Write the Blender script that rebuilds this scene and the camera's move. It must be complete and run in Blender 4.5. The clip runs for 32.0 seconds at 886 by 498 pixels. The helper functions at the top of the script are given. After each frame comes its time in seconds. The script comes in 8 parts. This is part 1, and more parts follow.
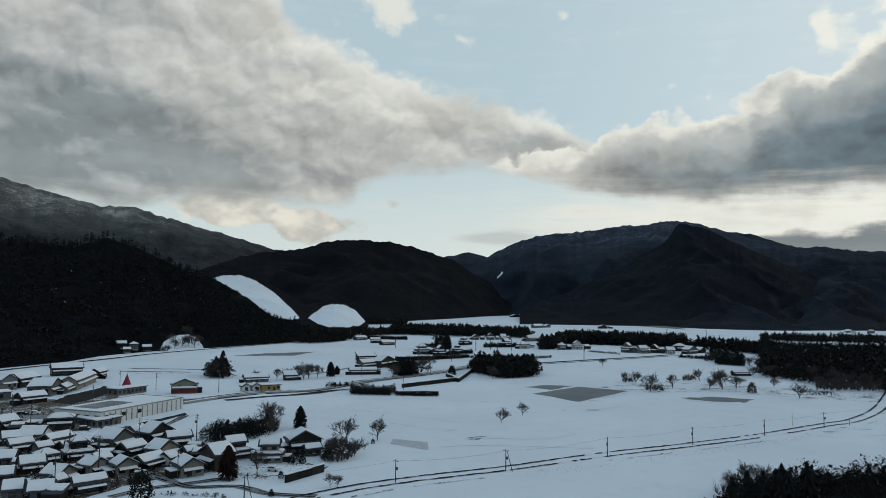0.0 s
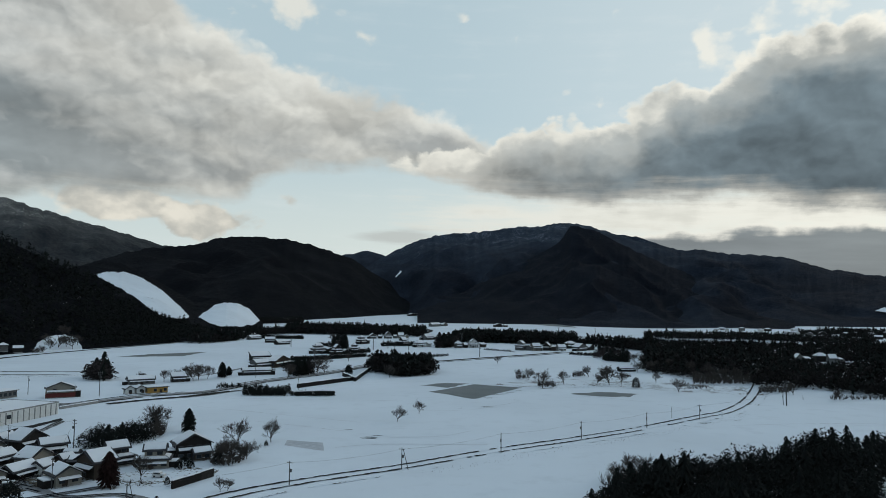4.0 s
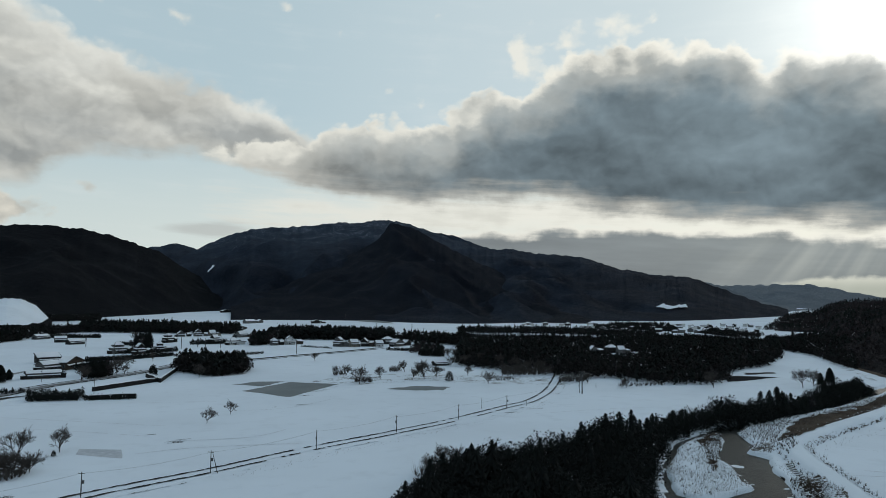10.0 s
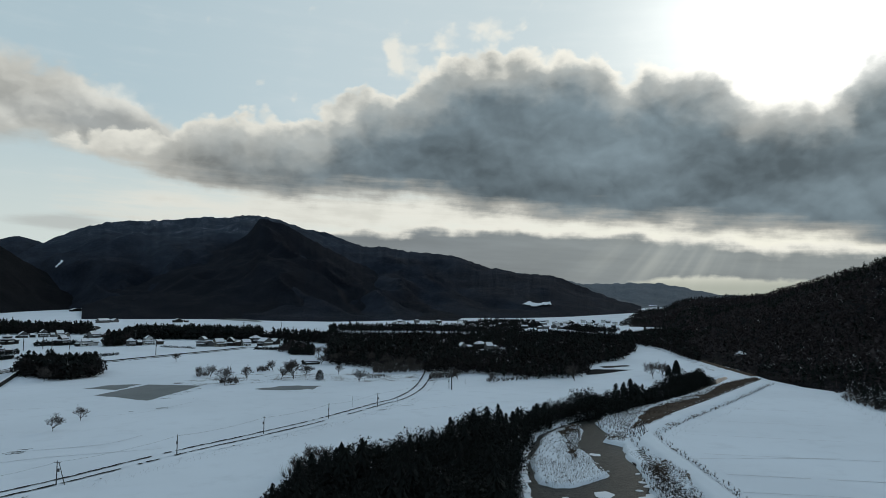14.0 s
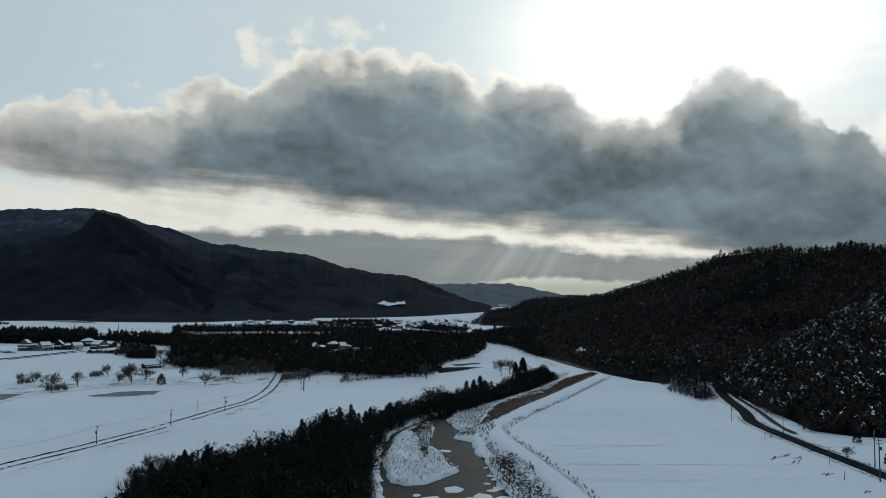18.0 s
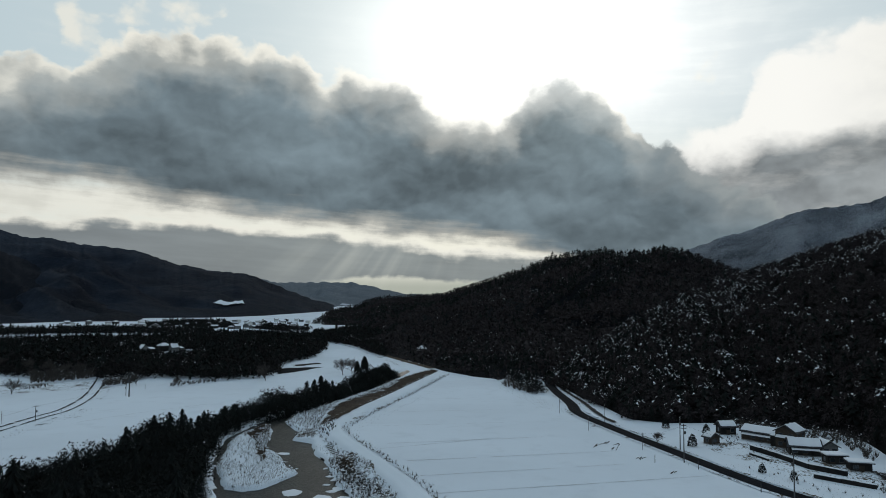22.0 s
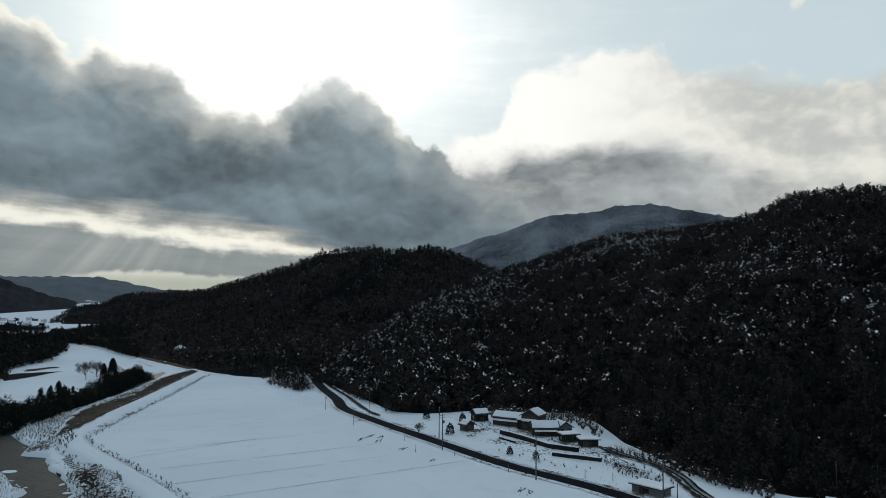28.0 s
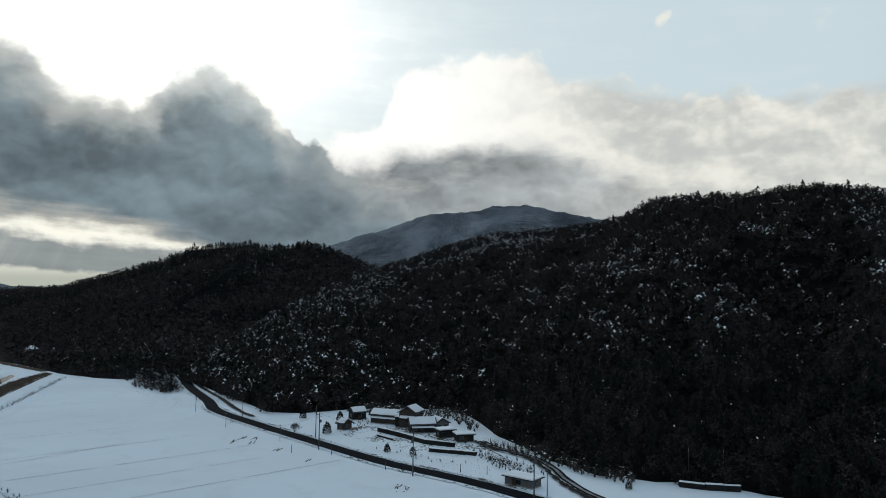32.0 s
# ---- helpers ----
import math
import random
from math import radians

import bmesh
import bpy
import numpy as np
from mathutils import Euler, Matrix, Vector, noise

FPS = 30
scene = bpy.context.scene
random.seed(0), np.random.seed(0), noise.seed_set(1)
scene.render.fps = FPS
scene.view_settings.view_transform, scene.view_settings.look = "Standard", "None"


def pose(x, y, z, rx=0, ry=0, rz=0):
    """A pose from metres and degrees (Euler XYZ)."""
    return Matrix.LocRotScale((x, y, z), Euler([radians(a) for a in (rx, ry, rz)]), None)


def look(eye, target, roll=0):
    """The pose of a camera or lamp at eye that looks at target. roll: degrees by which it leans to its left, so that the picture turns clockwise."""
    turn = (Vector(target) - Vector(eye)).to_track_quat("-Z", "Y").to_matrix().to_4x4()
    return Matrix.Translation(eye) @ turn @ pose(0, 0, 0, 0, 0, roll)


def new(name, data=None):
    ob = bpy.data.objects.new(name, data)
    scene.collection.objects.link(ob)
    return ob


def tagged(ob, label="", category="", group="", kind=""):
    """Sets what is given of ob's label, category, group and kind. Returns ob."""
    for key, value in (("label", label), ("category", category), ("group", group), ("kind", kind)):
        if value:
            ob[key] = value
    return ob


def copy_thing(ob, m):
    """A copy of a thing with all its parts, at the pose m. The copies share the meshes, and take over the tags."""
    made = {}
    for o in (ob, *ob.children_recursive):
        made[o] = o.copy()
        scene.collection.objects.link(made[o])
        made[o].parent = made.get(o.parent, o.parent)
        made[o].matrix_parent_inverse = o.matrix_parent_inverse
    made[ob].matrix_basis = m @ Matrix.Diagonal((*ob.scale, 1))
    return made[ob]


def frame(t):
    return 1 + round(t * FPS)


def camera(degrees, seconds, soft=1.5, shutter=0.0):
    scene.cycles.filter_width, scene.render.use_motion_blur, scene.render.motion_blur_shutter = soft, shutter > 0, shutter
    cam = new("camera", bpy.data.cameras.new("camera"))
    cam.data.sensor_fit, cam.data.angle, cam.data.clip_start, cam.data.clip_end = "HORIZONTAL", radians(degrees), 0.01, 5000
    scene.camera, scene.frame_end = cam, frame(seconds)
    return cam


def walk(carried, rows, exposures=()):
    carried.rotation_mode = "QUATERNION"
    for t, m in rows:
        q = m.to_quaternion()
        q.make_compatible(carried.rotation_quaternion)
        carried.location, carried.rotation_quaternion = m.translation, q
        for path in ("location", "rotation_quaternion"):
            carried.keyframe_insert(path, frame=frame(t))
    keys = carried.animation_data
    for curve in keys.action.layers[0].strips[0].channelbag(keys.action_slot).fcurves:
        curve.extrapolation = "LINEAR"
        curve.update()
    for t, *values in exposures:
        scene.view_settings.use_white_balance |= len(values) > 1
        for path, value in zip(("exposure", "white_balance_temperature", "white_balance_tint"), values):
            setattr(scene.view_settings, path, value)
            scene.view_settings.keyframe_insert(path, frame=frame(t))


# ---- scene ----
EYE = 52.0  # height of the camera over the valley floor
cam = camera(64.42, 32.0, soft=0.6)
walk(cam, [
    (0.0, pose(0, 0, EYE, 94.30, -0.49, -0.00)),
    (0.5, pose(0, 0, EYE, 94.29, -0.49, -1.10)),
    (1.0, pose(0, 0, EYE, 94.28, -0.52, -2.12)),
    (1.5, pose(0, 0, EYE, 94.26, -0.53, -3.11)),
    (2.0, pose(0, 0, EYE, 94.24, -0.57, -4.13)),
    (2.5, pose(0, 0, EYE, 94.26, -0.60, -5.05)),
    (3.0, pose(0, 0, EYE, 94.27, -0.64, -6.06)),
    (3.5, pose(0, 0, EYE, 94.28, -0.62, -7.14)),
    (5.5, pose(0, 0, EYE, 94.25, -0.64, -11.85)),
    (6.0, pose(0, 0, EYE, 94.24, -0.60, -13.07)),
    (6.5, pose(0, 0, EYE, 94.22, -0.60, -14.27)),
    (7.0, pose(0, 0, EYE, 94.22, -0.62, -15.49)),
    (7.5, pose(0, 0, EYE, 94.20, -0.65, -16.67)),
    (8.0, pose(0, 0, EYE, 94.18, -0.64, -17.92)),
    (8.5, pose(0, 0, EYE, 94.17, -0.65, -19.26)),
    (9.0, pose(0, 0, EYE, 94.17, -0.62, -20.56)),
    (9.5, pose(0, 0, EYE, 94.16, -0.63, -21.74)),
    (10.0, pose(0, 0, EYE, 94.14, -0.71, -22.92)),
    (10.5, pose(0, 0, EYE, 94.12, -0.68, -24.15)),
    (11.0, pose(0, 0, EYE, 94.13, -0.69, -25.46)),
    (11.5, pose(0, 0, EYE, 94.11, -0.67, -26.83)),
    (12.0, pose(0, 0, EYE, 94.10, -0.68, -28.15)),
    (12.5, pose(0, 0, EYE, 94.10, -0.68, -29.40)),
    (13.0, pose(0, 0, EYE, 94.10, -0.68, -30.63)),
    (13.5, pose(0, 0, EYE, 94.09, -0.68, -31.94)),
    (14.0, pose(0, 0, EYE, 94.08, -0.67, -33.29)),
    (14.5, pose(0, 0, EYE, 94.08, -0.65, -34.74)),
    (16.5, pose(0, 0, EYE, 94.16, -0.65, -40.25)),
    (17.0, pose(0, 0, EYE, 94.17, -0.68, -41.83)),
    (17.5, pose(0, 0, EYE, 94.19, -0.66, -43.45)),
    (18.0, pose(0, 0, EYE, 94.19, -0.66, -45.06)),
    (18.5, pose(0, 0, EYE, 94.20, -0.63, -46.61)),
    (19.0, pose(0, 0, EYE, 94.21, -0.64, -48.10)),
    (19.5, pose(0, 0, EYE, 94.22, -0.65, -49.62)),
    (20.0, pose(0, 0, EYE, 94.24, -0.67, -51.26)),
    (20.5, pose(0, 0, EYE, 94.23, -0.62, -52.97)),
    (21.0, pose(0, 0, EYE, 94.25, -0.64, -54.65)),
    (21.5, pose(0, 0, EYE, 94.26, -0.65, -56.28)),
    (22.0, pose(0, 0, EYE, 94.26, -0.65, -57.79)),
    (22.5, pose(0, 0, EYE, 94.26, -0.60, -59.35)),
    (23.0, pose(0, 0, EYE, 94.23, -0.60, -61.31)),
    (23.5, pose(0, 0, EYE, 94.23, -0.54, -63.31)),
    (24.0, pose(0, 0, EYE, 94.23, -0.51, -65.20)),
    (24.5, pose(0, 0, EYE, 94.23, -0.50, -66.96)),
    (25.0, pose(0, 0, EYE, 94.22, -0.49, -68.31)),
    (25.5, pose(0, 0, EYE, 94.21, -0.53, -69.58)),
    (27.5, pose(0, 0, EYE, 94.18, -0.55, -75.29)),
    (28.0, pose(0, 0, EYE, 94.17, -0.60, -76.44)),
    (28.5, pose(0, 0, EYE, 94.15, -0.62, -77.64)),
    (29.0, pose(0, 0, EYE, 94.14, -0.61, -78.89)),
    (29.5, pose(0, 0, EYE, 94.17, -0.62, -80.26)),
    (30.0, pose(0, 0, EYE, 94.16, -0.63, -81.53)),
    (30.5, pose(0, 0, EYE, 94.14, -0.63, -82.71)),
    (31.0, pose(0, 0, EYE, 94.12, -0.66, -83.84)),
    (31.5, pose(0, 0, EYE, 94.10, -0.66, -85.01)),
    (32.0, pose(0, 0, EYE, 94.09, -0.70, -86.21)),
], [(0.0, 0.0), (9.0, -0.04), (15.0, -0.10), (20.0, -0.12), (26.0, -0.08), (32.0, 0.04)])


# ---- world: a clouded winter sky with the sun behind the clouds ----
class V:
    """A value in a node tree, with arithmetic."""
    tree = None

    def __init__(self, sock):
        self.s = sock

    @staticmethod
    def math(op, *args, clamp=False):
        n = V.tree.nodes.new("ShaderNodeMath")
        n.operation, n.use_clamp = op, clamp
        for i, a in enumerate(args):
            if isinstance(a, V):
                V.tree.links.new(a.s, n.inputs[i])
            else:
                n.inputs[i].default_value = a
        return V(n.outputs[0])

    def __add__(self, o): return V.math("ADD", self, o)
    def __radd__(self, o): return V.math("ADD", o, self)
    def __sub__(self, o): return V.math("SUBTRACT", self, o)
    def __rsub__(self, o): return V.math("SUBTRACT", o, self)
    def __mul__(self, o): return V.math("MULTIPLY", self, o)
    def __rmul__(self, o): return V.math("MULTIPLY", o, self)
    def __truediv__(self, o): return V.math("DIVIDE", self, o)


def step(v, a, b):
    """Smooth step of v from a to b."""
    n = V.tree.nodes.new("ShaderNodeMapRange")
    n.interpolation_type = "SMOOTHSTEP"
    V.tree.links.new(v.s, n.inputs[0])
    n.inputs[1].default_value, n.inputs[2].default_value = a, b
    return V(n.outputs[0])


def xyz(x, y, z=0.0):
    n = V.tree.nodes.new("ShaderNodeCombineXYZ")
    for i, a in enumerate((x, y, z)):
        if isinstance(a, V):
            V.tree.links.new(a.s, n.inputs[i])
        else:
            n.inputs[i].default_value = a
    return n.outputs[0]


def fbm(vec, scale, detail=5.0, rough=0.55, distort=0.0):
    n = V.tree.nodes.new("ShaderNodeTexNoise")
    if vec is not None:
        V.tree.links.new(vec, n.inputs["Vector"])
    n.inputs["Scale"].default_value, n.inputs["Detail"].default_value = scale, detail
    n.inputs["Roughness"].default_value, n.inputs["Distortion"].default_value = rough, distort
    return V(n.outputs["Fac"])


def blend(fac, a, b, kind="MIX"):
    n = V.tree.nodes.new("ShaderNodeMix")
    n.data_type, n.blend_type = "RGBA", kind
    for i, v in ((0, fac), (6, a), (7, b)):
        if isinstance(v, V):
            V.tree.links.new(v.s, n.inputs[i])
        elif isinstance(v, (tuple, list)):
            n.inputs[i].default_value = (*v[:3], 1)
        else:
            n.inputs[i].default_value = v
    return V(n.outputs[2])


SUN_AZ, SUN_EL = 60.5, 20.5  # degrees clockwise from +y, degrees up

world = bpy.data.worlds.new("world")
scene.world = world
world.use_nodes = True
V.tree = world.node_tree
V.tree.nodes.clear()
coord = V.tree.nodes.new("ShaderNodeTexCoord")
split = V.tree.nodes.new("ShaderNodeSeparateXYZ")
V.tree.links.new(coord.outputs["Generated"], split.inputs[0])
dx, dy, dz = (V(o) for o in split.outputs)
az = V.math("ARCTAN2", dx, dy) * 57.2958
el = V.math("ARCSINE", dz) * 57.2958
# the clouds' edges billow: the angles are bent by noise and the edges heaped up in rounded puffs
def heaps(vec, scale, detail=2.0):
    n = V.tree.nodes.new("ShaderNodeTexVoronoi")
    n.voronoi_dimensions, n.feature = "2D", "F1"
    V.tree.links.new(vec, n.inputs["Vector"])
    n.inputs["Scale"].default_value, n.inputs["Detail"].default_value = scale, detail
    n.inputs["Roughness"].default_value, n.inputs["Randomness"].default_value = 0.5, 1.0
    return 0.42 - V(n.outputs["Distance"])


flat = xyz(az, el * 1.35)
bend = fbm(flat, 0.16, 7, 0.56) - 0.5
bend2 = fbm(xyz(az + 300.0, el * 1.35), 0.20, 7, 0.56) - 0.5
streak = fbm(xyz(az * 0.30, el * 2.6 + az * 0.10), 0.35, 7, 0.58) - 0.5
waz, wel = az + bend * 4.0, el + bend2 * 3.0
heap = heaps(xyz(waz, wel * 1.3), 0.34, 2.0)
heap_sunward = heaps(xyz(waz + 0.35, wel * 1.3 + 0.9), 0.34, 2.0)
detail = fbm(flat, 0.26, 7, 0.53) - 0.5
swell = fbm(xyz(az, el * 2.2, 40.0), 0.075, 4, 0.48) - 0.5
# billows: lighter on the side towards the sun
billow = fbm(xyz(az, el * 1.5, 9.0), 0.12, 6, 0.50) - fbm(xyz(az + 0.8, el * 1.5 + 2.2, 9.0), 0.12, 6, 0.50)
billow = billow + (heap_sunward - heap) * -0.22


def blobs(rows):
    total = None
    for a, e, sa, se, amp in rows:
        u, v = (waz - a) / sa, (wel - e) / se
        one = V.math("EXPONENT", (u * u + v * v) * -1.0) * amp
        total = one if total is None else total + one
    return total


def outline(rows):
    """An edge of a bank of cloud: its elevation along the azimuth, through (azimuth, elevation)."""
    n = V.tree.nodes.new("ShaderNodeFloatCurve")
    c = n.mapping.curves[0]
    fx, fy = lambda a: (a + 60) / 200, lambda e: (e + 20) / 80
    c.points[0].location, c.points[1].location = (0, fy(rows[0][1])), (1, fy(rows[-1][1]))
    for a, e in rows:
        c.points.new(fx(a), fy(e))
    for p in c.points:
        p.handle_type = "AUTO_CLAMPED"
    n.mapping.update()
    V.tree.links.new(((waz + 60.0) / 200.0).s, n.inputs["Value"])
    return V(n.outputs[0]) * 80.0 - 20.0


def bank(top, bottom, puffed, flow, soft, hem, lift=0.5):
    """Cover of a bank of cloud between two edges, and the depth in degrees below its top and over its base."""
    over, under = outline(top) - wel + heap * puffed + lift, wel - outline(bottom) + streak * flow
    return step(over, -soft * 0.35, soft * 0.65) * step(under, -hem, hem), over, under


main_cover, main_over, main_under = bank(
    [(-6, 6.0), (0, 9.0), (5.3, 11.5), (9, 12.2), (12.0, 12.6), (13.8, 14.1), (17.6, 14.4), (20.5, 14.0), (22.8, 14.6), (24.4, 15.7), (26.7, 16.6), (29.4, 16.7), (30.7, 17.6), (33.2, 19.1), (37.8, 19.7), (42.0, 19.7), (45.8, 19.0),
     (48.0, 17.6), (49.6, 18.3), (54.8, 17.9), (56.3, 16.1), (60.0, 15.2), (63.6, 15.9), (64.5, 17.5), (66.0, 18.0), (69.0, 17.8), (71.2, 16.4), (72.2, 14.5), (73.8, 12.8), (77.0, 11.0), (82, 8.0), (90, 3), (96, -6)],
    [(-6, 13.0), (0, 11.6), (5.3, 10.6), (9.0, 9.7), (13.2, 8.6), (16.6, 8.0), (21.0, 7.9), (28.2, 8.0), (33.0, 7.6), (37.5, 7.0), (42.0, 6.4), (47.1, 6.0), (52.5, 5.5), (60.3, 4.8), (64.4, 4.2), (70, 2.5), (78, 0), (90, -4)],
    1.5, 2.0, 0.8, 0.6)
west_cover, west_over, west_under = bank(
    [(-60, 60), (-30, 40), (-20, 31), (-14, 23), (-8.8, 19.8), (-4.0, 18.1), (0.6, 16.9), (5.3, 15.9), (9.0, 15.1), (11.7, 13.2), (15, 11.0), (20, 8)],
    [(-60, 6), (-32.5, 7.4), (-25.4, 7.0), (-19.0, 7.8), (-13.0, 7.8), (-8.6, 8.2), (-6.3, 9.7), (-3.1, 10.6), (3.0, 10.8), (7.0, 10.6), (12, 10.5), (20, 9)],
    1.3, 1.2, 1.5, 0.8)
east_cover, east_over, east_under = bank(
    [(60, -6), (70, 2), (74, 9), (76, 12.1), (80.4, 14.0), (82.6, 17.2), (86.9, 19.3), (91.1, 19.7), (94.3, 18.9), (96.0, 17.6), (100.5, 17.2), (103.6, 16.1), (106.1, 15.5), (108.5, 16.0), (112.4, 15.7), (114.6, 15.2), (118.8, 15.4), (130, 18), (140, 22)],
    [(60, -9), (140, -9)], 1.4, 0.0, 1.7, 1.0)
# the grey underside of the eastern bank
grey_top = outline([(60, 0), (70, 8), (75.4, 12.1), (80.4, 11.9), (82.5, 12.8), (87.0, 13.4), (93, 13.4), (97, 12.2), (101, 10.4), (108, 9.0), (119, 8.5), (140, 8)])
low_cover, low_over, low_under = bank(
    [(8, 1.0), (16, 4.4), (22, 5.7), (28.1, 6.1), (39.1, 6.0), (46.9, 5.5), (52.3, 5.1), (56.1, 4.8), (62.4, 4.3), (70, 3.9), (80, 3)],
    [(8, -5), (40, -4), (46, 0.4), (49.4, 1.7), (53.9, 1.9), (60.3, 1.9), (66, 1.0), (80, -3)], 0.4, 0.5, 0.6, 0.25, 0.0)
# loose puffs and veils
puff = blobs([(-4.2, 22.8, 3.6, 2.3, 1.1), (-12, 23.8, 5.0, 2.0, 0.9), (-7, 27, 6, 2.5, 0.9), (-4.3, 7.9, 1.0, 0.7, 0.6), (29.6, 19.4, 1.5, 2.2, 1.0), (28.5, 20.2, 0.9, 1.1, 0.9), (9.1, 22.4, 1.3, 0.6, 0.75), (22.6, 22.4, 1.5, 0.8, 0.6), (17.9, 16.6, 0.8, 0.4, 0.75),
              (20.8, 15.8, 0.8, 0.4, 0.6), (15.7, 17.8, 0.4, 0.4, 0.5), (2.0, 20.7, 1.2, 0.7, 0.7), (12.8, 19.6, 0.6, 0.3, 0.5)])
puff2 = blobs([(36.3, 21.6, 4.5, 1.7, 1.0), (32.5, 20.0, 1.8, 1.0, 0.9), (104.0, 21.4, 1.0, 0.5, 0.8), (105.5, 20.6, 0.6, 0.3, 0.7), (110.2, 20.1, 1.2, 0.4, 0.6), (115.2, 19.7, 2.2, 0.8, 0.9), (78, 17.5, 2.5, 1.5, 0.6), (99, 20.6, 3.0, 0.4, 0.5)])
veil = step(puff + puff2 + heap * 0.9 + detail * 1.3, 0.28, 1.05) * 0.9
wisp = step(streak * 1.2 + detail * 0.8, -0.05, 0.55)
# warm thin layers low over the mountains, between the bank and the low cloud
el_u = (el - 7.0) / 1.9
band = V.math("EXPONENT", el_u * el_u * -1.0) * step(az, -2.0, 14.0)
strat = step(streak * 1.3 + band * 0.75 + detail * 0.3, 0.22, 0.72)
us2, ut2 = (az - 4.5) / 4.0, (el - 5.2) / 0.8
strat_small = step(V.math("EXPONENT", (us2 * us2 + ut2 * ut2) * -1.0) + streak * 1.2, 0.35, 0.9)
# light that the hidden sun spreads through thin cloud round it
ua, ue = (az - SUN_AZ - 3.0) / 10.5, (el - SUN_EL - 0.5) / 6.0
near = V.math("EXPONENT", (ua * ua + ue * ue) * -1.0)
ub, uf = (az - SUN_AZ) / 40.0, (el - SUN_EL) / 26.0
wide = V.math("EXPONENT", (ub * ub + uf * uf) * -1.0)

sky = V.tree.nodes.new("ShaderNodeTexSky")
sky.sky_type, sky.sun_disc = "NISHITA", False
sky.sun_elevation, sky.sun_rotation = radians(SUN_EL), radians(SUN_AZ)
sky.air_density, sky.dust_density, sky.ozone_density = 1.0, 1.5, 1.0
clear = blend(1.0, V(sky.outputs[0]), (0.10, 0.11, 0.105), "MULTIPLY")
clear = blend(0.85, clear, (0.49, 0.615, 0.66))
clear = blend(step(az, 2.0, 34.0) * 0.55, clear, (0.66, 0.74, 0.76))
lowmist = 1.0 - step(el, 2.0, 15.0)
clear = blend(lowmist * 0.85, clear, (0.655, 0.72, 0.69))
clear = blend(V.math("MULTIPLY", wide * lowmist, 1.3, clamp=True), clear, (1.05, 1.0, 0.84))
clear = blend(wisp * 0.16, clear, (0.85, 0.86, 0.84))
uc, ud = (az - SUN_AZ - 8.0) / 16.0, (el - SUN_EL + 1.0) / 7.0
spread = V.math("EXPONENT", (uc * uc + ud * ud) * -1.0)
clear = blend(spread * 0.85, clear, blend(step(streak + detail, -0.2, 0.3), (0.98, 1.0, 1.0), (1.2, 1.2, 1.16)))
clear = blend(near * 0.95, clear, (1.8, 1.8, 1.72))
lit = blend(wide, (0.78, 0.765, 0.685), (1.0, 0.965, 0.85))
lit = blend(near, lit, (1.9, 1.88, 1.8))

# each bank from its lit rim to its shaded body
tone = V.math("MAXIMUM", 1.04 + swell * 1.7 + billow * 1.15 + detail * 0.08, 0.62)
deep = step(main_over + detail * 1.0 - billow * 3.0, 0.0, 1.7) * 0.64 + step(main_over + detail * 1.0 - billow * 3.5, 0.8, 4.8) * 0.36
hem = step(main_under + streak * 1.6, -0.4, 1.9)
main_body = blend(step(az, 4.0, 30.0), (0.39, 0.40, 0.38), (0.155, 0.200, 0.225))
main_body = blend(spread * 0.7 + near * 0.3, main_body, (0.215, 0.26, 0.27))
main_body = blend(1.0, main_body, tone, "MULTIPLY")
main_edge = blend(wide, (0.46, 0.455, 0.42), (0.52, 0.50, 0.44))
rim = blend(step(waz, 71.5, 74.5), lit, (0.33, 0.36, 0.36))
main_col = blend(deep, rim, blend(hem, main_edge, main_body))
# the western bank: pale above, grey towards its base, drawn out in folds
fold = fbm(xyz(az * 0.55 + el * 0.35, el * 1.5), 0.17, 5, 0.48) - 0.5
west_grey = V.math("ADD", 0.92 - step(el, 9.0, 21.0) * 0.62 - step(az, -24.0, 4.0) * 0.12 + (1.0 - step(az, -32.0, -16.0)) * 0.15 + fold * 2.3 + swell * 1.1 - billow * 1.0, 0.0, clamp=True)
west_grey = west_grey * step(west_over + detail * 1.4, 0.0, 2.6)
west_tone = V.math("MAXIMUM", 0.94 + swell * 1.3 + fold * 0.8 + billow * 0.7, 0.65)
west_col = blend(west_grey, blend(step(az, -28.0, -8.0), (0.62, 0.63, 0.60), (0.76, 0.755, 0.69)), blend(step(az, -30.0, -5.0), (0.235, 0.27, 0.28), (0.36, 0.375, 0.365)))
west_col = blend(0.8, west_col, blend(1.0, west_col, west_tone, "MULTIPLY"))
west_col = blend((1.0 - step(west_under + streak * 1.5, -0.2, 1.6)) * 0.45, west_col, (0.55, 0.54, 0.48))
# the eastern bank: white heaps over a grey underside that breaks up into cream folds
east_fold = fbm(xyz(az * 0.6, el * 1.7, 3.0), 0.26, 7, 0.58) - 0.5
under_grey = step(grey_top - wel + heap * 0.8 + east_fold * 5.0 * step(az, 88.0, 102.0), -0.3, 2.2)
east_grey = V.math("MULTIPLY", under_grey, 0.98 + east_fold * 1.2 - step(az, 92.0, 108.0) * 0.25, clamp=True)
speckle = step(billow * 1.6 + detail * 0.9 + east_fold, -0.35, 0.5)
east_lit = blend(step(az, 84.0, 102.0), (1.05, 1.03, 0.97), blend(speckle, (0.54, 0.55, 0.52), (0.84, 0.82, 0.74)))
east_body = blend(1.0, blend(step(az, 78.0, 100.0), (0.27, 0.295, 0.305), (0.36, 0.38, 0.38)), tone, "MULTIPLY")
east_col = blend(east_grey, east_lit, east_body)
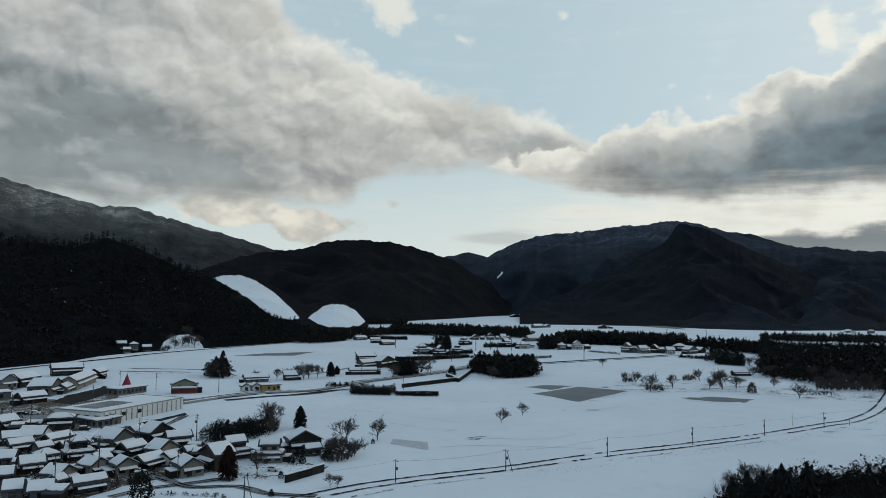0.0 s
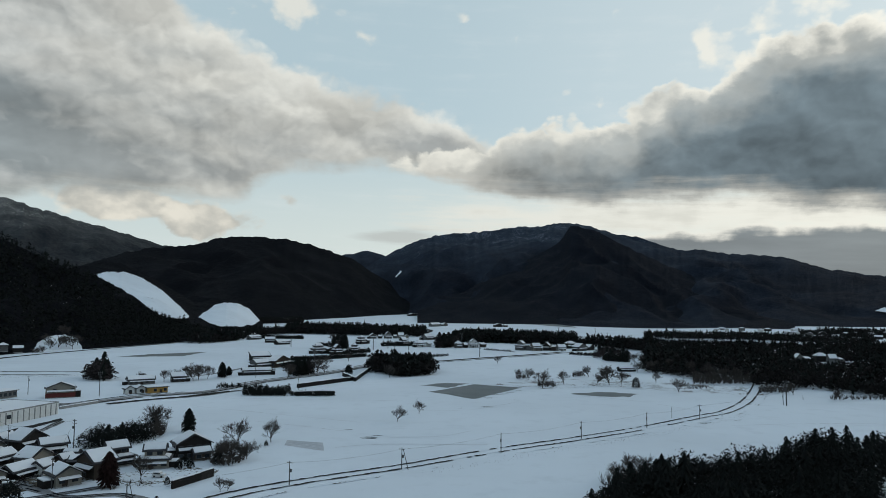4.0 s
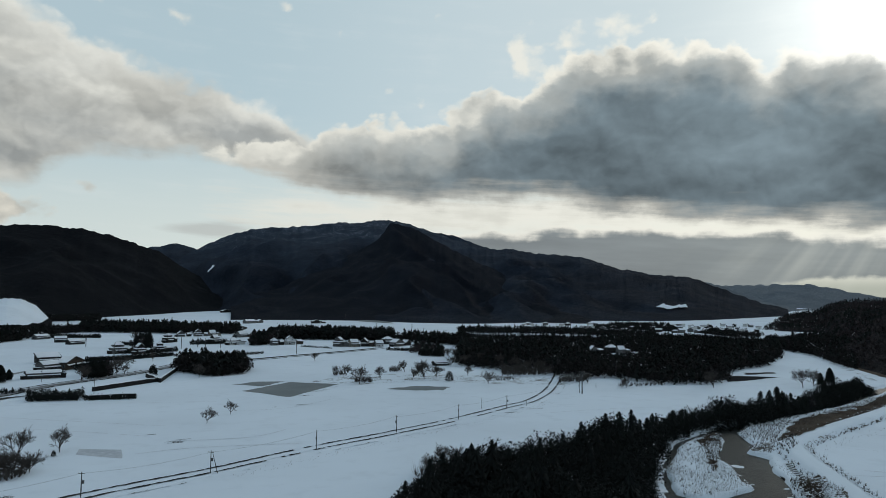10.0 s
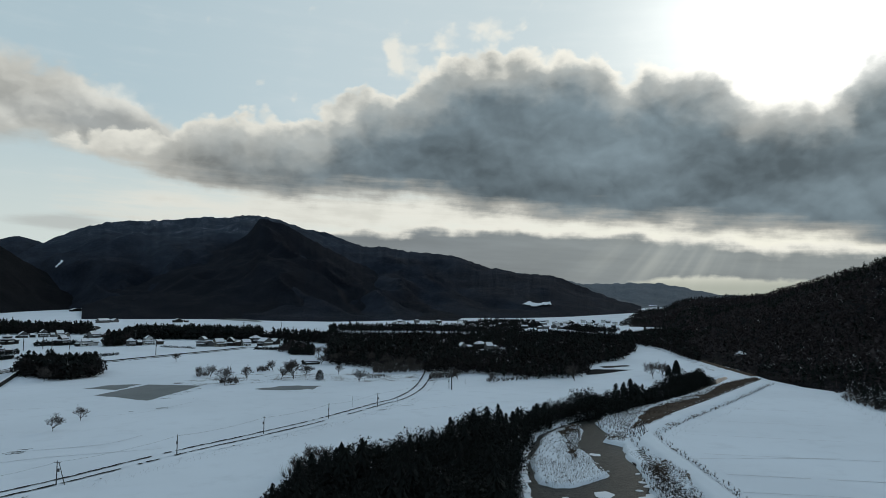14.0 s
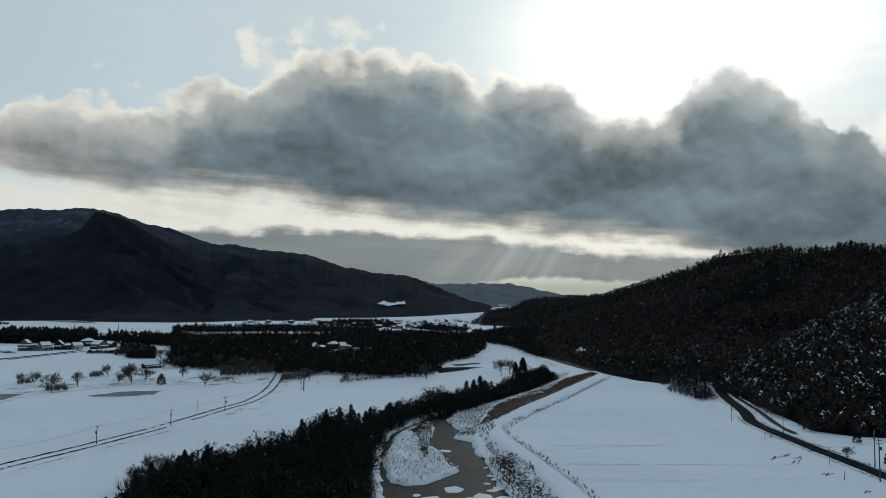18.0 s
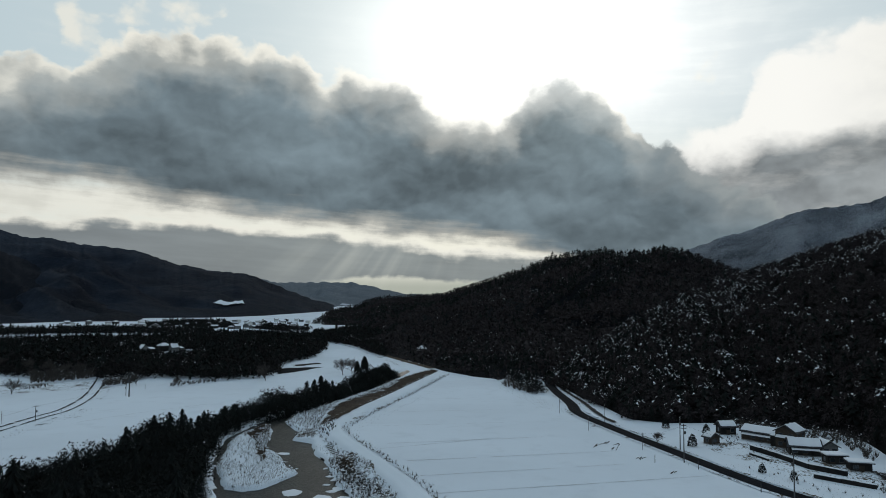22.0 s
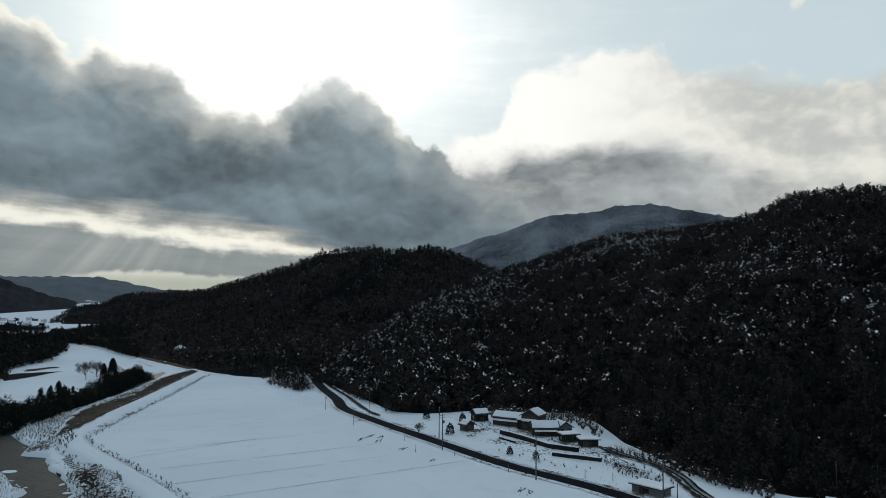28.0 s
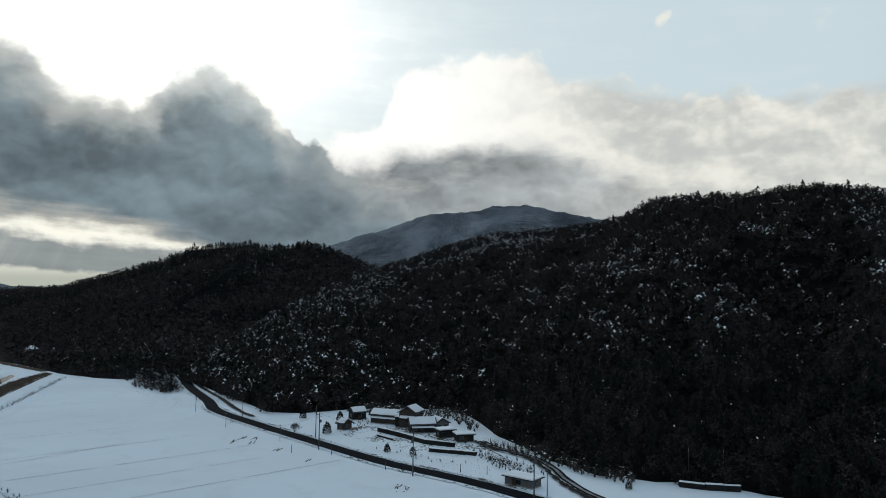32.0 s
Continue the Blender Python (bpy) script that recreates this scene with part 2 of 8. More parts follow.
# the low grey layer over the far valley
low_body = blend(1.0, blend(step(az, 30.0, 56.0), (0.23, 0.255, 0.262), (0.26, 0.285, 0.282)), 1.0 + streak * 0.5 + swell * 0.5, "MULTIPLY")
low_col = blend(step(low_over + streak * 1.6, 0.0, 1.0), lit, low_body)

# pale mist under the low layer, and warm heaps below the western bank
full = blend((1.0 - step(el, 1.0, 3.0)) * step(az, 40.0, 48.0), clear, (0.45, 0.47, 0.40))
full = blend(veil * 0.92, full, lit)
warm = blobs([(-15.5, 6.8, 5.5, 1.5, 1.2), (-10.3, 5.7, 3.4, 1.2, 1.1), (-18.5, 7.3, 3.5, 1.0, 0.9), (-4.3, 7.9, 1.0, 0.7, 0.6)])
full = blend(step(warm + heap * 0.6 + detail * 0.5, 0.30, 0.75) * 0.95, full, blend(step(billow * 2.0 + detail, -0.3, 0.4), (0.50, 0.49, 0.44), (0.80, 0.755, 0.65)))
full = blend(strat * 0.8, full, blend(step(streak + detail, -0.1, 0.35), lit, (0.70, 0.68, 0.60)))
full = blend(strat_small * 0.6, full, (0.45, 0.46, 0.44))
full = blend(low_cover, full, low_col)
full = blend(west_cover, full, west_col)
full = blend(east_cover, full, east_col)
full = blend(main_cover, full, main_col)
# shafts of light under the dark bank
ang = V.math("ARCTAN2", az - SUN_AZ - 3.0, SUN_EL - el)
beam = step(fbm(xyz(ang * 9.0, 0.0), 1.6, 2, 0.5), 0.38, 0.72)
us, ut = (az - 51.0) / 6.0, (el - 3.0) / 2.0
shaft = beam * V.math("EXPONENT", (us * us + ut * ut) * -1.0) * 0.26
final = blend(shaft, full, (0.76, 0.77, 0.68))
# unseen darker, bluer cloud added overhead and behind to dim and cool the snow
high = step(el, 28.0, 45.0)
behind = 1.0 - step(V.math("COSINE", (az - 40.0) / 57.2958), -0.15, 0.25)
unseen_dim = V.math("MAXIMUM", high, behind * step(el, -5.0, 5.0))
final = blend(unseen_dim * 0.92, final, blend(step(swell + detail * 0.55, -0.25, 0.3), (0.365, 0.485, 0.585), (0.21, 0.28, 0.34)))
final = blend(1.0, final, (0.985, 1.0, 1.015), "MULTIPLY")
shade = V.tree.nodes.new("ShaderNodeBackground")
V.tree.links.new(final.s, shade.inputs["Color"])
shade.inputs["Strength"].default_value = 1.0
out = V.tree.nodes.new("ShaderNodeOutputWorld")
V.tree.links.new(shade.outputs[0], out.inputs[0])

sun = new("sun", bpy.data.lights.new("sun", "SUN"))
sun.data.energy, sun.data.angle, sun.data.color = 0.25, radians(14), (1.0, 0.93, 0.82)
sa, se = radians(SUN_AZ), radians(SUN_EL)
sun.matrix_world = look((math.sin(sa) * math.cos(se) * 900, math.cos(sa) * math.cos(se) * 900, math.sin(se) * 900), (0, 0, 0))


# ---- materials ----
def material(name, rough=0.8, metallic=0.0):
    m = bpy.data.materials.new(name)
    m.use_nodes = True
    V.tree = m.node_tree
    b = V.tree.nodes["Principled BSDF"]
    b.inputs["Roughness"].default_value, b.inputs["Metallic"].default_value = rough, metallic
    b.inputs["Specular IOR Level"].default_value = 0.12
    return m, b


def place():
    return V.tree.nodes.new("ShaderNodeNewGeometry").outputs["Position"]


def paint(b, colour):
    V.tree.links.new(colour.s, b.inputs["Base Color"])


def relief(b, height, strength, distance):
    n = V.tree.nodes.new("ShaderNodeBump")
    n.inputs["Strength"].default_value, n.inputs["Distance"].default_value = strength, distance
    V.tree.links.new(height.s, n.inputs["Height"])
    V.tree.links.new(n.outputs[0], b.inputs["Normal"])


def attr(name):
    n = V.tree.nodes.new("ShaderNodeAttribute")
    n.attribute_name = name
    return V(n.outputs["Fac"])


def rand():
    return V(V.tree.nodes.new("ShaderNodeObjectInfo").outputs["Random"])


def island():
    return V(V.tree.nodes.new("ShaderNodeNewGeometry").outputs["Random Per Island"])


def simple(name, a, b2, scale, rough=0.85, bump=0.3, size=0.05, metallic=0.0, per=0.0):
    """Two tones mixed by noise at two scales, with relief."""
    m, b = material(name, rough, metallic)
    p = place()
    mixv = fbm(p, scale, 6, 0.6) * 0.6 + fbm(p, scale * 0.13, 3, 0.5) * 0.4
    col = blend(step(mixv, 0.35, 0.65), a, b2)
    if per:
        col = blend(rand() * per, col, tuple(v * 0.45 for v in a))
    paint(b, col)
    relief(b, fbm(p, scale * 2.5, 5, 0.6), bump, size)
    return m


def snow_material(name, bare=0.0, tone=(0.755, 0.81, 0.865)):
    m, b = material(name, 0.95)
    b.inputs["Specular IOR Level"].default_value = 0.02
    p = place()
    big, mid, fine = fbm(p, 0.012, 4, 0.5), fbm(p, 0.09, 5, 0.6), fbm(p, 0.9, 6, 0.65)
    col = blend(step(big, 0.35, 0.7), tone, tuple(v * 0.93 for v in tone))
    col = blend(step(mid, 0.50, 0.75) * 0.45, col, tuple(v * 0.84 for v in tone))
    if bare:
        tuft = step(fine + (mid - 0.5) * 0.9, 1.02 - bare * 0.5, 1.08 - bare * 0.5)
        col = blend(tuft, col, (0.11, 0.095, 0.075))
    paint(b, col)
    relief(b, mid * 0.7 + fine * 0.3, 0.35, 0.6)
    return m


SNOW = snow_material("snow")
ROOF_SNOW = snow_material("roof snow", 0.0, (0.82, 0.84, 0.87))
TUFTED = snow_material("snow with dead grass", 0.94)
BANK = snow_material("snowy river bank scrub", 1.02)
TRODDEN = snow_material("trodden village snow", 1.22, (0.50, 0.535, 0.57))
STALK = simple("pale dead stalks", (0.12, 0.105, 0.09), (0.22, 0.195, 0.17), 2.0, 0.95, 0.3, 0.03)
ASPHALT = simple("wet asphalt", (0.006, 0.0075, 0.010), (0.012, 0.014, 0.018), 0.8, 0.9, 0.2, 0.02)
ASPHALT.node_tree.nodes["Principled BSDF"].inputs["Specular IOR Level"].default_value = 0.02
SLUSH = simple("tracked slush", (0.30, 0.31, 0.33), (0.12, 0.12, 0.12), 0.7, 0.6, 0.5, 0.05)
EARTH = simple("dark wet earth", (0.011, 0.011, 0.0115), (0.028, 0.027, 0.026), 0.6, 0.9, 0.8, 0.15)
REED = simple("dead reeds", (0.080, 0.058, 0.042), (0.042, 0.033, 0.026), 1.2, 0.95, 0.9, 0.3)
CONCRETE = simple("weathered concrete", (0.32, 0.32, 0.31), (0.22, 0.22, 0.215), 0.8, 0.85, 0.4, 0.03)
ICE = simple("thin pond ice", (0.12, 0.14, 0.145), (0.17, 0.185, 0.19), 0.05, 0.6, 0.1, 0.02)
WALL_DARK = simple("dark boards", (0.018, 0.016, 0.015), (0.038, 0.035, 0.032), 1.6, 0.8, 0.5, 0.03, per=0.6)
WALL_CREAM = simple("cream render", (0.32, 0.295, 0.25), (0.22, 0.205, 0.17), 0.9, 0.85, 0.3, 0.02, per=0.5)
WALL_GREY = simple("grey render", (0.17, 0.17, 0.166), (0.11, 0.11, 0.108), 0.9, 0.85, 0.3, 0.02, per=0.5)
WALL_BROWN = simple("brown boards", (0.07, 0.054, 0.042), (0.042, 0.033, 0.027), 1.4, 0.8, 0.5, 0.03, per=0.5)
WALL_RED = simple("red brown siding", (0.16, 0.045, 0.04), (0.11, 0.035, 0.032), 1.4, 0.8, 0.4, 0.03)
WALL_OCHRE = simple("ochre siding", (0.42, 0.25, 0.07), (0.32, 0.19, 0.06), 1.4, 0.8, 0.4, 0.03)
WALL_WHITE = simple("white render", (0.66, 0.66, 0.64), (0.56, 0.56, 0.54), 0.8, 0.85, 0.2, 0.02)
ROOF_DARK = simple("dark roof tiles", (0.03, 0.03, 0.033), (0.055, 0.055, 0.06), 2.0, 0.6, 0.5, 0.04)
ROOF_RED = simple("red metal cone", (0.28, 0.035, 0.05), (0.20, 0.03, 0.045), 1.0, 0.5, 0.2, 0.02)
POLE_GREY = simple("pole concrete", (0.06, 0.06, 0.06), (0.10, 0.10, 0.10), 1.5, 0.8, 0.3, 0.02)
BARK = simple("dark bark", (0.032, 0.027, 0.024), (0.06, 0.052, 0.045), 2.5, 0.95, 0.6, 0.05)
TWIG = simple("bare twigs", (0.05, 0.043, 0.039), (0.085, 0.075, 0.068), 2.0, 0.95, 0.3, 0.03)
CABLE = simple("black cable", (0.02, 0.02, 0.02), (0.03, 0.03, 0.03), 3.0, 0.6, 0.1, 0.01)


def leaf_material(name, a, b2):
    m, b = material(name, 0.9)
    b.inputs["Specular IOR Level"].default_value = 0.1
    paint(b, blend(island(), a, b2))
    return m


CONIFER = leaf_material("conifer needles", (0.008, 0.0098, 0.0092), (0.017, 0.020, 0.018))
DARK_CROWNS = leaf_material("dark bare wood crowns", (0.011, 0.0105, 0.010), (0.026, 0.023, 0.022))
BROADLEAF = leaf_material("bare brown wood crowns", (0.022, 0.0182, 0.0182), (0.060, 0.050, 0.050))
FROSTED = leaf_material("snow on branches", (0.7, 0.72, 0.75), (0.88, 0.9, 0.93))

GLASS, _g = material("window glass", 0.08)
_g.inputs["Base Color"].default_value = (0.02, 0.025, 0.03, 1)
_g.inputs["Specular IOR Level"].default_value = 0.6

WATER, _w = material("river water", 0.4)
_p = place()
# the ripples' light and dark is put into the colour as streaks
paint(_w, blend(step(fbm(_p, 0.30, 6, 0.65, 1.5) * 0.7 + fbm(_p, 0.05, 3) * 0.3, 0.36, 0.62), (0.006, 0.0075, 0.007), (0.030, 0.033, 0.030)))
_w.inputs["Specular IOR Level"].default_value = 0.06
relief(_w, fbm(_p, 0.9, 5, 0.65), 0.8, 0.25)
FIELD_LINE = simple("grey field line snow", (0.42, 0.44, 0.47), (0.58, 0.60, 0.63), 0.5, 0.8, 0.4, 0.05)


def mountain_material(name, snow, wood_a, wood_b, snow_from=1e4, snow_to=2e4, grain=0.06, high_snow=0.34, lying_tone=(0.40, 0.44, 0.50), run=0.2):
    """Bare and evergreen woods on a slope; snow lies between the trees, more of it higher up. Woods and snow are paler
    on one side of the spurs.
    """
    m, b = material(name, 0.95)
    b.inputs["Specular IOR Level"].default_value = 0.05
    p = place()
    sp = V.tree.nodes.new("ShaderNodeSeparateXYZ")
    V.tree.links.new(p, sp.inputs[0])
    px, py, z = (V(o) for o in sp.outputs)
    stand, tree, fleck = fbm(p, 0.008, 5, 0.6), fbm(p, grain, 5, 0.65), fbm(p, grain * 2.2, 5, 0.7)
    # runnels that come straight down the slope
    runnel = fbm(xyz(px * 1.0, py * 0.35, z * 0.12), grain * 0.35, 5, 0.65)
    spur, aspect = attr("spur"), attr("aspect")
    col = blend(step(stand * 0.45 + tree * 0.36 + aspect * 0.20 + step(z, snow_from, snow_to) * 0.28, 0.36, 0.86), wood_a, wood_b)
    lying = step(fleck * (1.0 - run) + runnel * run + (stand - 0.5) * 0.35 + (aspect - 0.5) * 0.12 + step(z, snow_from, snow_to) * high_snow, 0.78 - snow, 0.94 - snow)
    col = blend(lying, col, lying_tone)
    paint(b, col)
    relief(b, tree + fleck * 0.5, 1.0, 12.0)
    return m


# ---- land forms ----
def lattice(ix, iy, seed):
    h = (ix.astype(np.int64) * 374761393 + iy.astype(np.int64) * 668265263 + seed * 974711) & 0xFFFFFFFF
    h = ((h ^ (h >> 13)) * 1274126177) & 0xFFFFFFFF
    return ((h ^ (h >> 16)) & 0xFFFF) / 65535.0


def vnoise(x, y, seed=0):
    ix, iy = np.floor(x), np.floor(y)
    fx, fy = x - ix, y - iy
    fx, fy = fx * fx * (3 - 2 * fx), fy * fy * (3 - 2 * fy)
    a, b = lattice(ix, iy, seed), lattice(ix + 1, iy, seed)
    c, d = lattice(ix, iy + 1, seed), lattice(ix + 1, iy + 1, seed)
    return (a * (1 - fx) + b * fx) * (1 - fy) + (c * (1 - fx) + d * fx) * fy


def rough(x, y, size, octaves=4, seed=0):
    """Noise from -1 to 1 with features of about that size."""
    x, y = np.asarray(x, float), np.asarray(y, float)
    total, amp, norm = 0, 1.0, 0
    for k in range(octaves):
        total = total + amp * (vnoise(x / size, y / size, seed + k) * 2 - 1)
        norm, amp, size = norm + amp, amp * 0.5, size * 0.5
    return total / norm


def along(x, y, line):
    """Distance from points to a line of (x, y, half width), less the half width there."""
    best = np.full(np.shape(x), 1e9)
    for (x0, y0, w0), (x1, y1, w1) in zip(line, line[1:]):
        ux, uy = x1 - x0, y1 - y0
        k = np.clip(((x - x0) * ux + (y - y0) * uy) / (ux * ux + uy * uy), 0, 1)
        best = np.minimum(best, np.hypot(x - x0 - k * ux, y - y0 - k * uy) - (w0 + k * (w1 - w0)))
    return best


def smooth(v, a, b):
    k = np.clip((v - a) / (b - a), 0, 1)
    return k * k * (3 - 2 * k)


def wide(points, widths):
    return [(p[0], p[1], w) for p, w in zip(points, widths)]


RIVER = [(100.5, 110.0), (118.5, 136.2), (130.3, 153.0), (143.2, 169.7), (159.0, 188.2), (174.3, 203.5), (186.6, 213.8), (198.3, 220.3), (210.4, 226.1), (222.7, 231.1), (239.4, 235.9), (263.6, 243.7), (300.5, 256.7), (336.2, 269.4), (387.1, 290.7), (449.2, 314.5), (436.7, 303.2), (362.4, 269.9), (324.2, 255.6), (300.0, 248.2), (267.9, 240.0), (237.3, 229.0), (224.0, 220.0), (217.4, 210.7), (212.4, 201.0), (199.0, 191.9), (198.5, 182.0), (186.6, 169.7), (176.6, 155.1), (166.2, 144.0), (158.7, 135.4), (153.6, 126.9), (141.5, 115.0), (120.1, 91.6)]
ISLAND = [(137.2, 158.4), (142.1, 164.9), (149.8, 176.1), (158.1, 185.4), (168.8, 194.6), (181.9, 207.1), (192.0, 213.9), (203.8, 219.0), (212.6, 222.3), (214.1, 219.0), (207.3, 210.7), (191.5, 197.1), (179.4, 185.2), (180.0, 183.4), (175.2, 173.7), (168.8, 165.5), (164.1, 158.9), (163.2, 154.6), (157.2, 152.2), (150.1, 151.1), (142.4, 150.2), (138.6, 152.0)]

LEVEE = wide([(144.0, 91.9), (163.6, 115.4), (186.7, 147.6), (206.5, 176.4), (220.8, 192.3), (257.4, 207.0), (320.1, 229.6), (425.0, 270.1)], [0, 0, 0, 0, 0, 0, 0, 0])


def shore(x, y, poly):
    """Distance from the edge of an outline, negative inside it."""
    best, hit = np.full(np.shape(x), 1e9), np.zeros(np.shape(x), bool)
    for (x0, y0), (x1, y1) in zip(poly, poly[1:] + poly[:1]):
        ux, uy = x1 - x0, y1 - y0
        k = np.clip(((x - x0) * ux + (y - y0) * uy) / (ux * ux + uy * uy), 0, 1)
        best = np.minimum(best, np.hypot(x - x0 - k * ux, y - y0 - k * uy))
        hit ^= ((y0 > y) != (y1 > y)) & (x < ux * (y - y0) / (uy + 1e-12) + x0)
    return np.where(hit, -best, best)


def river_bed(x, y):
    bed = np.full(np.shape(x), 50.0)
    ok = (np.hypot(x, y) < 700) & (x > 80) & (y > 40)
    if ok.any():
        bed[ok] = np.maximum(shore(x[ok], y[ok], RIVER), -shore(x[ok], y[ok], ISLAND))
    return bed


def ground_z(x, y):
    x, y = np.asarray(x, float), np.asarray(y, float)
    r = np.hypot(x, y)
    z = np.maximum(0, r - 1800) * 0.0125
    near = 1 - smooth(r, 900, 1800)
    z = z + near * (0.25 * rough(x, y, 60, 3, 5) + 0.5 * rough(x, y, 260, 2, 9))
    bed = river_bed(x, y)
    ragged = 0.8 * rough(x, y, 5, 3, 21)
    dyke = np.abs(along(x, y, LEVEE))
    z = z + 1.7 * (1 - smooth(dyke, 2.0, 6.0))
    return z - 2.6 * (1 - smooth(bed + ragged, -1.2, 1.3))


def z_at(x, y):
    return float(ground_z(np.array([x]), np.array([y]))[0])


def sheet(name, verts, faces, mats, label="", category="", kind="", per_face=None, parent=None):
    me = bpy.data.meshes.new(name)
    me.from_pydata([tuple(v) for v in verts], [], faces)
    for m in mats if isinstance(mats, (list, tuple)) else [mats]:
        me.materials.append(m)
    if per_face is not None:
        me.polygons.foreach_set("material_index", np.asarray(per_face, np.int32))
    ob = new(name, me)
    ob.parent = parent
    return tagged(ob, label, category, kind=kind)


def polar_grid(azs, rs, height):
    a, r = np.meshgrid(np.radians(azs), rs, indexing="ij")
    x, y = np.sin(a) * r, np.cos(a) * r
    v = np.stack([x, y, height(a, r, x, y)], -1).reshape(-1, 3)
    n, m = len(azs), len(rs)
    i = (np.arange(n - 1)[:, None] * m + np.arange(m - 1)[None]).reshape(-1)
    return v, np.stack([i, i + 1, i + m + 1, i + m], -1).tolist()


def shade_smooth(ob):
    ob.data.polygons.foreach_set("use_smooth", np.ones(len(ob.data.polygons), bool))
    return ob


ground_azs = np.concatenate([np.arange(-180, -40, 4.0), np.arange(-40, 36, 0.5), np.arange(36, 62, 0.18), np.arange(62, 124, 0.5), np.arange(124, 180.1, 4.0)])
ground_rs = np.concatenate([[0.5, 30, 80, 120], np.geomspace(150, 420, 190), np.geomspace(424, 4700, 120)])
gv, gf = polar_grid(ground_azs, ground_rs, lambda a, r, x, y: ground_z(x, y))
gf.append([i * len(ground_rs) for i in range(len(ground_azs) - 1)])
ground = shade_smooth(sheet("ground", gv, gf, [SNOW], "flat valley floor of rice fields under fresh snow", "ground", "structure"))
wv, wf = polar_grid(np.arange(38, 64, 2.0), np.array([150, 250, 400, 600, 900]), lambda a, r, x, y: 0 * x - 1.1)
sheet("water", wv, wf, [WATER], "shallow dark green river between snowy banks", "river", "structure")


def ridge_fn(rows, spur, seed, tree=0.0, power=1.25):
    """Height of a range: rows of (azimuth, crest elevation in degrees, foot distance, crest distance)."""
    t = np.array(rows, float)

    def gully(d, r, rc):
        """Spurs and gullies that run down the slope, 0 in a gully and 1 on a spur."""
        u = np.radians(d) * rc + 0.18 * spur * rough(d * 20, r, 120, 2, seed + 60)
        v1 = 1 - np.abs(rough(u + 0.35 * r, r * 0.30, spur * 0.46, 2, seed + 61))
        v2 = 1 - np.abs(rough(u - 0.2 * r, r * 0.35, spur * 0.24, 1, seed + 63))
        return np.clip((v1 * 0.72 + v2 * 0.28 - 0.4) * 1.7, 0, 1)

    def height(a, r, x, y):
        d = np.degrees(a)
        e, rf, rc = (np.interp(d, t[:, 0], t[:, k]) for k in (1, 2, 3))
        if not tree:
            e = e + 0.13 * rough(d * 10, 0 * d, 4.0, 5, seed + 70)
        base = np.maximum(0, rf - 1800) * 0.0125
        top = EYE + rc * np.tan(np.radians(e)) - tree - base
        k = (r - rf) / (rc - rf)
        up = np.clip(k, 0, 1)
        rise = up ** power * (1.0 - 0.12 * np.sin(up * math.pi))
        fall = 1 - smooth(k, 1.0, 2.2) * 1.15
        # spurs and gullies, strongest half way up
        wob = rough(x, y, spur, 4, seed) * 0.5 + (0.5 - np.abs(rough(x, y, spur * 0.7, 3, seed + 40))) * 0.4
        z = base + top * np.where(k < 1, rise, fall) * (1 + 0 * k) + top * (wob * 0.30 + (gully(d, r, rc) - 0.5) * 0.24) * np.sin(np.clip(k, 0, 1) * math.pi) * (k < 1)
        z = z + rough(x, y, spur * 0.12, 3, seed + 7) * spur * 0.007 * smooth(k, 0, 0.2)
        # nothing on the near side may rise over the crest as seen from the valley
        cap = EYE + r * np.tan(np.radians(e)) - tree - 0.004 * r * (1 - np.clip(k, 0, 1))
        z = np.where(k < 1, np.minimum(z, cap), z)
        return np.where(k < 0, base - 3 + k * 20, z)
    height.gully = lambda a, r: gully(np.degrees(a), r, np.interp(np.degrees(a), t[:, 0], t[:, 3]))
    return height


def mountain(name, rows, mat, label, spur, seed, da=0.2, nr=90, tree=0.0, category="mountain", power=1.25):
    f = ridge_fn(rows, spur, seed, tree, power)
    a0, a1 = rows[0][0], rows[-1][0]
    azs = np.arange(a0, a1 + da / 2, da)
    t = np.array(rows, float)
    rf = np.interp(azs, t[:, 0], t[:, 2])
    rc = np.interp(azs, t[:, 0], t[:, 3])
    k = np.concatenate([np.linspace(-0.03, 1.0, nr), np.linspace(1.03, 2.2, 14)])
    a = np.radians(azs)[:, None] + 0 * k[None]
    r = np.minimum(rf[:, None] + (rc - rf)[:, None] * k[None], 4850)
    x, y = np.sin(a) * r, np.cos(a) * r
    v = np.stack([x, y, f(a, r, x, y)], -1).reshape(-1, 3)
    m = len(k)
    i = (np.arange(len(azs) - 1)[:, None] * m + np.arange(m - 1)[None]).reshape(-1)
    ob = sheet(name, v, np.stack([i, i + 1, i + m + 1, i + m], -1).tolist(), [mat], label, category, "structure")
    # slopes that look west and north get paler woods and more snow flecks
    side = np.gradient(v[:, 2].reshape(r.shape), axis=0) / (np.radians(da) * r)
    for ax in (0, 1):
        side = sum(np.roll(side, q, ax) for q in range(-4, 5)) / 9
    ob.data.attributes.new("aspect", "FLOAT", "POINT").data.foreach_set("value", np.clip(0.5 + side * 0.8, 0, 1).reshape(-1).astype(np.float32))
    ob.data.attributes.new("spur", "FLOAT", "POINT").data.foreach_set("value", f.gully(a, r).reshape(-1).astype(np.float32))
    return shade_smooth(ob), f


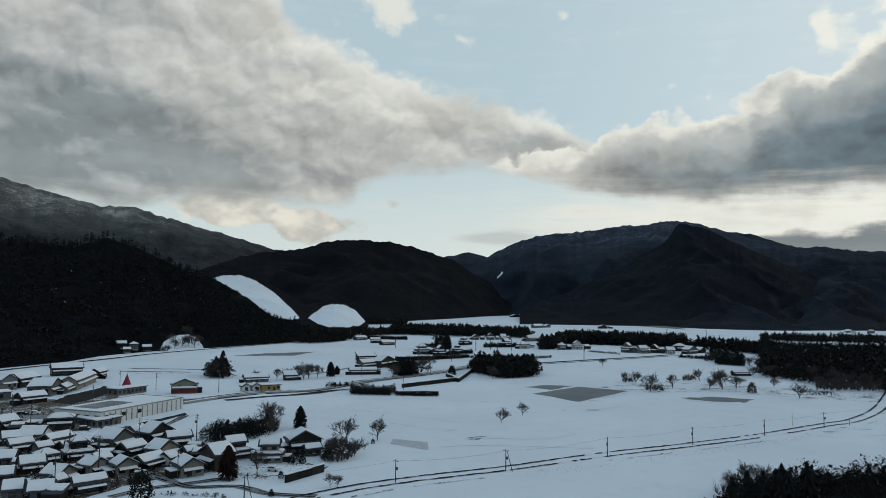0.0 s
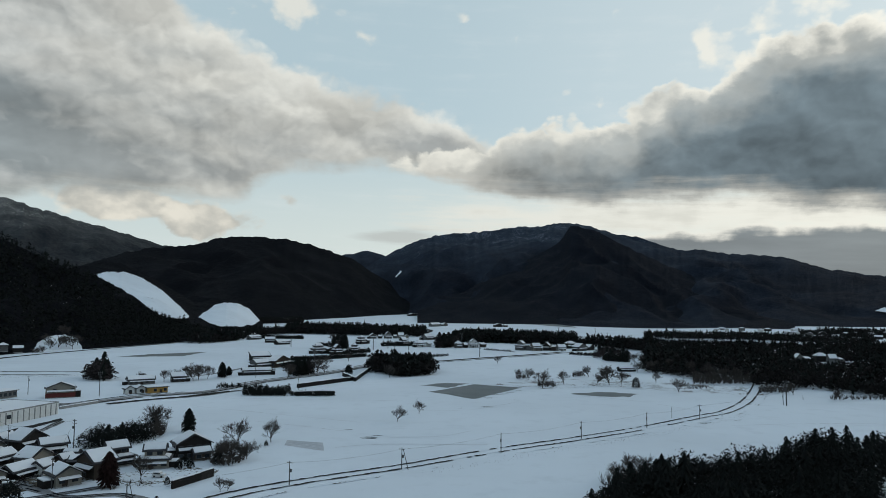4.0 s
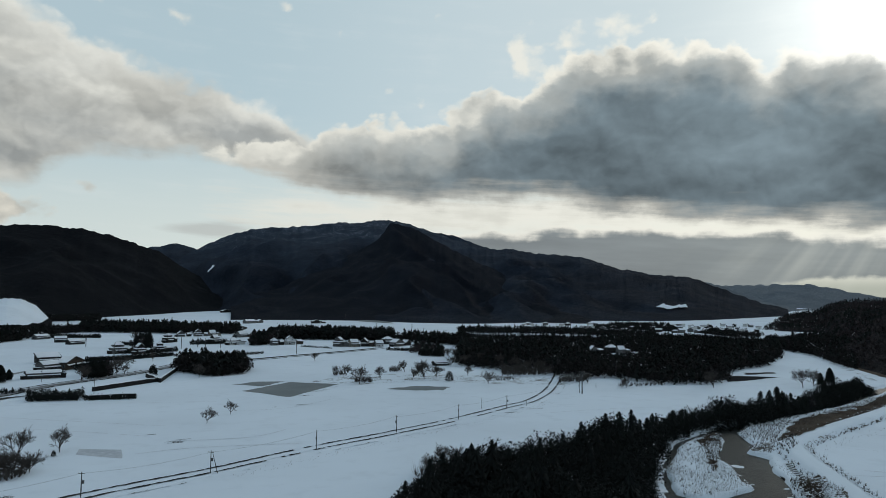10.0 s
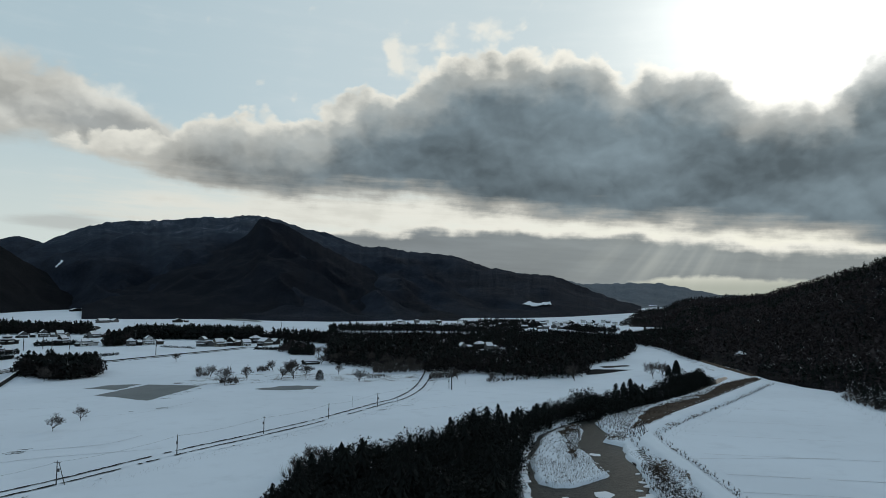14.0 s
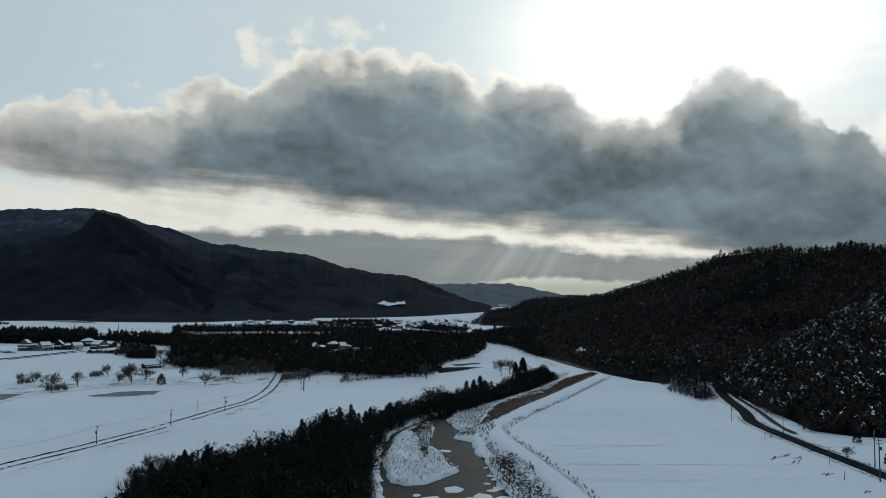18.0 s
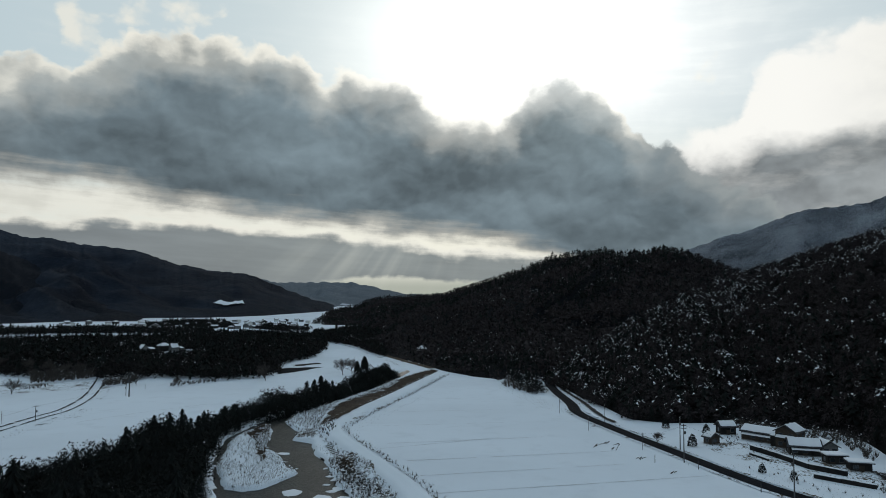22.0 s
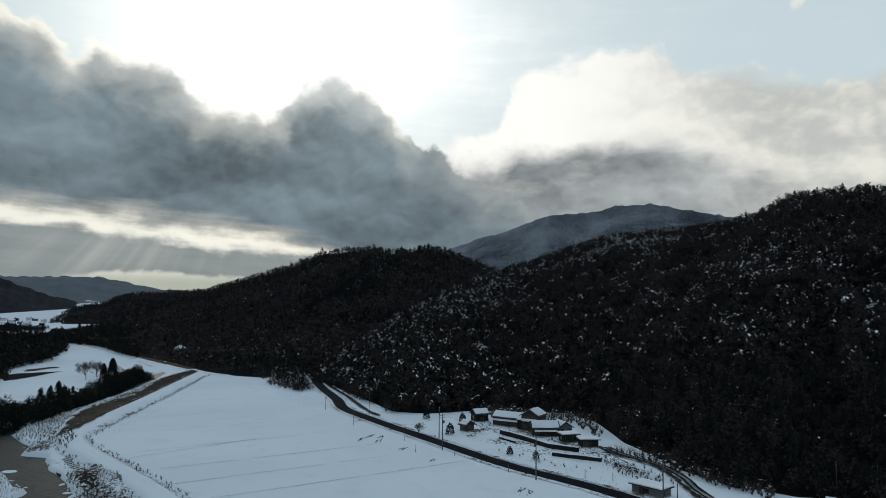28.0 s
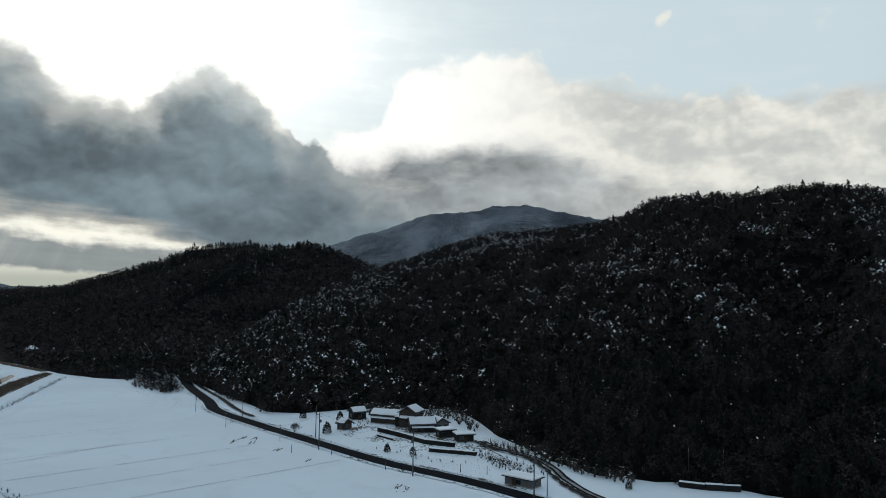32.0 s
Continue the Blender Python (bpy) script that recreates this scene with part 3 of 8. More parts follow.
# blue distance haze is put into the far and spur wood tones
FAR_WOODS = mountain_material("far bare woods with snow and blue haze tint", 0.06, (0.011, 0.0145, 0.023), (0.044, 0.058, 0.082), 110, 400, 0.12, 0.20, (0.30, 0.34, 0.41))
SPUR_WOODS = mountain_material("dark woods of the spur with blue haze tint", 0.03, (0.011, 0.0135, 0.020), (0.021, 0.026, 0.036), 200, 600, 0.12, 0.10, (0.26, 0.30, 0.36))
HIGH_WOODS = mountain_material("high snowy woods", 0.27, (0.022, 0.027, 0.036), (0.070, 0.079, 0.096), 40, 360, 0.20, 0.08, (0.52, 0.56, 0.62), 0.0)
# warm sunlight on the snow is put into the last tone
WEST_WOODS = mountain_material("west woods with sunlit snow tone", 0.08, (0.028, 0.032, 0.037), (0.125, 0.125, 0.122), 230, 520, 0.07, 0.24, (0.55, 0.53, 0.49))
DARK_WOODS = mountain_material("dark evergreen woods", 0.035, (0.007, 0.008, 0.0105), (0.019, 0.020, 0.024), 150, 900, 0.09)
# distance haze is put into these lifted wood tones
HAZED_WOODS = mountain_material("distant woods with haze in colour", 0.08, (0.13, 0.15, 0.17), (0.20, 0.225, 0.25), 60, 400)
# the trees' shade is in this floor's near-black colour
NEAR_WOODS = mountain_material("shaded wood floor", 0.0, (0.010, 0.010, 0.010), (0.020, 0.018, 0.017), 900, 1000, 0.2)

RANGE_WEST = [(-46, 9.5, 2200, 3900), (-32.5, 8.27, 2200, 3900), (-30.5, 7.8, 2200, 3900), (-28, 7.2, 2200, 3900), (-26.1, 6.8, 2200, 3900), (-23.8, 6.82, 2200, 3900),
              (-21.8, 6.21, 2200, 3900), (-17.3, 5.11, 2200, 3900), (-13.4, 4.03, 2200, 3900), (-10.2, 2.83, 2200, 3900), (-6, 1.5, 2200, 3900)]
RANGE_NEAR_WEST = [(-46, 4.9, 560, 1050), (-32.4, 4.51, 608, 1050), (-30.3, 4.38, 630, 1060), (-27.8, 4.23, 660, 1070), (-25.7, 4.96, 715, 1080), (-23.7, 4.42, 745, 1090), (-21.3, 3.23, 780, 1100),
                   (-19.7, 2.41, 795, 1110), (-18, 1.71, 810, 1110), (-15.8, 0.07, 840, 1110), (-13.7, -1.02, 870, 1120), (-11.9, -1.46, 905, 1120), (-9.7, -2.3, 985, 1150)]
RANGE_FIELD = [(-24, 1.0, 1000, 1500), (-21.2, 1.8, 1000, 1500), (-19.5, 2.42, 1000, 1500), (-17.6, 2.9, 1000, 1500), (-16.3, 2.8, 1000, 1500), (-14.2, 1.86, 1000, 1500), (-12.8, 0.99, 1020, 1500),
               (-11.1, -0.1, 1050, 1450), (-9.8, 0.2, 1060, 1450), (-8.8, 0.28, 1080, 1450), (-8.0, 0.12, 1120, 1450), (-7.2, -0.4, 1180, 1460), (-6.0, -1.7, 1300, 1480)]
RANGE_ROUND = [(-20, 2.0, 1700, 2600), (-18, 2.67, 1700, 2600), (-16.4, 3.37, 1700, 2600), (-13.4, 3.89, 1700, 2600), (-11.2, 4.17, 1700, 2600), (-9.4, 4.76, 1700, 2600), (-6.7, 4.99, 1700, 2600),
               (-4.4, 4.85, 1780, 2600), (-2.1, 4.33, 1900, 2650), (0.7, 3.43, 2050, 2700), (3, 2.07, 2250, 2800), (5.3, 0.71, 2400, 2900), (8, -0.3, 2550, 2900)]
RANGE_SADDLE = [(-6, 1.5, 2900, 3900), (-2.1, 2.95, 2900, 3900), (0.2, 3.66, 2900, 3900), (1.9, 4.09, 2900, 3900), (3.5, 3.68, 2900, 3900), (5.3, 2.77, 2900, 3900), (8, 1.5, 2900, 3900)]
RANGE_MAIN = [(-2, -0.4, 2150, 2900), (-0.2, 0.67, 2100, 3000), (1.6, 2.52, 2200, 3150), (3.5, 3.63, 2300, 3300), (5.3, 4.6, 2400, 3400), (7.6, 5.38, 2100, 3450), (10.3, 5.63, 1970, 3500), (12.5, 5.83, 1950, 3500),
              (14.3, 6.12, 1900, 3500), (15.6, 6.09, 1820, 3500), (17.7, 6.35, 1680, 3500), (18.5, 6.45, 1630, 3500), (20.2, 6.1, 1590, 3450), (22.2, 5.39, 1570, 3400), (24.5, 4.71, 1560, 3350),
              (26.8, 4.17, 1590, 3300), (28.6, 4.13, 1630, 3250), (30.4, 3.81, 1680, 3200), (34.1, 3.58, 1900, 3150), (36.9, 2.68, 1940, 3100), (39.4, 2.23, 1960, 3050), (41.9, 2.01, 2050, 3000)]
RANGE_MAIN += [(43.8, 1.37, 2150, 3000), (46.5, 0.34, 2400, 3000), (49, -0.44, 2700, 3050)]
RANGE_SPUR = [(6.2, -0.20, 1700, 2750), (7.7, 0.80, 1700, 2750), (9.9, 1.80, 1700, 2750), (12.1, 2.70, 1700, 2750), (14.6, 3.30, 1700, 2750), (16.4, 4.10, 1700, 2750), (17.6, 4.90, 1700, 2750), (18.6, 6.20, 1700, 2750), (19.4, 6.00, 1700, 2750), (20.8, 5.70, 1700, 2750), (22.6, 4.60, 1700, 2750), (25.9, 3.00, 1700, 2750), (30.4, 1.30, 1700, 2750), (34.8, -0.40, 1700, 2750)]
RANGE_BEHIND = [(18.5, 4.6, 3500, 4000), (20.3, 5.69, 3500, 4000), (22.2, 5.48, 3500, 4000), (24, 5.17, 3500, 4000), (26.8, 4.17, 3500, 4000), (30, 2.5, 3500, 4000)]
RANGE_DISTANT = [(37, -0.5, 3700, 4500), (39.7, 0.3, 3700, 4500), (43.8, 1.2, 3700, 4500), (45.1, 1.37, 3700, 4500), (48.4, 1.41, 3700, 4500), (50.7, 1.39, 3700, 4500), (52.5, 0.99, 3700, 4500),
                 (54.1, 0.64, 3700, 4500), (57.9, 0.45, 3700, 4500), (62, 0.2, 3700, 4500)]
RANGE_STEP = [(39, 2.2, 3100, 3700), (41.5, 1.87, 3100, 3700), (43.8, 1.58, 3100, 3700), (46.1, 0.56, 3150, 3700), (48.8, -0.24, 3300, 3700), (50.2, -0.5, 3400, 3700)]
RANGE_EAST = [(46.6, -2.4, 1500, 2000), (47.5, -1.4, 1500, 2300), (48.8, -0.69, 1500, 2400), (50.7, -0.31, 1480, 2400), (51.5, 0.1, 1440, 2350), (52.4, 0.4, 715, 2200), (54.8, 0.56, 625, 1900), (57.9, 0.82, 525, 1700), (60.1, 1.6, 490, 1500), (62.3, 2.28, 475, 1400), (64.5, 2.94, 480, 1300),
              (66.6, 3.93, 480, 1200), (68.6, 4.21, 480, 1150), (70.6, 4.52, 480, 1100), (71.8, 4.16, 480, 1080), (73.7, 4.32, 480, 1060), (75.2, 4.66, 480, 1050), (77, 4.16, 480, 1050), (80, 3.0, 480, 1050), (84, 1.5, 480, 1050)]
RANGE_HIGH_EAST = [(72, 2.0, 1200, 1900), (77.1, 4.23, 1200, 1900), (79, 4.93, 1200, 1900), (80.8, 5.4, 1200, 1900), (82.6, 6.0, 1200, 1900), (84.5, 6.77, 1200, 1900), (86.7, 7.06, 1200, 1900), (89, 7.17, 1200, 1900),
                   (90.3, 7.59, 1200, 1900), (92.9, 7.66, 1200, 1900), (95, 7.24, 1200, 1900), (96.6, 6.93, 1200, 1900), (98.6, 6.52, 1200, 1900), (106, 5.5, 1200, 1900)]
RANGE_NEAR_EAST = [(66, -5.9, 470, 500), (69.9, -3.16, 372, 560), (72.6, -1.33, 330, 600), (75.3, 0.07, 325, 640), (79.5, 2.18, 336, 690), (83.1, 3.34, 338, 720), (86.3, 4.49, 335, 740), (88.5, 5.1, 315, 745),
                   (90.7, 5.66, 270, 750), (95, 6.02, 232, 760), (98.6, 6.48, 216, 760), (100.6, 7.03, 216, 745), (102.9, 8.3, 214, 730), (105.8, 8.38, 218, 715), (108.8, 8.35, 214, 700), (113.8, 8.9, 210, 690), (118.6, 8.1, 206, 690), (128, 8, 200, 690)]

for name, rows, mat, label, spur, seed, da in (
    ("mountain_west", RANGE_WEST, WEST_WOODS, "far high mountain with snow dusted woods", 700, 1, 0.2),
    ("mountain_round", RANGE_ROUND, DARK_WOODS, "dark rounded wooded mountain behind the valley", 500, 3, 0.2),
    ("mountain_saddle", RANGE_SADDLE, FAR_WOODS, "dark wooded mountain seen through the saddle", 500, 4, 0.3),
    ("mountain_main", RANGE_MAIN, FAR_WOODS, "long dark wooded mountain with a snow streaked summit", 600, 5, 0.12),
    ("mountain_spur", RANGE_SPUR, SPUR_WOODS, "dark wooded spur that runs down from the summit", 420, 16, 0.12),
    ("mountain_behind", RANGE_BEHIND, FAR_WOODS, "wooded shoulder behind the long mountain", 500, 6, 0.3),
    ("mountain_distant", RANGE_DISTANT, HAZED_WOODS, "pale distant snowy mountain at the valley's end, haze in its colour", 600, 7, 0.25),
    ("mountain_step", RANGE_STEP, HAZED_WOODS, "grey distant spur at the valley's end, haze in its colour", 400, 8, 0.25),
    ("mountain_high_east", RANGE_HIGH_EAST, HIGH_WOODS, "wooded mountain with snow between its trees", 400, 9, 0.2),
):
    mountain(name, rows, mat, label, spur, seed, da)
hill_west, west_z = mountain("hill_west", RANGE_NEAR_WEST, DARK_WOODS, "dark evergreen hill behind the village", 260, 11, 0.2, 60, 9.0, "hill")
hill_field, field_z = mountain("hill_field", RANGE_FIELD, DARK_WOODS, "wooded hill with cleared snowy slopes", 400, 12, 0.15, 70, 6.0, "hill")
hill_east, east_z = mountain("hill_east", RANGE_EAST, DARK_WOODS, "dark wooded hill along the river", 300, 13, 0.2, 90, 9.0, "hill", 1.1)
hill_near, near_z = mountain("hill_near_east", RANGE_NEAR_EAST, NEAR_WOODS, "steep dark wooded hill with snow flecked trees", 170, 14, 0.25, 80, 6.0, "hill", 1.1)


# ---- woods ----
rng = np.random.default_rng(7)


def tri_mesh(name, verts, mat_index, mats, label="", category="", kind="", parent=None):
    """One mesh from an array of triangles (n, 3, 3)."""
    me = bpy.data.meshes.new(name)
    n = len(verts)
    me.vertices.add(n * 3)
    me.vertices.foreach_set("co", np.asarray(verts, np.float32).reshape(-1))
    me.loops.add(n * 3)
    me.loops.foreach_set("vertex_index", np.arange(n * 3, dtype=np.int32))
    me.polygons.add(n)
    me.polygons.foreach_set("loop_start", np.arange(0, n * 3, 3, dtype=np.int32))
    for m in mats:
        me.materials.append(m)
    me.polygons.foreach_set("material_index", np.asarray(mat_index, np.int32))
    me.update(calc_edges=True)
    ob = new(name, me)
    ob.parent = parent
    return tagged(ob, label, category, kind=kind)


def fir_shape(n, spread, ragged):
    """A conifer one metre tall: sprays of needles in tiers that hang outward."""
    t = np.sort(rng.uniform(0.06, 1.0, n) ** 0.85)
    ang = rng.uniform(0, 2 * math.pi, n)
    reach = spread * 1.15 * (1.04 - t) ** 0.62 * np.clip(t + 0.25, 0, 1) ** 0.5 * rng.uniform(1 - ragged, 1 + ragged, n) + 0.012
    half = rng.uniform(0.35, 0.75, n) * (0.55 + 0.5 * t) * (0.15 if n > 1000 else 0.32 if n > 200 else 0.6 if n > 100 else 1.0)
    drop = reach * rng.uniform(0.25, 0.8, n)
    z0 = np.minimum(t + 0.09, 1.05)
    a = np.stack([0 * t, 0 * t, z0], -1)
    b = np.stack([np.cos(ang - half) * reach, np.sin(ang - half) * reach, t - drop * 0.6], -1)
    c = np.stack([np.cos(ang + half) * reach, np.sin(ang + half) * reach, t - drop * 0.6 + rng.uniform(-0.04, 0.04, n)], -1)
    return np.stack([a, b, c], 1)


def round_shape(n, spread, low, size):
    """A round crown one metre tall: clumps of twigs in an uneven dome."""
    u = rng.normal(size=(n, 3))
    u /= np.linalg.norm(u, axis=1)[:, None]
    u *= rng.uniform(0.45, 1.0, n)[:, None] ** 0.5
    u[:, 2] = np.abs(u[:, 2]) * 1.15 - 0.25
    centre = np.stack([u[:, 0] * spread, u[:, 1] * spread, low + (u[:, 2] + 0.25) / 1.4 * (1 - low)], -1)
    return centre[:, None] + rng.normal(size=(n, 3, 3)) * size


FIRS = [fir_shape(150, 0.30, 0.45) for _ in range(5)]
FIRS_SMALL = [fir_shape(44, 0.30, 0.45) for _ in range(6)]
FIRS_FAR = [fir_shape(20, 0.28, 0.4) for _ in range(5)]
ROUNDS = [round_shape(110, 0.40, 0.12, 0.05) for _ in range(5)]
ROUNDS_SMALL = [round_shape(58, 0.40, 0.12, 0.062) for _ in range(6)]
ROUNDS_FAR = [round_shape(26, 0.42, 0.1, 0.10) for _ in range(5)]


def wood(name, xyzs, heights, firs, rounds, fir_share, label, frost=0.0, frost_size=1.0, frost_fn=None, category="woods", crowns=None):
    """Trees standing at those places, joined into one body of woods."""
    n = len(xyzs)
    pick_fir = rng.random(n) < fir_share if np.isscalar(fir_share) else rng.random(n) < fir_share(xyzs)
    out, idx = [], []
    for shapes, sel, mat in ((firs, pick_fir, 0), (rounds, ~pick_fir, 1)):
        which = rng.integers(0, len(shapes), n)
        for k, shape in enumerate(shapes):
            at = np.nonzero(sel & (which == k))[0]
            if not len(at):
                continue
            turn = rng.uniform(0, 2 * math.pi, len(at))
            c, s = np.cos(turn), np.sin(turn)
            h = heights[at]
            fat = h * rng.uniform(0.85, 1.25, len(at))
            x = shape[None, ..., 0] * c[:, None, None] - shape[None, ..., 1] * s[:, None, None]
            y = shape[None, ..., 0] * s[:, None, None] + shape[None, ..., 1] * c[:, None, None]
            v = np.stack([x * fat[:, None, None], y * fat[:, None, None], np.broadcast_to(shape[None, ..., 2], x.shape) * h[:, None, None]], -1)
            v = v + xyzs[at][:, None, None, :]
            v[..., 2] -= 0.3
            out.append(v.reshape(-1, 3, 3))
            idx.append(np.full(len(at) * len(shape), mat))
    if frost:
        # lumps of snow caught in the crowns
        chance = frost * (frost_fn(xyzs) if frost_fn else 1.0)
        at = np.nonzero(rng.random(n) < chance)[0]
        at = np.repeat(at, rng.integers(1, 12, len(at)))
        m = len(at)
        up = rng.uniform(0.62, 1.06, m)
        reach = 0.42 * heights[at] * np.sqrt(np.clip(1.1 - up, 0, 1))
        ang = rng.uniform(0, 2 * math.pi, m)
        centre = xyzs[at] + np.stack([np.cos(ang) * reach, np.sin(ang) * reach, up * heights[at]], -1)
        size = frost_size * np.minimum(rng.lognormal(-1.05, 0.6, m), 1.0)
        spin = rng.uniform(0, 2 * math.pi, m)[:, None] + np.array([0.0, 2.1, 4.2]) + rng.uniform(-0.4, 0.4, (m, 3))
        lump = np.stack([np.cos(spin), np.sin(spin), 0.8 * np.cos(spin * 1.0 + rng.uniform(0, 6.3, m)[:, None])], -1)
        out.append(centre[:, None] + lump * size[:, None, None] * 0.6)
        idx.append(np.full(m, 2))
    return tri_mesh(name, np.concatenate(out), np.concatenate(idx), [CONIFER, crowns or BROADLEAF, FROSTED], label, category, "stuff")


ROUNDS_DARK = [round_shape(300, 0.36, 0.10, 0.026) for _ in range(6)]
ROUNDS_FINE = [round_shape(130, 0.40, 0.12, 0.036) for _ in range(6)]
FIRS_FINE = [fir_shape(260, 0.20, 0.5) for _ in range(5)]


def inside(x, y, poly):
    hit = np.zeros(np.shape(x), bool)
    for (x0, y0), (x1, y1) in zip(poly, poly[1:] + poly[:1]):
        cross = (y0 > y) != (y1 > y)
        hit ^= cross & (x < (x1 - x0) * (y - y0) / (y1 - y0 + 1e-12) + x0)
    return hit


def scatter(poly, spacing, clear=()):
    """Places inside an outline on the flat, about that far apart, none within the clearings."""
    p = np.array(poly)
    lo, hi = p.min(0), p.max(0)
    nx, ny = np.ceil((hi - lo) / spacing).astype(int) + 1
    gx, gy = np.meshgrid(np.arange(nx), np.arange(ny))
    x = lo[0] + (gx + rng.uniform(-0.45, 0.45, gx.shape)) * spacing
    y = lo[1] + (gy + rng.uniform(-0.45, 0.45, gy.shape)) * spacing
    x, y = x.reshape(-1), y.reshape(-1)
    keep = inside(x, y, poly)
    for cx, cy, cr in clear:
        keep &= np.hypot(x - cx, y - cy) > cr
    x, y = x[keep], y[keep]
    return np.stack([x, y, ground_z(x, y)], -1)


def slope_scatter(rows, f, spacing, k0=0.0, k1=1.04, keep_fn=None):
    """Places on a hill's near slope."""
    t = np.array(rows, float)
    a0, a1 = radians(t[0, 0]), radians(t[-1, 0])
    area = (a1 - a0) * (t[:, 3].mean() ** 2 - t[:, 2].mean() ** 2) / 2
    n = int(area / spacing ** 2 * 1.3)
    a = rng.uniform(a0, a1, n)
    d = np.degrees(a)
    rf, rc = np.interp(d, t[:, 0], t[:, 2]), np.interp(d, t[:, 0], t[:, 3])
    k = rng.uniform(0, 1, n) ** 0.85 * (k1 - k0) + k0
    r = rf + (rc - rf) * k
    x, y = np.sin(a) * r, np.cos(a) * r
    p = np.stack([x, y, f(a, r, x, y)], -1)
    if keep_fn is not None:
        p = p[keep_fn(p, a, k)]
    return p


def heights(n, mean, spread=0.25):
    return mean * np.clip(rng.normal(1, spread, n), 0.45, 1.6)


# the dark wood along the river below the camera
RIVER_WOOD = [(38.8, 140.8), (61.8, 167.9), (81.1, 191.1), (105.9, 200.0), (132.0, 200.9), (160.0, 223.8), (164.8, 205.9), (201.4, 236.3), (251.4, 253.2), (298.7, 259.8), (346.1, 280.1), (425.4, 318.3),
              (399.1, 288.3), (302.9, 248.8), (243.7, 228.0), (210.7, 225.5), (179.2, 210.3), (143.1, 173.7), (115.9, 141.4), (90.2, 112.6)]
p = scatter(RIVER_WOOD, 2.9)
far_part = smooth(np.hypot(p[:, 0], p[:, 1]), 230, 420)
clump = smooth(rough(p[:, 0], p[:, 1], 22, 2, 71), -0.3, 0.6)
h = heights(len(p), 1.0, 0.16) * (8.5 - 2.0 * far_part + 3.0 * clump)
wood("river_wood", p, h, FIRS_FINE, ROUNDS_DARK, lambda q: 0.03 + 0.3 * smooth(rough(q[:, 0], q[:, 1], 35, 2, 45), -0.2, 0.3), "dense dark evergreen wood on the river bank", 0.02, 0.45, crowns=CONIFER)
# taller firs over it
p = np.array([(*q, z_at(*q)) for q in ((156.2, 220.8), (157.7, 215.3), (162.8, 215.1), (145.4, 210.3), (161.7, 208.6))])
wood("tall_river_firs", p, heights(len(p), 13.0, 0.1), FIRS_FINE, ROUNDS_DARK, 0.4, "tall dark trees over the river wood", 0.0, crowns=CONIFER)

# belts and blocks of wood on the valley floor
MID_WOOD = [(229.3, 511.4), (243.4, 461.9), (276.2, 452.0), (259.5, 401.3), (291.9, 402.2), (303.5, 356.0), (340.9, 349.5), (412.2, 411.9), (488.7, 446.8), (590.9, 523.0), (662.5, 592.3), (599.1, 660.3),
            (558.8, 698.4), (482.3, 762.4), (428.9, 848.0), (391.4, 874.7), (296.9, 654.6)]
p = scatter(MID_WOOD, 4.6, [(412.0, 552.0, 38), (438.0, 578.0, 38), (428.0, 602.0, 30), (398.9, 598.2, 14), (319.2, 506.0, 12)])
h = heights(len(p), 11.0, 0.13) * (0.75 + 0.5 * smooth(rough(p[:, 0], p[:, 1], 60, 2, 33), -0.5, 0.5))
wood("valley_wood", p, h, FIRS_SMALL, ROUNDS_SMALL, 0.3, "dark mixed wood across the valley floor", 0.04, 0.9, crowns=DARK_CROWNS)
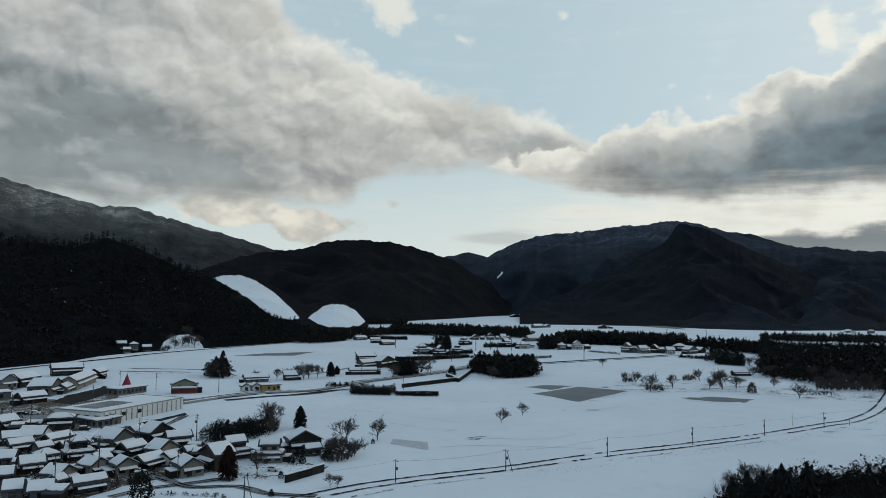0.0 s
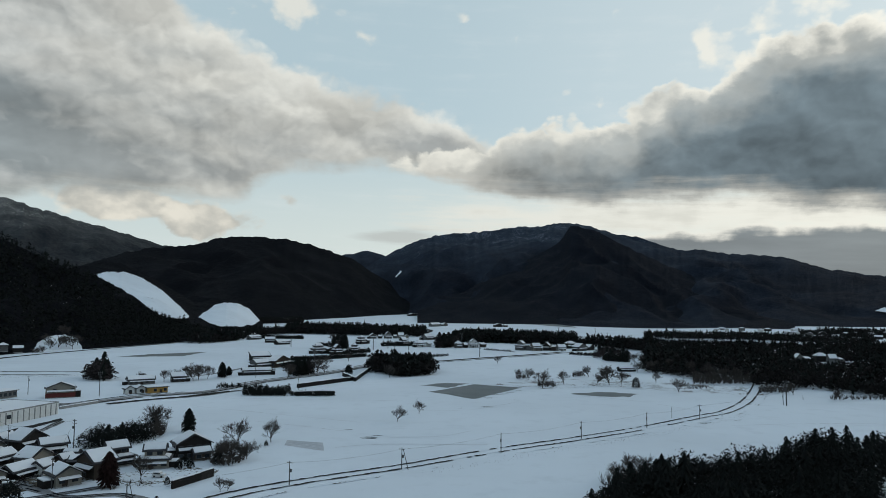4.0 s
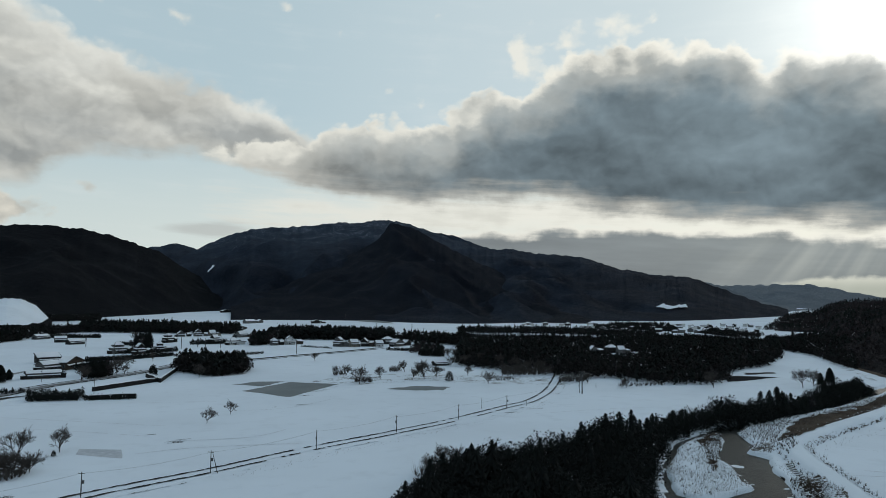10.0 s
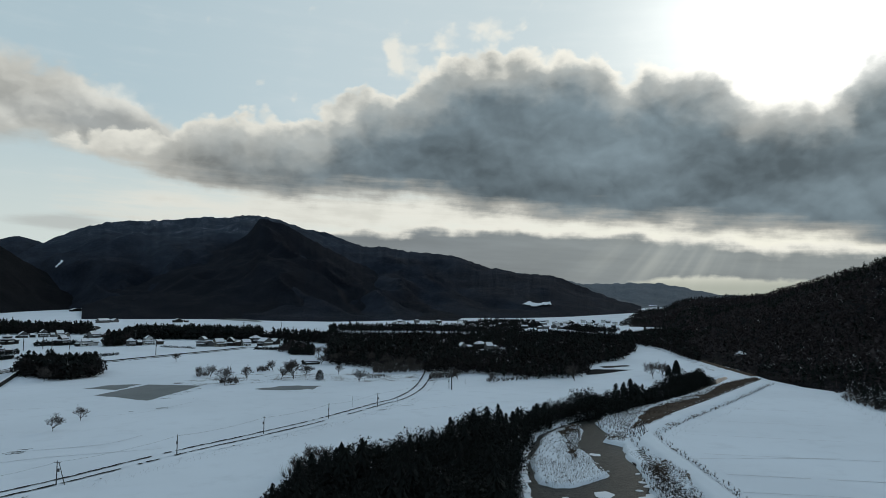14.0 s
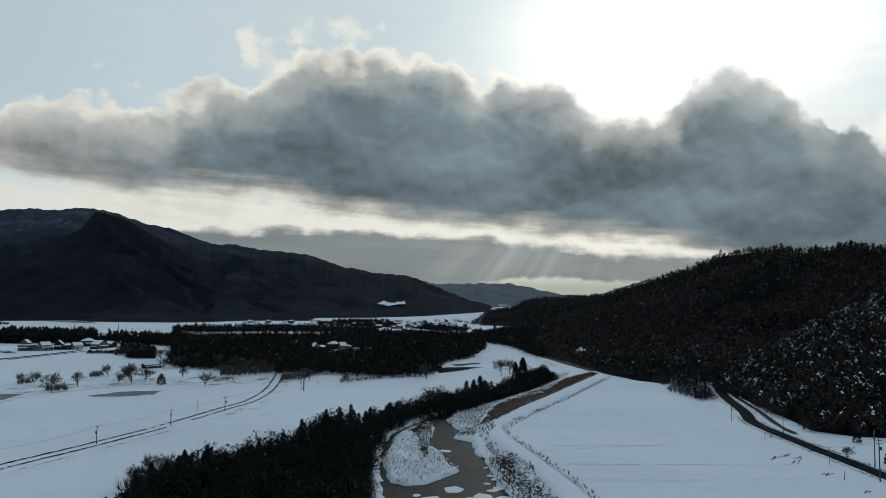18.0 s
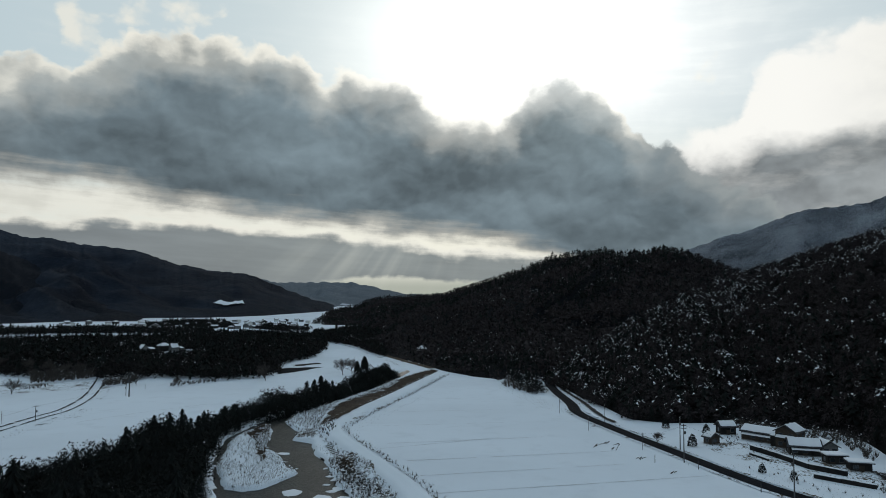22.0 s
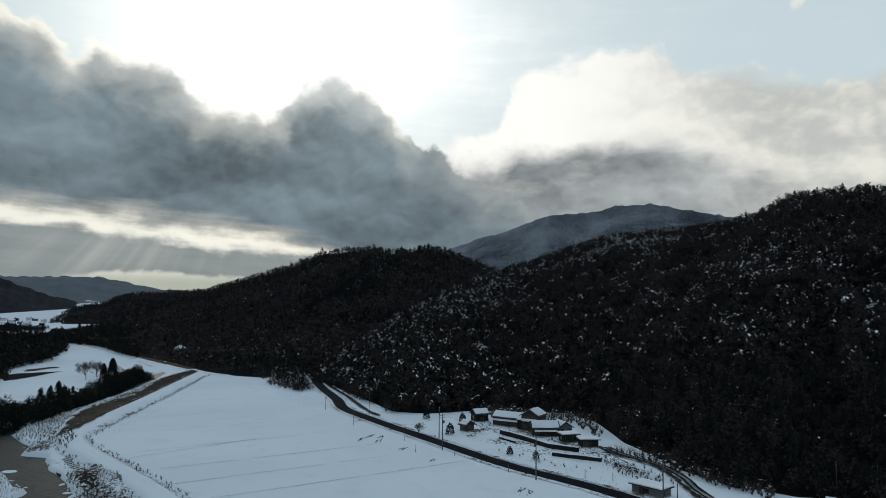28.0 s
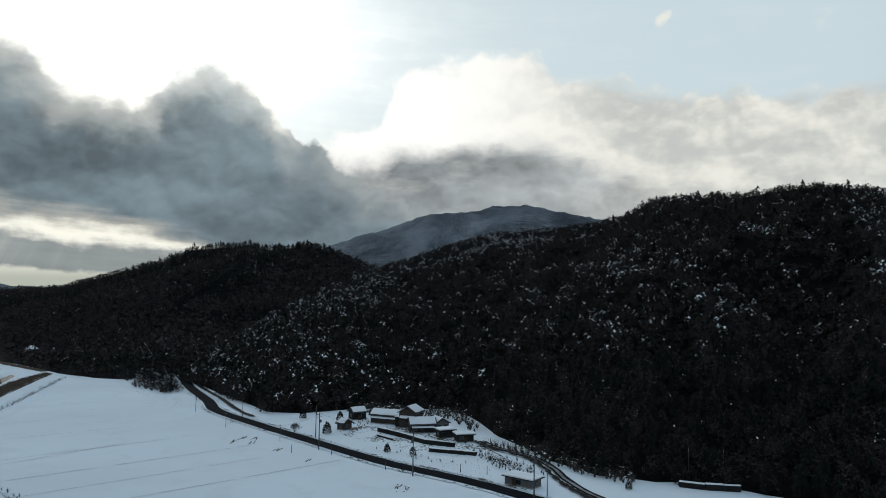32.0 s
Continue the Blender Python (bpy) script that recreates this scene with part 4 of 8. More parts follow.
for poly, space, tall, share in (
    ([(23.8, 527.1), (41.8, 488.2), (64.8, 500.7), (71.5, 540.6), (44.1, 566.0), (25.3, 561.3)], 4.0, 13.0, 0.75),
    ([(143.1, 890.3), (205.3, 879.5), (293.0, 827.6), (334.7, 733.7), (361.3, 792.0), (286.7, 852.9), (217.1, 930.4), (159.3, 968.1)], 7.0, 15.0, 0.9),
    ([(-82.4, 1113.2), (12.2, 1067.0), (120.2, 1019.4), (138.7, 1140.5), (13.9, 1237.7), (-91.8, 1293.1)], 9.0, 15.0, 0.85),
    ([(-172.4, 852.3), (-143.7, 865.7), (-112.4, 1024.3), (-58.1, 1145.4), (-66.4, 1224.6), (-144.8, 1121.4), (-199.7, 985.3)], 8.0, 12.0, 0.6),
    ([(162.4, 939.9), (221.1, 875.5), (286.2, 841.3), (328.4, 964.9), (263.3, 1042.3), (186.5, 1079.0)], 8.0, 13.0, 0.8),
    ([(530.5, 543.3), (611.4, 551.3), (683.1, 610.1), (651.5, 734.3), (584.7, 748.4), (529.3, 615.6)], 8.0, 14.0, 0.7),
    ([(447.5, 992.6), (585.1, 939.2), (687.4, 825.7), (748.0, 898.7), (648.1, 1040.6), (492.2, 1092.4)], 11.0, 12.0, 0.6),
    ([(804.0, 702.2), (739.9, 567.3), (800.9, 589.3), (935.2, 699.7), (932.5, 775.9)], 10.0, 14.0, 0.6),
    ([(675.5, 605.9), (630.9, 518.0), (554.3, 429.4), (529.4, 397.7), (630.9, 472.4), (786.7, 646.0), (747.8, 670.8)], 6.0, 10.0, 0.3),
    ([(-174.8, 1545.7), (-82.6, 1612.2), (-101.1, 1914.0), (-203.7, 1839.2)], 9.0, 12.0, 0.5),
    ([(869.6, 927.3), (821.8, 805.1), (949.3, 940.6), (1009.6, 1071.6)], 6.0, 9.0, 0.4),
    ([(738.1, 677.1), (731.0, 631.0), (839.2, 729.1), (842.3, 770.4)], 6.0, 9.0, 0.4),
    ([(799.1, 1144.3), (864.8, 986.4), (920.0, 1049.4), (872.4, 1249.4)], 8.0, 9.0, 0.4),
    ([(888.5, 1213.6), (927.9, 1080.4), (1042.4, 1210.0), (976.3, 1333.8)], 14.0, 12.0, 0.6),
    ([(864.8, 900.7), (843.7, 785.8), (929.5, 858.9), (955.6, 995.4)], 11.0, 9.0, 0.3),
):
    p = scatter(poly, space * 0.66)
    wood("tree_belt", p, heights(len(p), tall * 0.92, 0.12), FIRS_SMALL, ROUNDS_SMALL, share * 0.5, "dark belt of trees between snowy fields", 0.04, 0.8, category="tree belt", crowns=DARK_CROWNS)


# woods on the hills
def patches(size, seed, lo, hi):
    return lambda p: smooth(rough(p[:, 0], p[:, 1], size, 3, seed), lo, hi)


near_frost = patches(110, 51, -0.25, 0.45)
p = slope_scatter(RANGE_NEAR_EAST, near_z, 4.0)
close = np.hypot(p[:, 0], p[:, 1]) < 330
far_east = lambda q: smooth(np.degrees(np.arctan2(q[:, 0], q[:, 1])), 95, 107)
near_snow = lambda q: (0.15 + near_frost(q) * (0.15 + 1.25 * smooth(q[:, 2], 20, 80))) * (1.15 - 0.5 * far_east(q))
near_share = lambda q: np.clip(0.03 + 0.15 * far_east(q) + 0.25 * (1 - smooth(q[:, 2] + 30 * rough(q[:, 0], q[:, 1], 90, 2, 81), 18, 62)), 0, 1)
wood("near_hill_wood", p[close], heights(close.sum(), 6.8, 0.22), FIRS_FINE, ROUNDS_FINE, near_share,
     "dark wood at the hill's foot with caught snow", 0.6, 0.75, near_snow)
p = p[~close]
wood("near_hill_wood", p, heights(len(p), 6.8, 0.22), FIRS_SMALL, ROUNDS_SMALL, near_share,
     "dark bare and evergreen wood with caught snow", 0.5, 1.6, near_snow)
p = slope_scatter(RANGE_EAST, east_z, 8.5)
wood("river_hill_wood", p, heights(len(p), 8.5, 0.22), FIRS_FAR, ROUNDS_FAR, lambda q: 0.12 + 0.7 * smooth(rough(q[:, 0], q[:, 1], 150, 2, 57), -0.1, 0.25), "dark wood on the hill along the river", 0.22, 1.1, patches(160, 53, -0.2, 0.6), crowns=BROADLEAF)
def off_clearing(p, a, k):
    """No trees on the cleared slope and the farm yard at the hill's foot."""
    d, e = np.degrees(a), np.degrees(np.arctan2(p[:, 2] - EYE, np.hypot(p[:, 0], p[:, 1])))
    return ~((d > -22.0) & (d < -18.3) & (e < -2.55 - 0.28 * (d + 20.1) ** 2)) & ~((d > -25.2) & (d <= -21.6) & (e < -3.45))


p = slope_scatter(RANGE_NEAR_WEST, west_z, 8.0, keep_fn=off_clearing)
wood("village_hill_wood", p, heights(len(p), 10.0, 0.2), FIRS_FAR, ROUNDS_FAR, 0.75, "dark evergreen wood on the hill behind the village", 0.06, 0.9, patches(120, 54, -0.1, 0.6), crowns=CONIFER)


# ---- roads, fields, river banks ----
def strip(name, points, half, mat, lift=0.06, step_m=3.0, ragged=0.0, label="", category="", kind="structure", gaps=0.0, parent=None):
    """A ribbon along a line on the ground; ragged edges and gaps where wanted."""
    pts = [Vector((p[0], p[1], 0)) for p in points]
    dense = []
    for i in range(len(pts) - 1):
        p0, p1, p2, p3 = pts[max(i - 1, 0)], pts[i], pts[i + 1], pts[min(i + 2, len(pts) - 1)]
        n = max(2, int((p2 - p1).length / step_m))
        for k in range(n):
            t = k / n
            dense.append(0.5 * ((2 * p1) + (p2 - p0) * t + (2 * p0 - 5 * p1 + 4 * p2 - p3) * t * t + (3 * p1 - p0 - 3 * p2 + p3) * t ** 3))
    dense.append(pts[-1])
    verts, faces = [], []
    for i, q in enumerate(dense):
        d = dense[min(i + 1, len(dense) - 1)] - dense[max(i - 1, 0)]
        side = Vector((-d.y, d.x, 0)).normalized()
        for s in (-1, 1):
            w = half * (1 + ragged * random.uniform(-1, 0.6))
            e = q + side * s * w
            verts.append((e.x, e.y, 0))
    v = np.array(verts)
    v[:, 2] = ground_z(v[:, 0], v[:, 1]) + lift
    for i in range(len(dense) - 1):
        if gaps and noise.noise((dense[i].x * 0.06, dense[i].y * 0.06, half)) + random.uniform(-0.25, 0.25) < gaps * 2 - 1.0:
            continue
        faces.append((2 * i, 2 * i + 1, 2 * i + 3, 2 * i + 2))
    return sheet(name, v, faces, [mat], label, category, kind, parent=parent)


def offset_line(points, d):
    out = []
    for i, p in enumerate(points):
        a, b = points[max(i - 1, 0)], points[min(i + 1, len(points) - 1)]
        n = Vector((b[0] - a[0], b[1] - a[1])).normalized()
        out.append((p[0] - n.y * d, p[1] + n.x * d))
    return out


def patch(name, poly, mat, lift=0.05, label="", category="", kind="structure", jag=0.0):
    """A flat area on the ground with an uneven outline."""
    pts = []
    for (x0, y0), (x1, y1) in zip(poly, poly[1:] + poly[:1]):
        n = max(1, int(math.hypot(x1 - x0, y1 - y0) / 4))
        for k in range(n):
            x, y = x0 + (x1 - x0) * k / n, y0 + (y1 - y0) * k / n
            pts.append((x + random.uniform(-jag, jag), y + random.uniform(-jag, jag)))
    bm = bmesh.new()
    vs = [bm.verts.new((x, y, 0)) for x, y in pts]
    f = bm.faces.new(vs)
    bmesh.ops.triangulate(bm, faces=[f])
    for v in bm.verts:
        v.co.z = z_at(v.co.x, v.co.y) + lift
    me = bpy.data.meshes.new(name)
    bm.to_mesh(me)
    bm.free()
    me.materials.append(mat)
    return tagged(new(name, me), label, category, kind=kind)


# the asphalt road under the near hill
EAST_ROAD = [(495.8, 221.4), (448.2, 198.3), (396.3, 170.7), (344.9, 139.0), (316.9, 123.4), (285.0, 93.2), (262.3, 70.6), (240.1, 48.4), (223.9, 30.4), (213.2, 15.1), (203.0, 2.0), (188.6, -13.5)]
strip("road_east", EAST_ROAD, 2.9, ASPHALT, 0.12, 3.0, 0.05, "cleared wet asphalt road along the foot of the hill", "road")
strip("road_verge", offset_line(EAST_ROAD, 4.2), 0.8, TUFTED, 0.25, 2.0, 0.7, "ploughed snow bank beside the road", "snow bank", "stuff")
strip("road_verge", offset_line(EAST_ROAD, -4.2), 0.8, TUFTED, 0.2, 2.0, 0.7, "ploughed snow bank beside the road", "snow bank", "stuff")
HILL_TRACK = [(263.1, 2.6), (253.1, -2.6), (240.6, -13.7), (225.8, -19.8), (210.5, -22.7), (195.0, -28.1), (182.3, -36.3)]
strip("road_track", HILL_TRACK, 1.6, SLUSH, 0.1, 2.5, 0.15, "slushy farm track with dark wheel ruts", "track")
for d in (-0.9, 0.9):
    strip("wheel_rut", offset_line(HILL_TRACK, d), 0.4, ASPHALT, 0.16, 2.0, 0.4, "dark wet wheel rut in the snow", "rut", "structure")
strip("track_bank", offset_line(HILL_TRACK, -3.0), 0.9, EARTH, 0.5, 1.5, 0.8, "dark scrubby bank beside the farm track", "bank", "stuff", 0.25)
strip("road_upper", [(495.8, 221.4), (469.2, 206.0), (402.7, 168.1), (356.6, 137.9), (317.1, 113.0), (303.3, 101.6)], 1.2, EARTH, 0.35, 2.0, 0.5, "dark ditch beside the asphalt road", "ditch")

# the lane across the fields with its two dark verges
LANE = [(-48.6, 176.8), (-33.5, 192.9), (-14.9, 207.8), (20.2, 226.5), (57.5, 248.7), (92.2, 265.7), (129.1, 286.1), (166.2, 310.6), (185.7, 322.7), (211.9, 349.3), (239.5, 385.4), (275.8, 437.7), (308.1, 490.6)]
strip("road_lane", LANE, 1.9, SNOW, 0.05, 4.0, 0.0, "snow covered lane across the fields", "lane")
strip("lane_verge", offset_line(LANE, 2.6), 0.55, EARTH, 0.18, 1.6, 0.8, "dark dead grass verge of the lane", "verge", "stuff", 0.3)
strip("lane_verge", offset_line(LANE, -2.4), 0.5, EARTH, 0.18, 1.6, 0.8, "dark dead grass verge of the lane", "verge", "stuff", 0.36)
strip("lane_verge", offset_line(LANE, -7.5), 0.45, TUFTED, 0.15, 2.2, 0.9, "thin line of dead grass in the snow", "verge", "stuff", 0.5)

# village road and the walls of its bank
VILLAGE_ROAD = [(-131.6, 362.7), (-108.1, 397.5), (-74.3, 420.2), (-52.2, 460.2), (-9.4, 518.0), (25.4, 580.2)]
strip("road_village", VILLAGE_ROAD, 2.6, SLUSH, 0.1, 4.0, 0.1, "slushy road between village and fields", "road")
strip("road_bank", offset_line(VILLAGE_ROAD, -5.0), 1.3, EARTH, 0.2, 2.5, 0.6, "dark strip on the bank below the road", "bank", "stuff", 0.18)
strip("road_bank", offset_line(VILLAGE_ROAD, 5.0), 0.8, EARTH, 0.2, 2.5, 0.6, "dark bare bank above the road", "bank", "stuff", 0.35)
FIELD_ROAD = [(76.7, 606.4), (132.4, 647.1), (176.4, 677.8), (237.1, 728.0)]
strip("road_field", FIELD_ROAD, 3.0, EARTH, 0.2, 4.0, 0.2, "dark embanked road across the snow fields", "road")
strip("road_field_edge", offset_line(FIELD_ROAD, -9.0), 1.4, EARTH, 0.2, 4.0, 0.6, "dark lower edge of the embanked road", "bank", "stuff", 0.3)
HILL_FOOT = [(-318.9, 499.4), (-303.8, 558.7), (-288.5, 621.2), (-269.4, 699.5), (-229.6, 792.5), (-163.4, 916.4)]
strip("road_hill_foot", HILL_FOOT, 3.2, EARTH, 0.2, 5.0, 0.3, "dark road along the foot of the wooded hill", "road")
strip("road_valley", [(-99.3, 496.3), (-85.0, 518.3), (-68.0, 562.9), (-34.1, 609.8), (15.3, 660.5)], 2.2, SLUSH, 0.1, 5.0, 0.2, "slushy lane behind the farms", "lane")
strip("road_far", [(107.0, 1125.0), (141.1, 1160.3), (162.1, 1269.9), (153.4, 1348.2)], 4.0, EARTH, 0.3, 8.0, 0.2, "dark far road bend", "road")
VILLAGE_LANES = ([(-88.0, 215.2), (-78.5, 207.5), (-73.5, 202.7), (-67.9, 200.4), (-57.3, 202.0), (-47.7, 195.2), (-33.4, 192.4)], [(-87.2, 189.6), (-81.1, 198.8), (-73.7, 203.3), (-63.2, 210.7)], [(-173.9, 304.3), (-154.9, 309.6), (-119.9, 274.8), (-115.5, 322.4)],
                 [(-138.2, 268.4), (-123.4, 253.5), (-106.5, 234.3), (-87.5, 217.4)], [(-197.0, 318.0), (-188.7, 329.8), (-171.8, 327.5)])
for line in VILLAGE_LANES:
    strip("road_village_lane", line, 1.8, SLUSH, 0.08, 3.0, 0.25, "narrow village lane with trodden slush", "lane")
    for d in (-0.8, 0.8):
        strip("wheel_rut", offset_line(line, d), 0.28, ASPHALT, 0.14, 2.5, 0.5, "dark wet wheel rut in the snow", "rut", "structure", 0.3)

# field lines: shade of low banks put into grey strips, dead grass; frozen ponds
for line in (
    [(-67.9, 360.6), (-27.0, 333.8), (9.7, 309.4)], [(-41.1, 320.1), (-14.9, 302.5), (3.2, 289.0)], [(-82.2, 394.4), (-25.2, 384.2), (34.7, 372.9)],
    [(133.8, 386.7), (160.5, 359.1), (175.3, 321.7)], [(91.3, 362.9), (63.7, 340.9), (42.4, 340.0)], [(54.7, 257.9), (17.5, 262.3), (-1.0, 258.5)],
    [(299.0, 219.9), (334.5, 189.0)], [(235.1, 180.0), (274.5, 141.4)], [(209.8, 155.4), (255.5, 114.2)], [(190.6, 133.3), (245.9, 83.1)], [(176.8, 118.6), (227.6, 73.7)], [(163.4, 105.1), (227.4, 47.5)],
    [(266.9, 197.8), (303.3, 162.5)],
    [(199.2, 152.8), (244.3, 127.4)],
    [(51.7, 446.1), (83.1, 446.8), (107.5, 427.8)], [(53.5, 285.3), (38.8, 275.1), (14.3, 276.0)], [(168.1, 287.0), (205.7, 287.8), (236.0, 284.3)],
):
    strip("field_bank", line, 0.16, FIELD_LINE, 0.10, 2.0, 0.7, "grey strip for the shade of a low bank between rice fields", "field bank", "structure", 0.22)
patch("ice_pond", [(52.6, 409.5), (84.6, 443.3), (110.8, 423.9), (72.2, 377.4)], ICE, 0.05, "frozen grey paddy pond in the snow", "pond", jag=0.6)
for poly in ([(132.9, 392.2), (156.3, 399.6), (170.6, 389.9), (161.5, 378.9), (144.2, 381.1)], [(51.1, 440.3), (66.2, 451.4), (81.4, 447.3), (66.1, 427.4)], [(-196.3, 664.0), (-173.6, 695.5), (-128.9, 724.4), (-140.5, 670.3)],
             [(-19.1, 263.9), (-18.9, 273.6), (-5.5, 267.2), (-4.7, 253.1)], [(133.7, 394.3), (151.5, 400.1), (168.2, 387.5), (149.8, 379.9)], [(-232.0, 506.5), (-226.4, 512.9), (-178.7, 512.1), (-181.4, 507.5)], [(-236.0, 528.0), (-231.0, 534.0), (-166.0, 531.0), (-170.0, 527.0)]):
    patch("bare_patch", poly, FIELD_LINE if math.hypot(*poly[0]) < 300 else ICE, 0.05, "thawed grey patch in the snow field", "bare patch", jag=0.25 if math.hypot(*poly[0]) < 300 else 1.5)

# river banks: dead reeds, scrub, gravel bars, ice and stones
REEDS = [(224.0, 201.2), (239.1, 210.8), (264.2, 228.5), (292.6, 240.1), (340.3, 255.6), (399.2, 280.9), (453.7, 294.9), (447.0, 284.8), (377.8, 257.2), (303.6, 228.0), (267.3, 214.1), (235.1, 200.7), (218.0, 192.7)]
ISLAND_REEDS = [(193.9, 210.6), (210.6, 220.3), (211.2, 216.1), (194.9, 200.2), (172.4, 178.7), (163.0, 170.7), (183.8, 195.1)]
LOW_REEDS = [(178.2, 152.5), (184.5, 151.3), (176.5, 141.5), (164.9, 135.0), (166.4, 141.0)]
LOW_SCRUB = [(177.2, 154.6), (185.0, 155.4), (184.0, 148.5), (175.2, 135.8), (163.8, 124.0), (150.3, 110.2), (135.4, 96.9), (129.3, 102.6), (142.9, 117.1), (155.1, 130.2), (159.2, 136.6), (166.3, 143.9)]
UPPER_SCRUB = [(236.7, 229.5), (265.1, 237.4), (282.6, 240.5), (254.1, 223.3), (228.2, 204.9), (200.6, 183.0), (199.5, 191.5), (211.6, 200.0), (217.4, 210.7), (223.7, 220.3)]
REED_SNOW = [(293.7, 244.9), (335.5, 256.1), (383.5, 276.6), (371.0, 266.7), (320.6, 242.8), (287.8, 236.1)]
LEFT_BANK = [(174.2, 208.0), (193.3, 223.0), (211.5, 230.9), (211.0, 227.4), (198.9, 221.5), (187.2, 214.9), (174.0, 203.8), (164.9, 195.5)]
patch("reed_bed", REEDS, REED, 0.25, "strip of brown dead reeds along the river", "reeds", jag=1.6)
patch("reed_bed", LOW_REEDS, REED, 0.3, "brown dead reeds below the dyke", "reeds", jag=1.4)
patch("bank_scrub", ISLAND, BANK, 0.10, "snowy river island with dead stalks", "island", jag=0.9)
patch("reed_bed", ISLAND_REEDS, REED, 0.2, "brown dead reeds on the river island", "reeds", jag=1.2)
patch("bank_scrub", UPPER_SCRUB, BANK, 0.15, "snowy scrub on the river bank", "scrub", jag=1.2)
patch("bank_scrub", LOW_SCRUB, BANK, 0.15, "snowy scrub below the dyke", "scrub", jag=1.2)
patch("bank_scrub", REED_SNOW, BANK, 0.32, "snowy scrub between reeds and water", "scrub", jag=1.0)
patch("field_pond", [(379.3, 386.3), (397.7, 389.2), (417.9, 373.4), (386.2, 364.3), (358.5, 360.4)], ASPHALT, 0.08, "dark pond water beside the valley wood", "pond", jag=1.0)
patch("field_pond", [(417.0, 404.9), (445.6, 402.7), (439.5, 394.0), (408.1, 393.1)], EARTH, 0.08, "dark wet edge of a snow field", "field edge", jag=1.5)


def stalks(name, poly, spacing, tall, mat, label, clumps=0.0, limit=0.0):
    """Dead stalks and reeds standing out of the snow."""
    p = scatter(poly, spacing)
    if clumps:
        p = p[rough(p[:, 0], p[:, 1], clumps, 3, 61) + rng.uniform(-0.3, 0.3, len(p)) > limit]
    n = len(p)
    a = rng.uniform(0, math.pi, n)
    w, h = rng.uniform(0.014, 0.045, n) * tall, rng.uniform(0.4, 1.1, n) * tall
    d = np.stack([np.cos(a) * w, np.sin(a) * w, 0 * a], -1)
    lean = np.stack([rng.normal(0, 0.25, n) * h, rng.normal(0, 0.25, n) * h, h], -1)
    return tri_mesh(name, np.stack([p - d, p + d, p + lean], 1), np.zeros(n, int), [mat], label, "dead stalks", "stuff")


stalks("reeds", REEDS, 0.6, 1.6, REED, "tall brown dead reeds by the river")
stalks("reeds", ISLAND_REEDS, 0.5, 1.6, REED, "tall brown dead reeds on the island")
stalks("reeds", LOW_REEDS, 0.45, 2.2, REED, "tall brown dead reeds below the dyke")
stalks("island_stalks", ISLAND, 0.42, 0.9, STALK, "bare pale stalks on the snowy island", clumps=7.0, limit=-0.2)
stalks("bank_stalks", UPPER_SCRUB, 0.5, 1.2, STALK, "bare pale stalks on the snowy bank", clumps=8.0, limit=-0.2)
stalks("bank_stalks", LOW_SCRUB, 0.5, 1.5, STALK, "bare pale scrub below the dyke", clumps=7.0)
stalks("bank_stalks", LEFT_BANK, 0.8, 1.2, TWIG, "dark stalks between wood and water", clumps=6.0)
stalks("dyke_grass", [(206.2, 175.3), (241.4, 190.9), (301.5, 209.2), (360.7, 232.0), (349.5, 224.8), (290.4, 201.5), (233.7, 183.3), (207.4, 169.4)], 2.2, 0.9, TWIG, "dead grass tufts on the dyke slope")
stalks("field_grass", [(238.7, 56.9), (251.0, 39.4), (238.9, 2.3), (209.9, -2.0), (218.8, 20.2)], 2.0, 0.9, TWIG, "dead grass tufts in the terrace snow")
stalks("roadside_grass", [(387.2, 207.3), (423.5, 212.7), (369.2, 173.8), (313.6, 126.4), (317.7, 144.0)], 2.2, 1.0, TWIG, "dead grass tufts beside the road")
stalks("lane_grass", offset_line(LANE, -10)[3:9] + offset_line(LANE, -14)[3:9][::-1], 1.5, 0.9, TWIG, "tall dead grass beside the lane")


DYKE, DYKE_BANDS = [(q[0], q[1]) for q in LEVEE], []
for off, wide_m, tall_m in ((5.5, 2.5, 0.9), (-5.5, 3.0, 1.0), (10.0, 2.0, 0.8)):
    band = offset_line(DYKE, off - wide_m / 2) + offset_line(DYKE, off + wide_m / 2)[::-1]
    stalks("dyke_scrub", band, 0.7, tall_m, TWIG, "dark dead scrub along the edge of the dyke", clumps=14.0)
for off in (5.5, -6.5):
    band = offset_line(DYKE, off - 1.2) + offset_line(DYKE, off + 1.2)[::-1]
    DYKE_BANDS.append(band)
strip("dyke_edge", offset_line(DYKE, 5.5), 0.7, TUFTED, 0.1, 1.5, 0.9, "scrubby edge of the dyke", "dyke edge", "stuff", 0.4)
strip("dyke_edge", offset_line(DYKE, -5.5), 0.9, TUFTED, 0.1, 1.5, 0.9, "scrubby edge of the dyke", "dyke edge", "stuff", 0.35)


def lump(size, flat, seed):
    """An uneven stone or lump of ice."""
    bm = bmesh.new()
    bmesh.ops.create_icosphere(bm, subdivisions=1, radius=1)
    for v in bm.verts:
        k = 1 + 0.35 * noise.noise(v.co * 1.7 + Vector((seed, 0, 0)))
        v.co = Vector((v.co.x * size * k, v.co.y * size * k * 0.8, v.co.z * size * flat * k))
    me = bpy.data.meshes.new("stone")
    bm.to_mesh(me)
    bm.free()
    return me


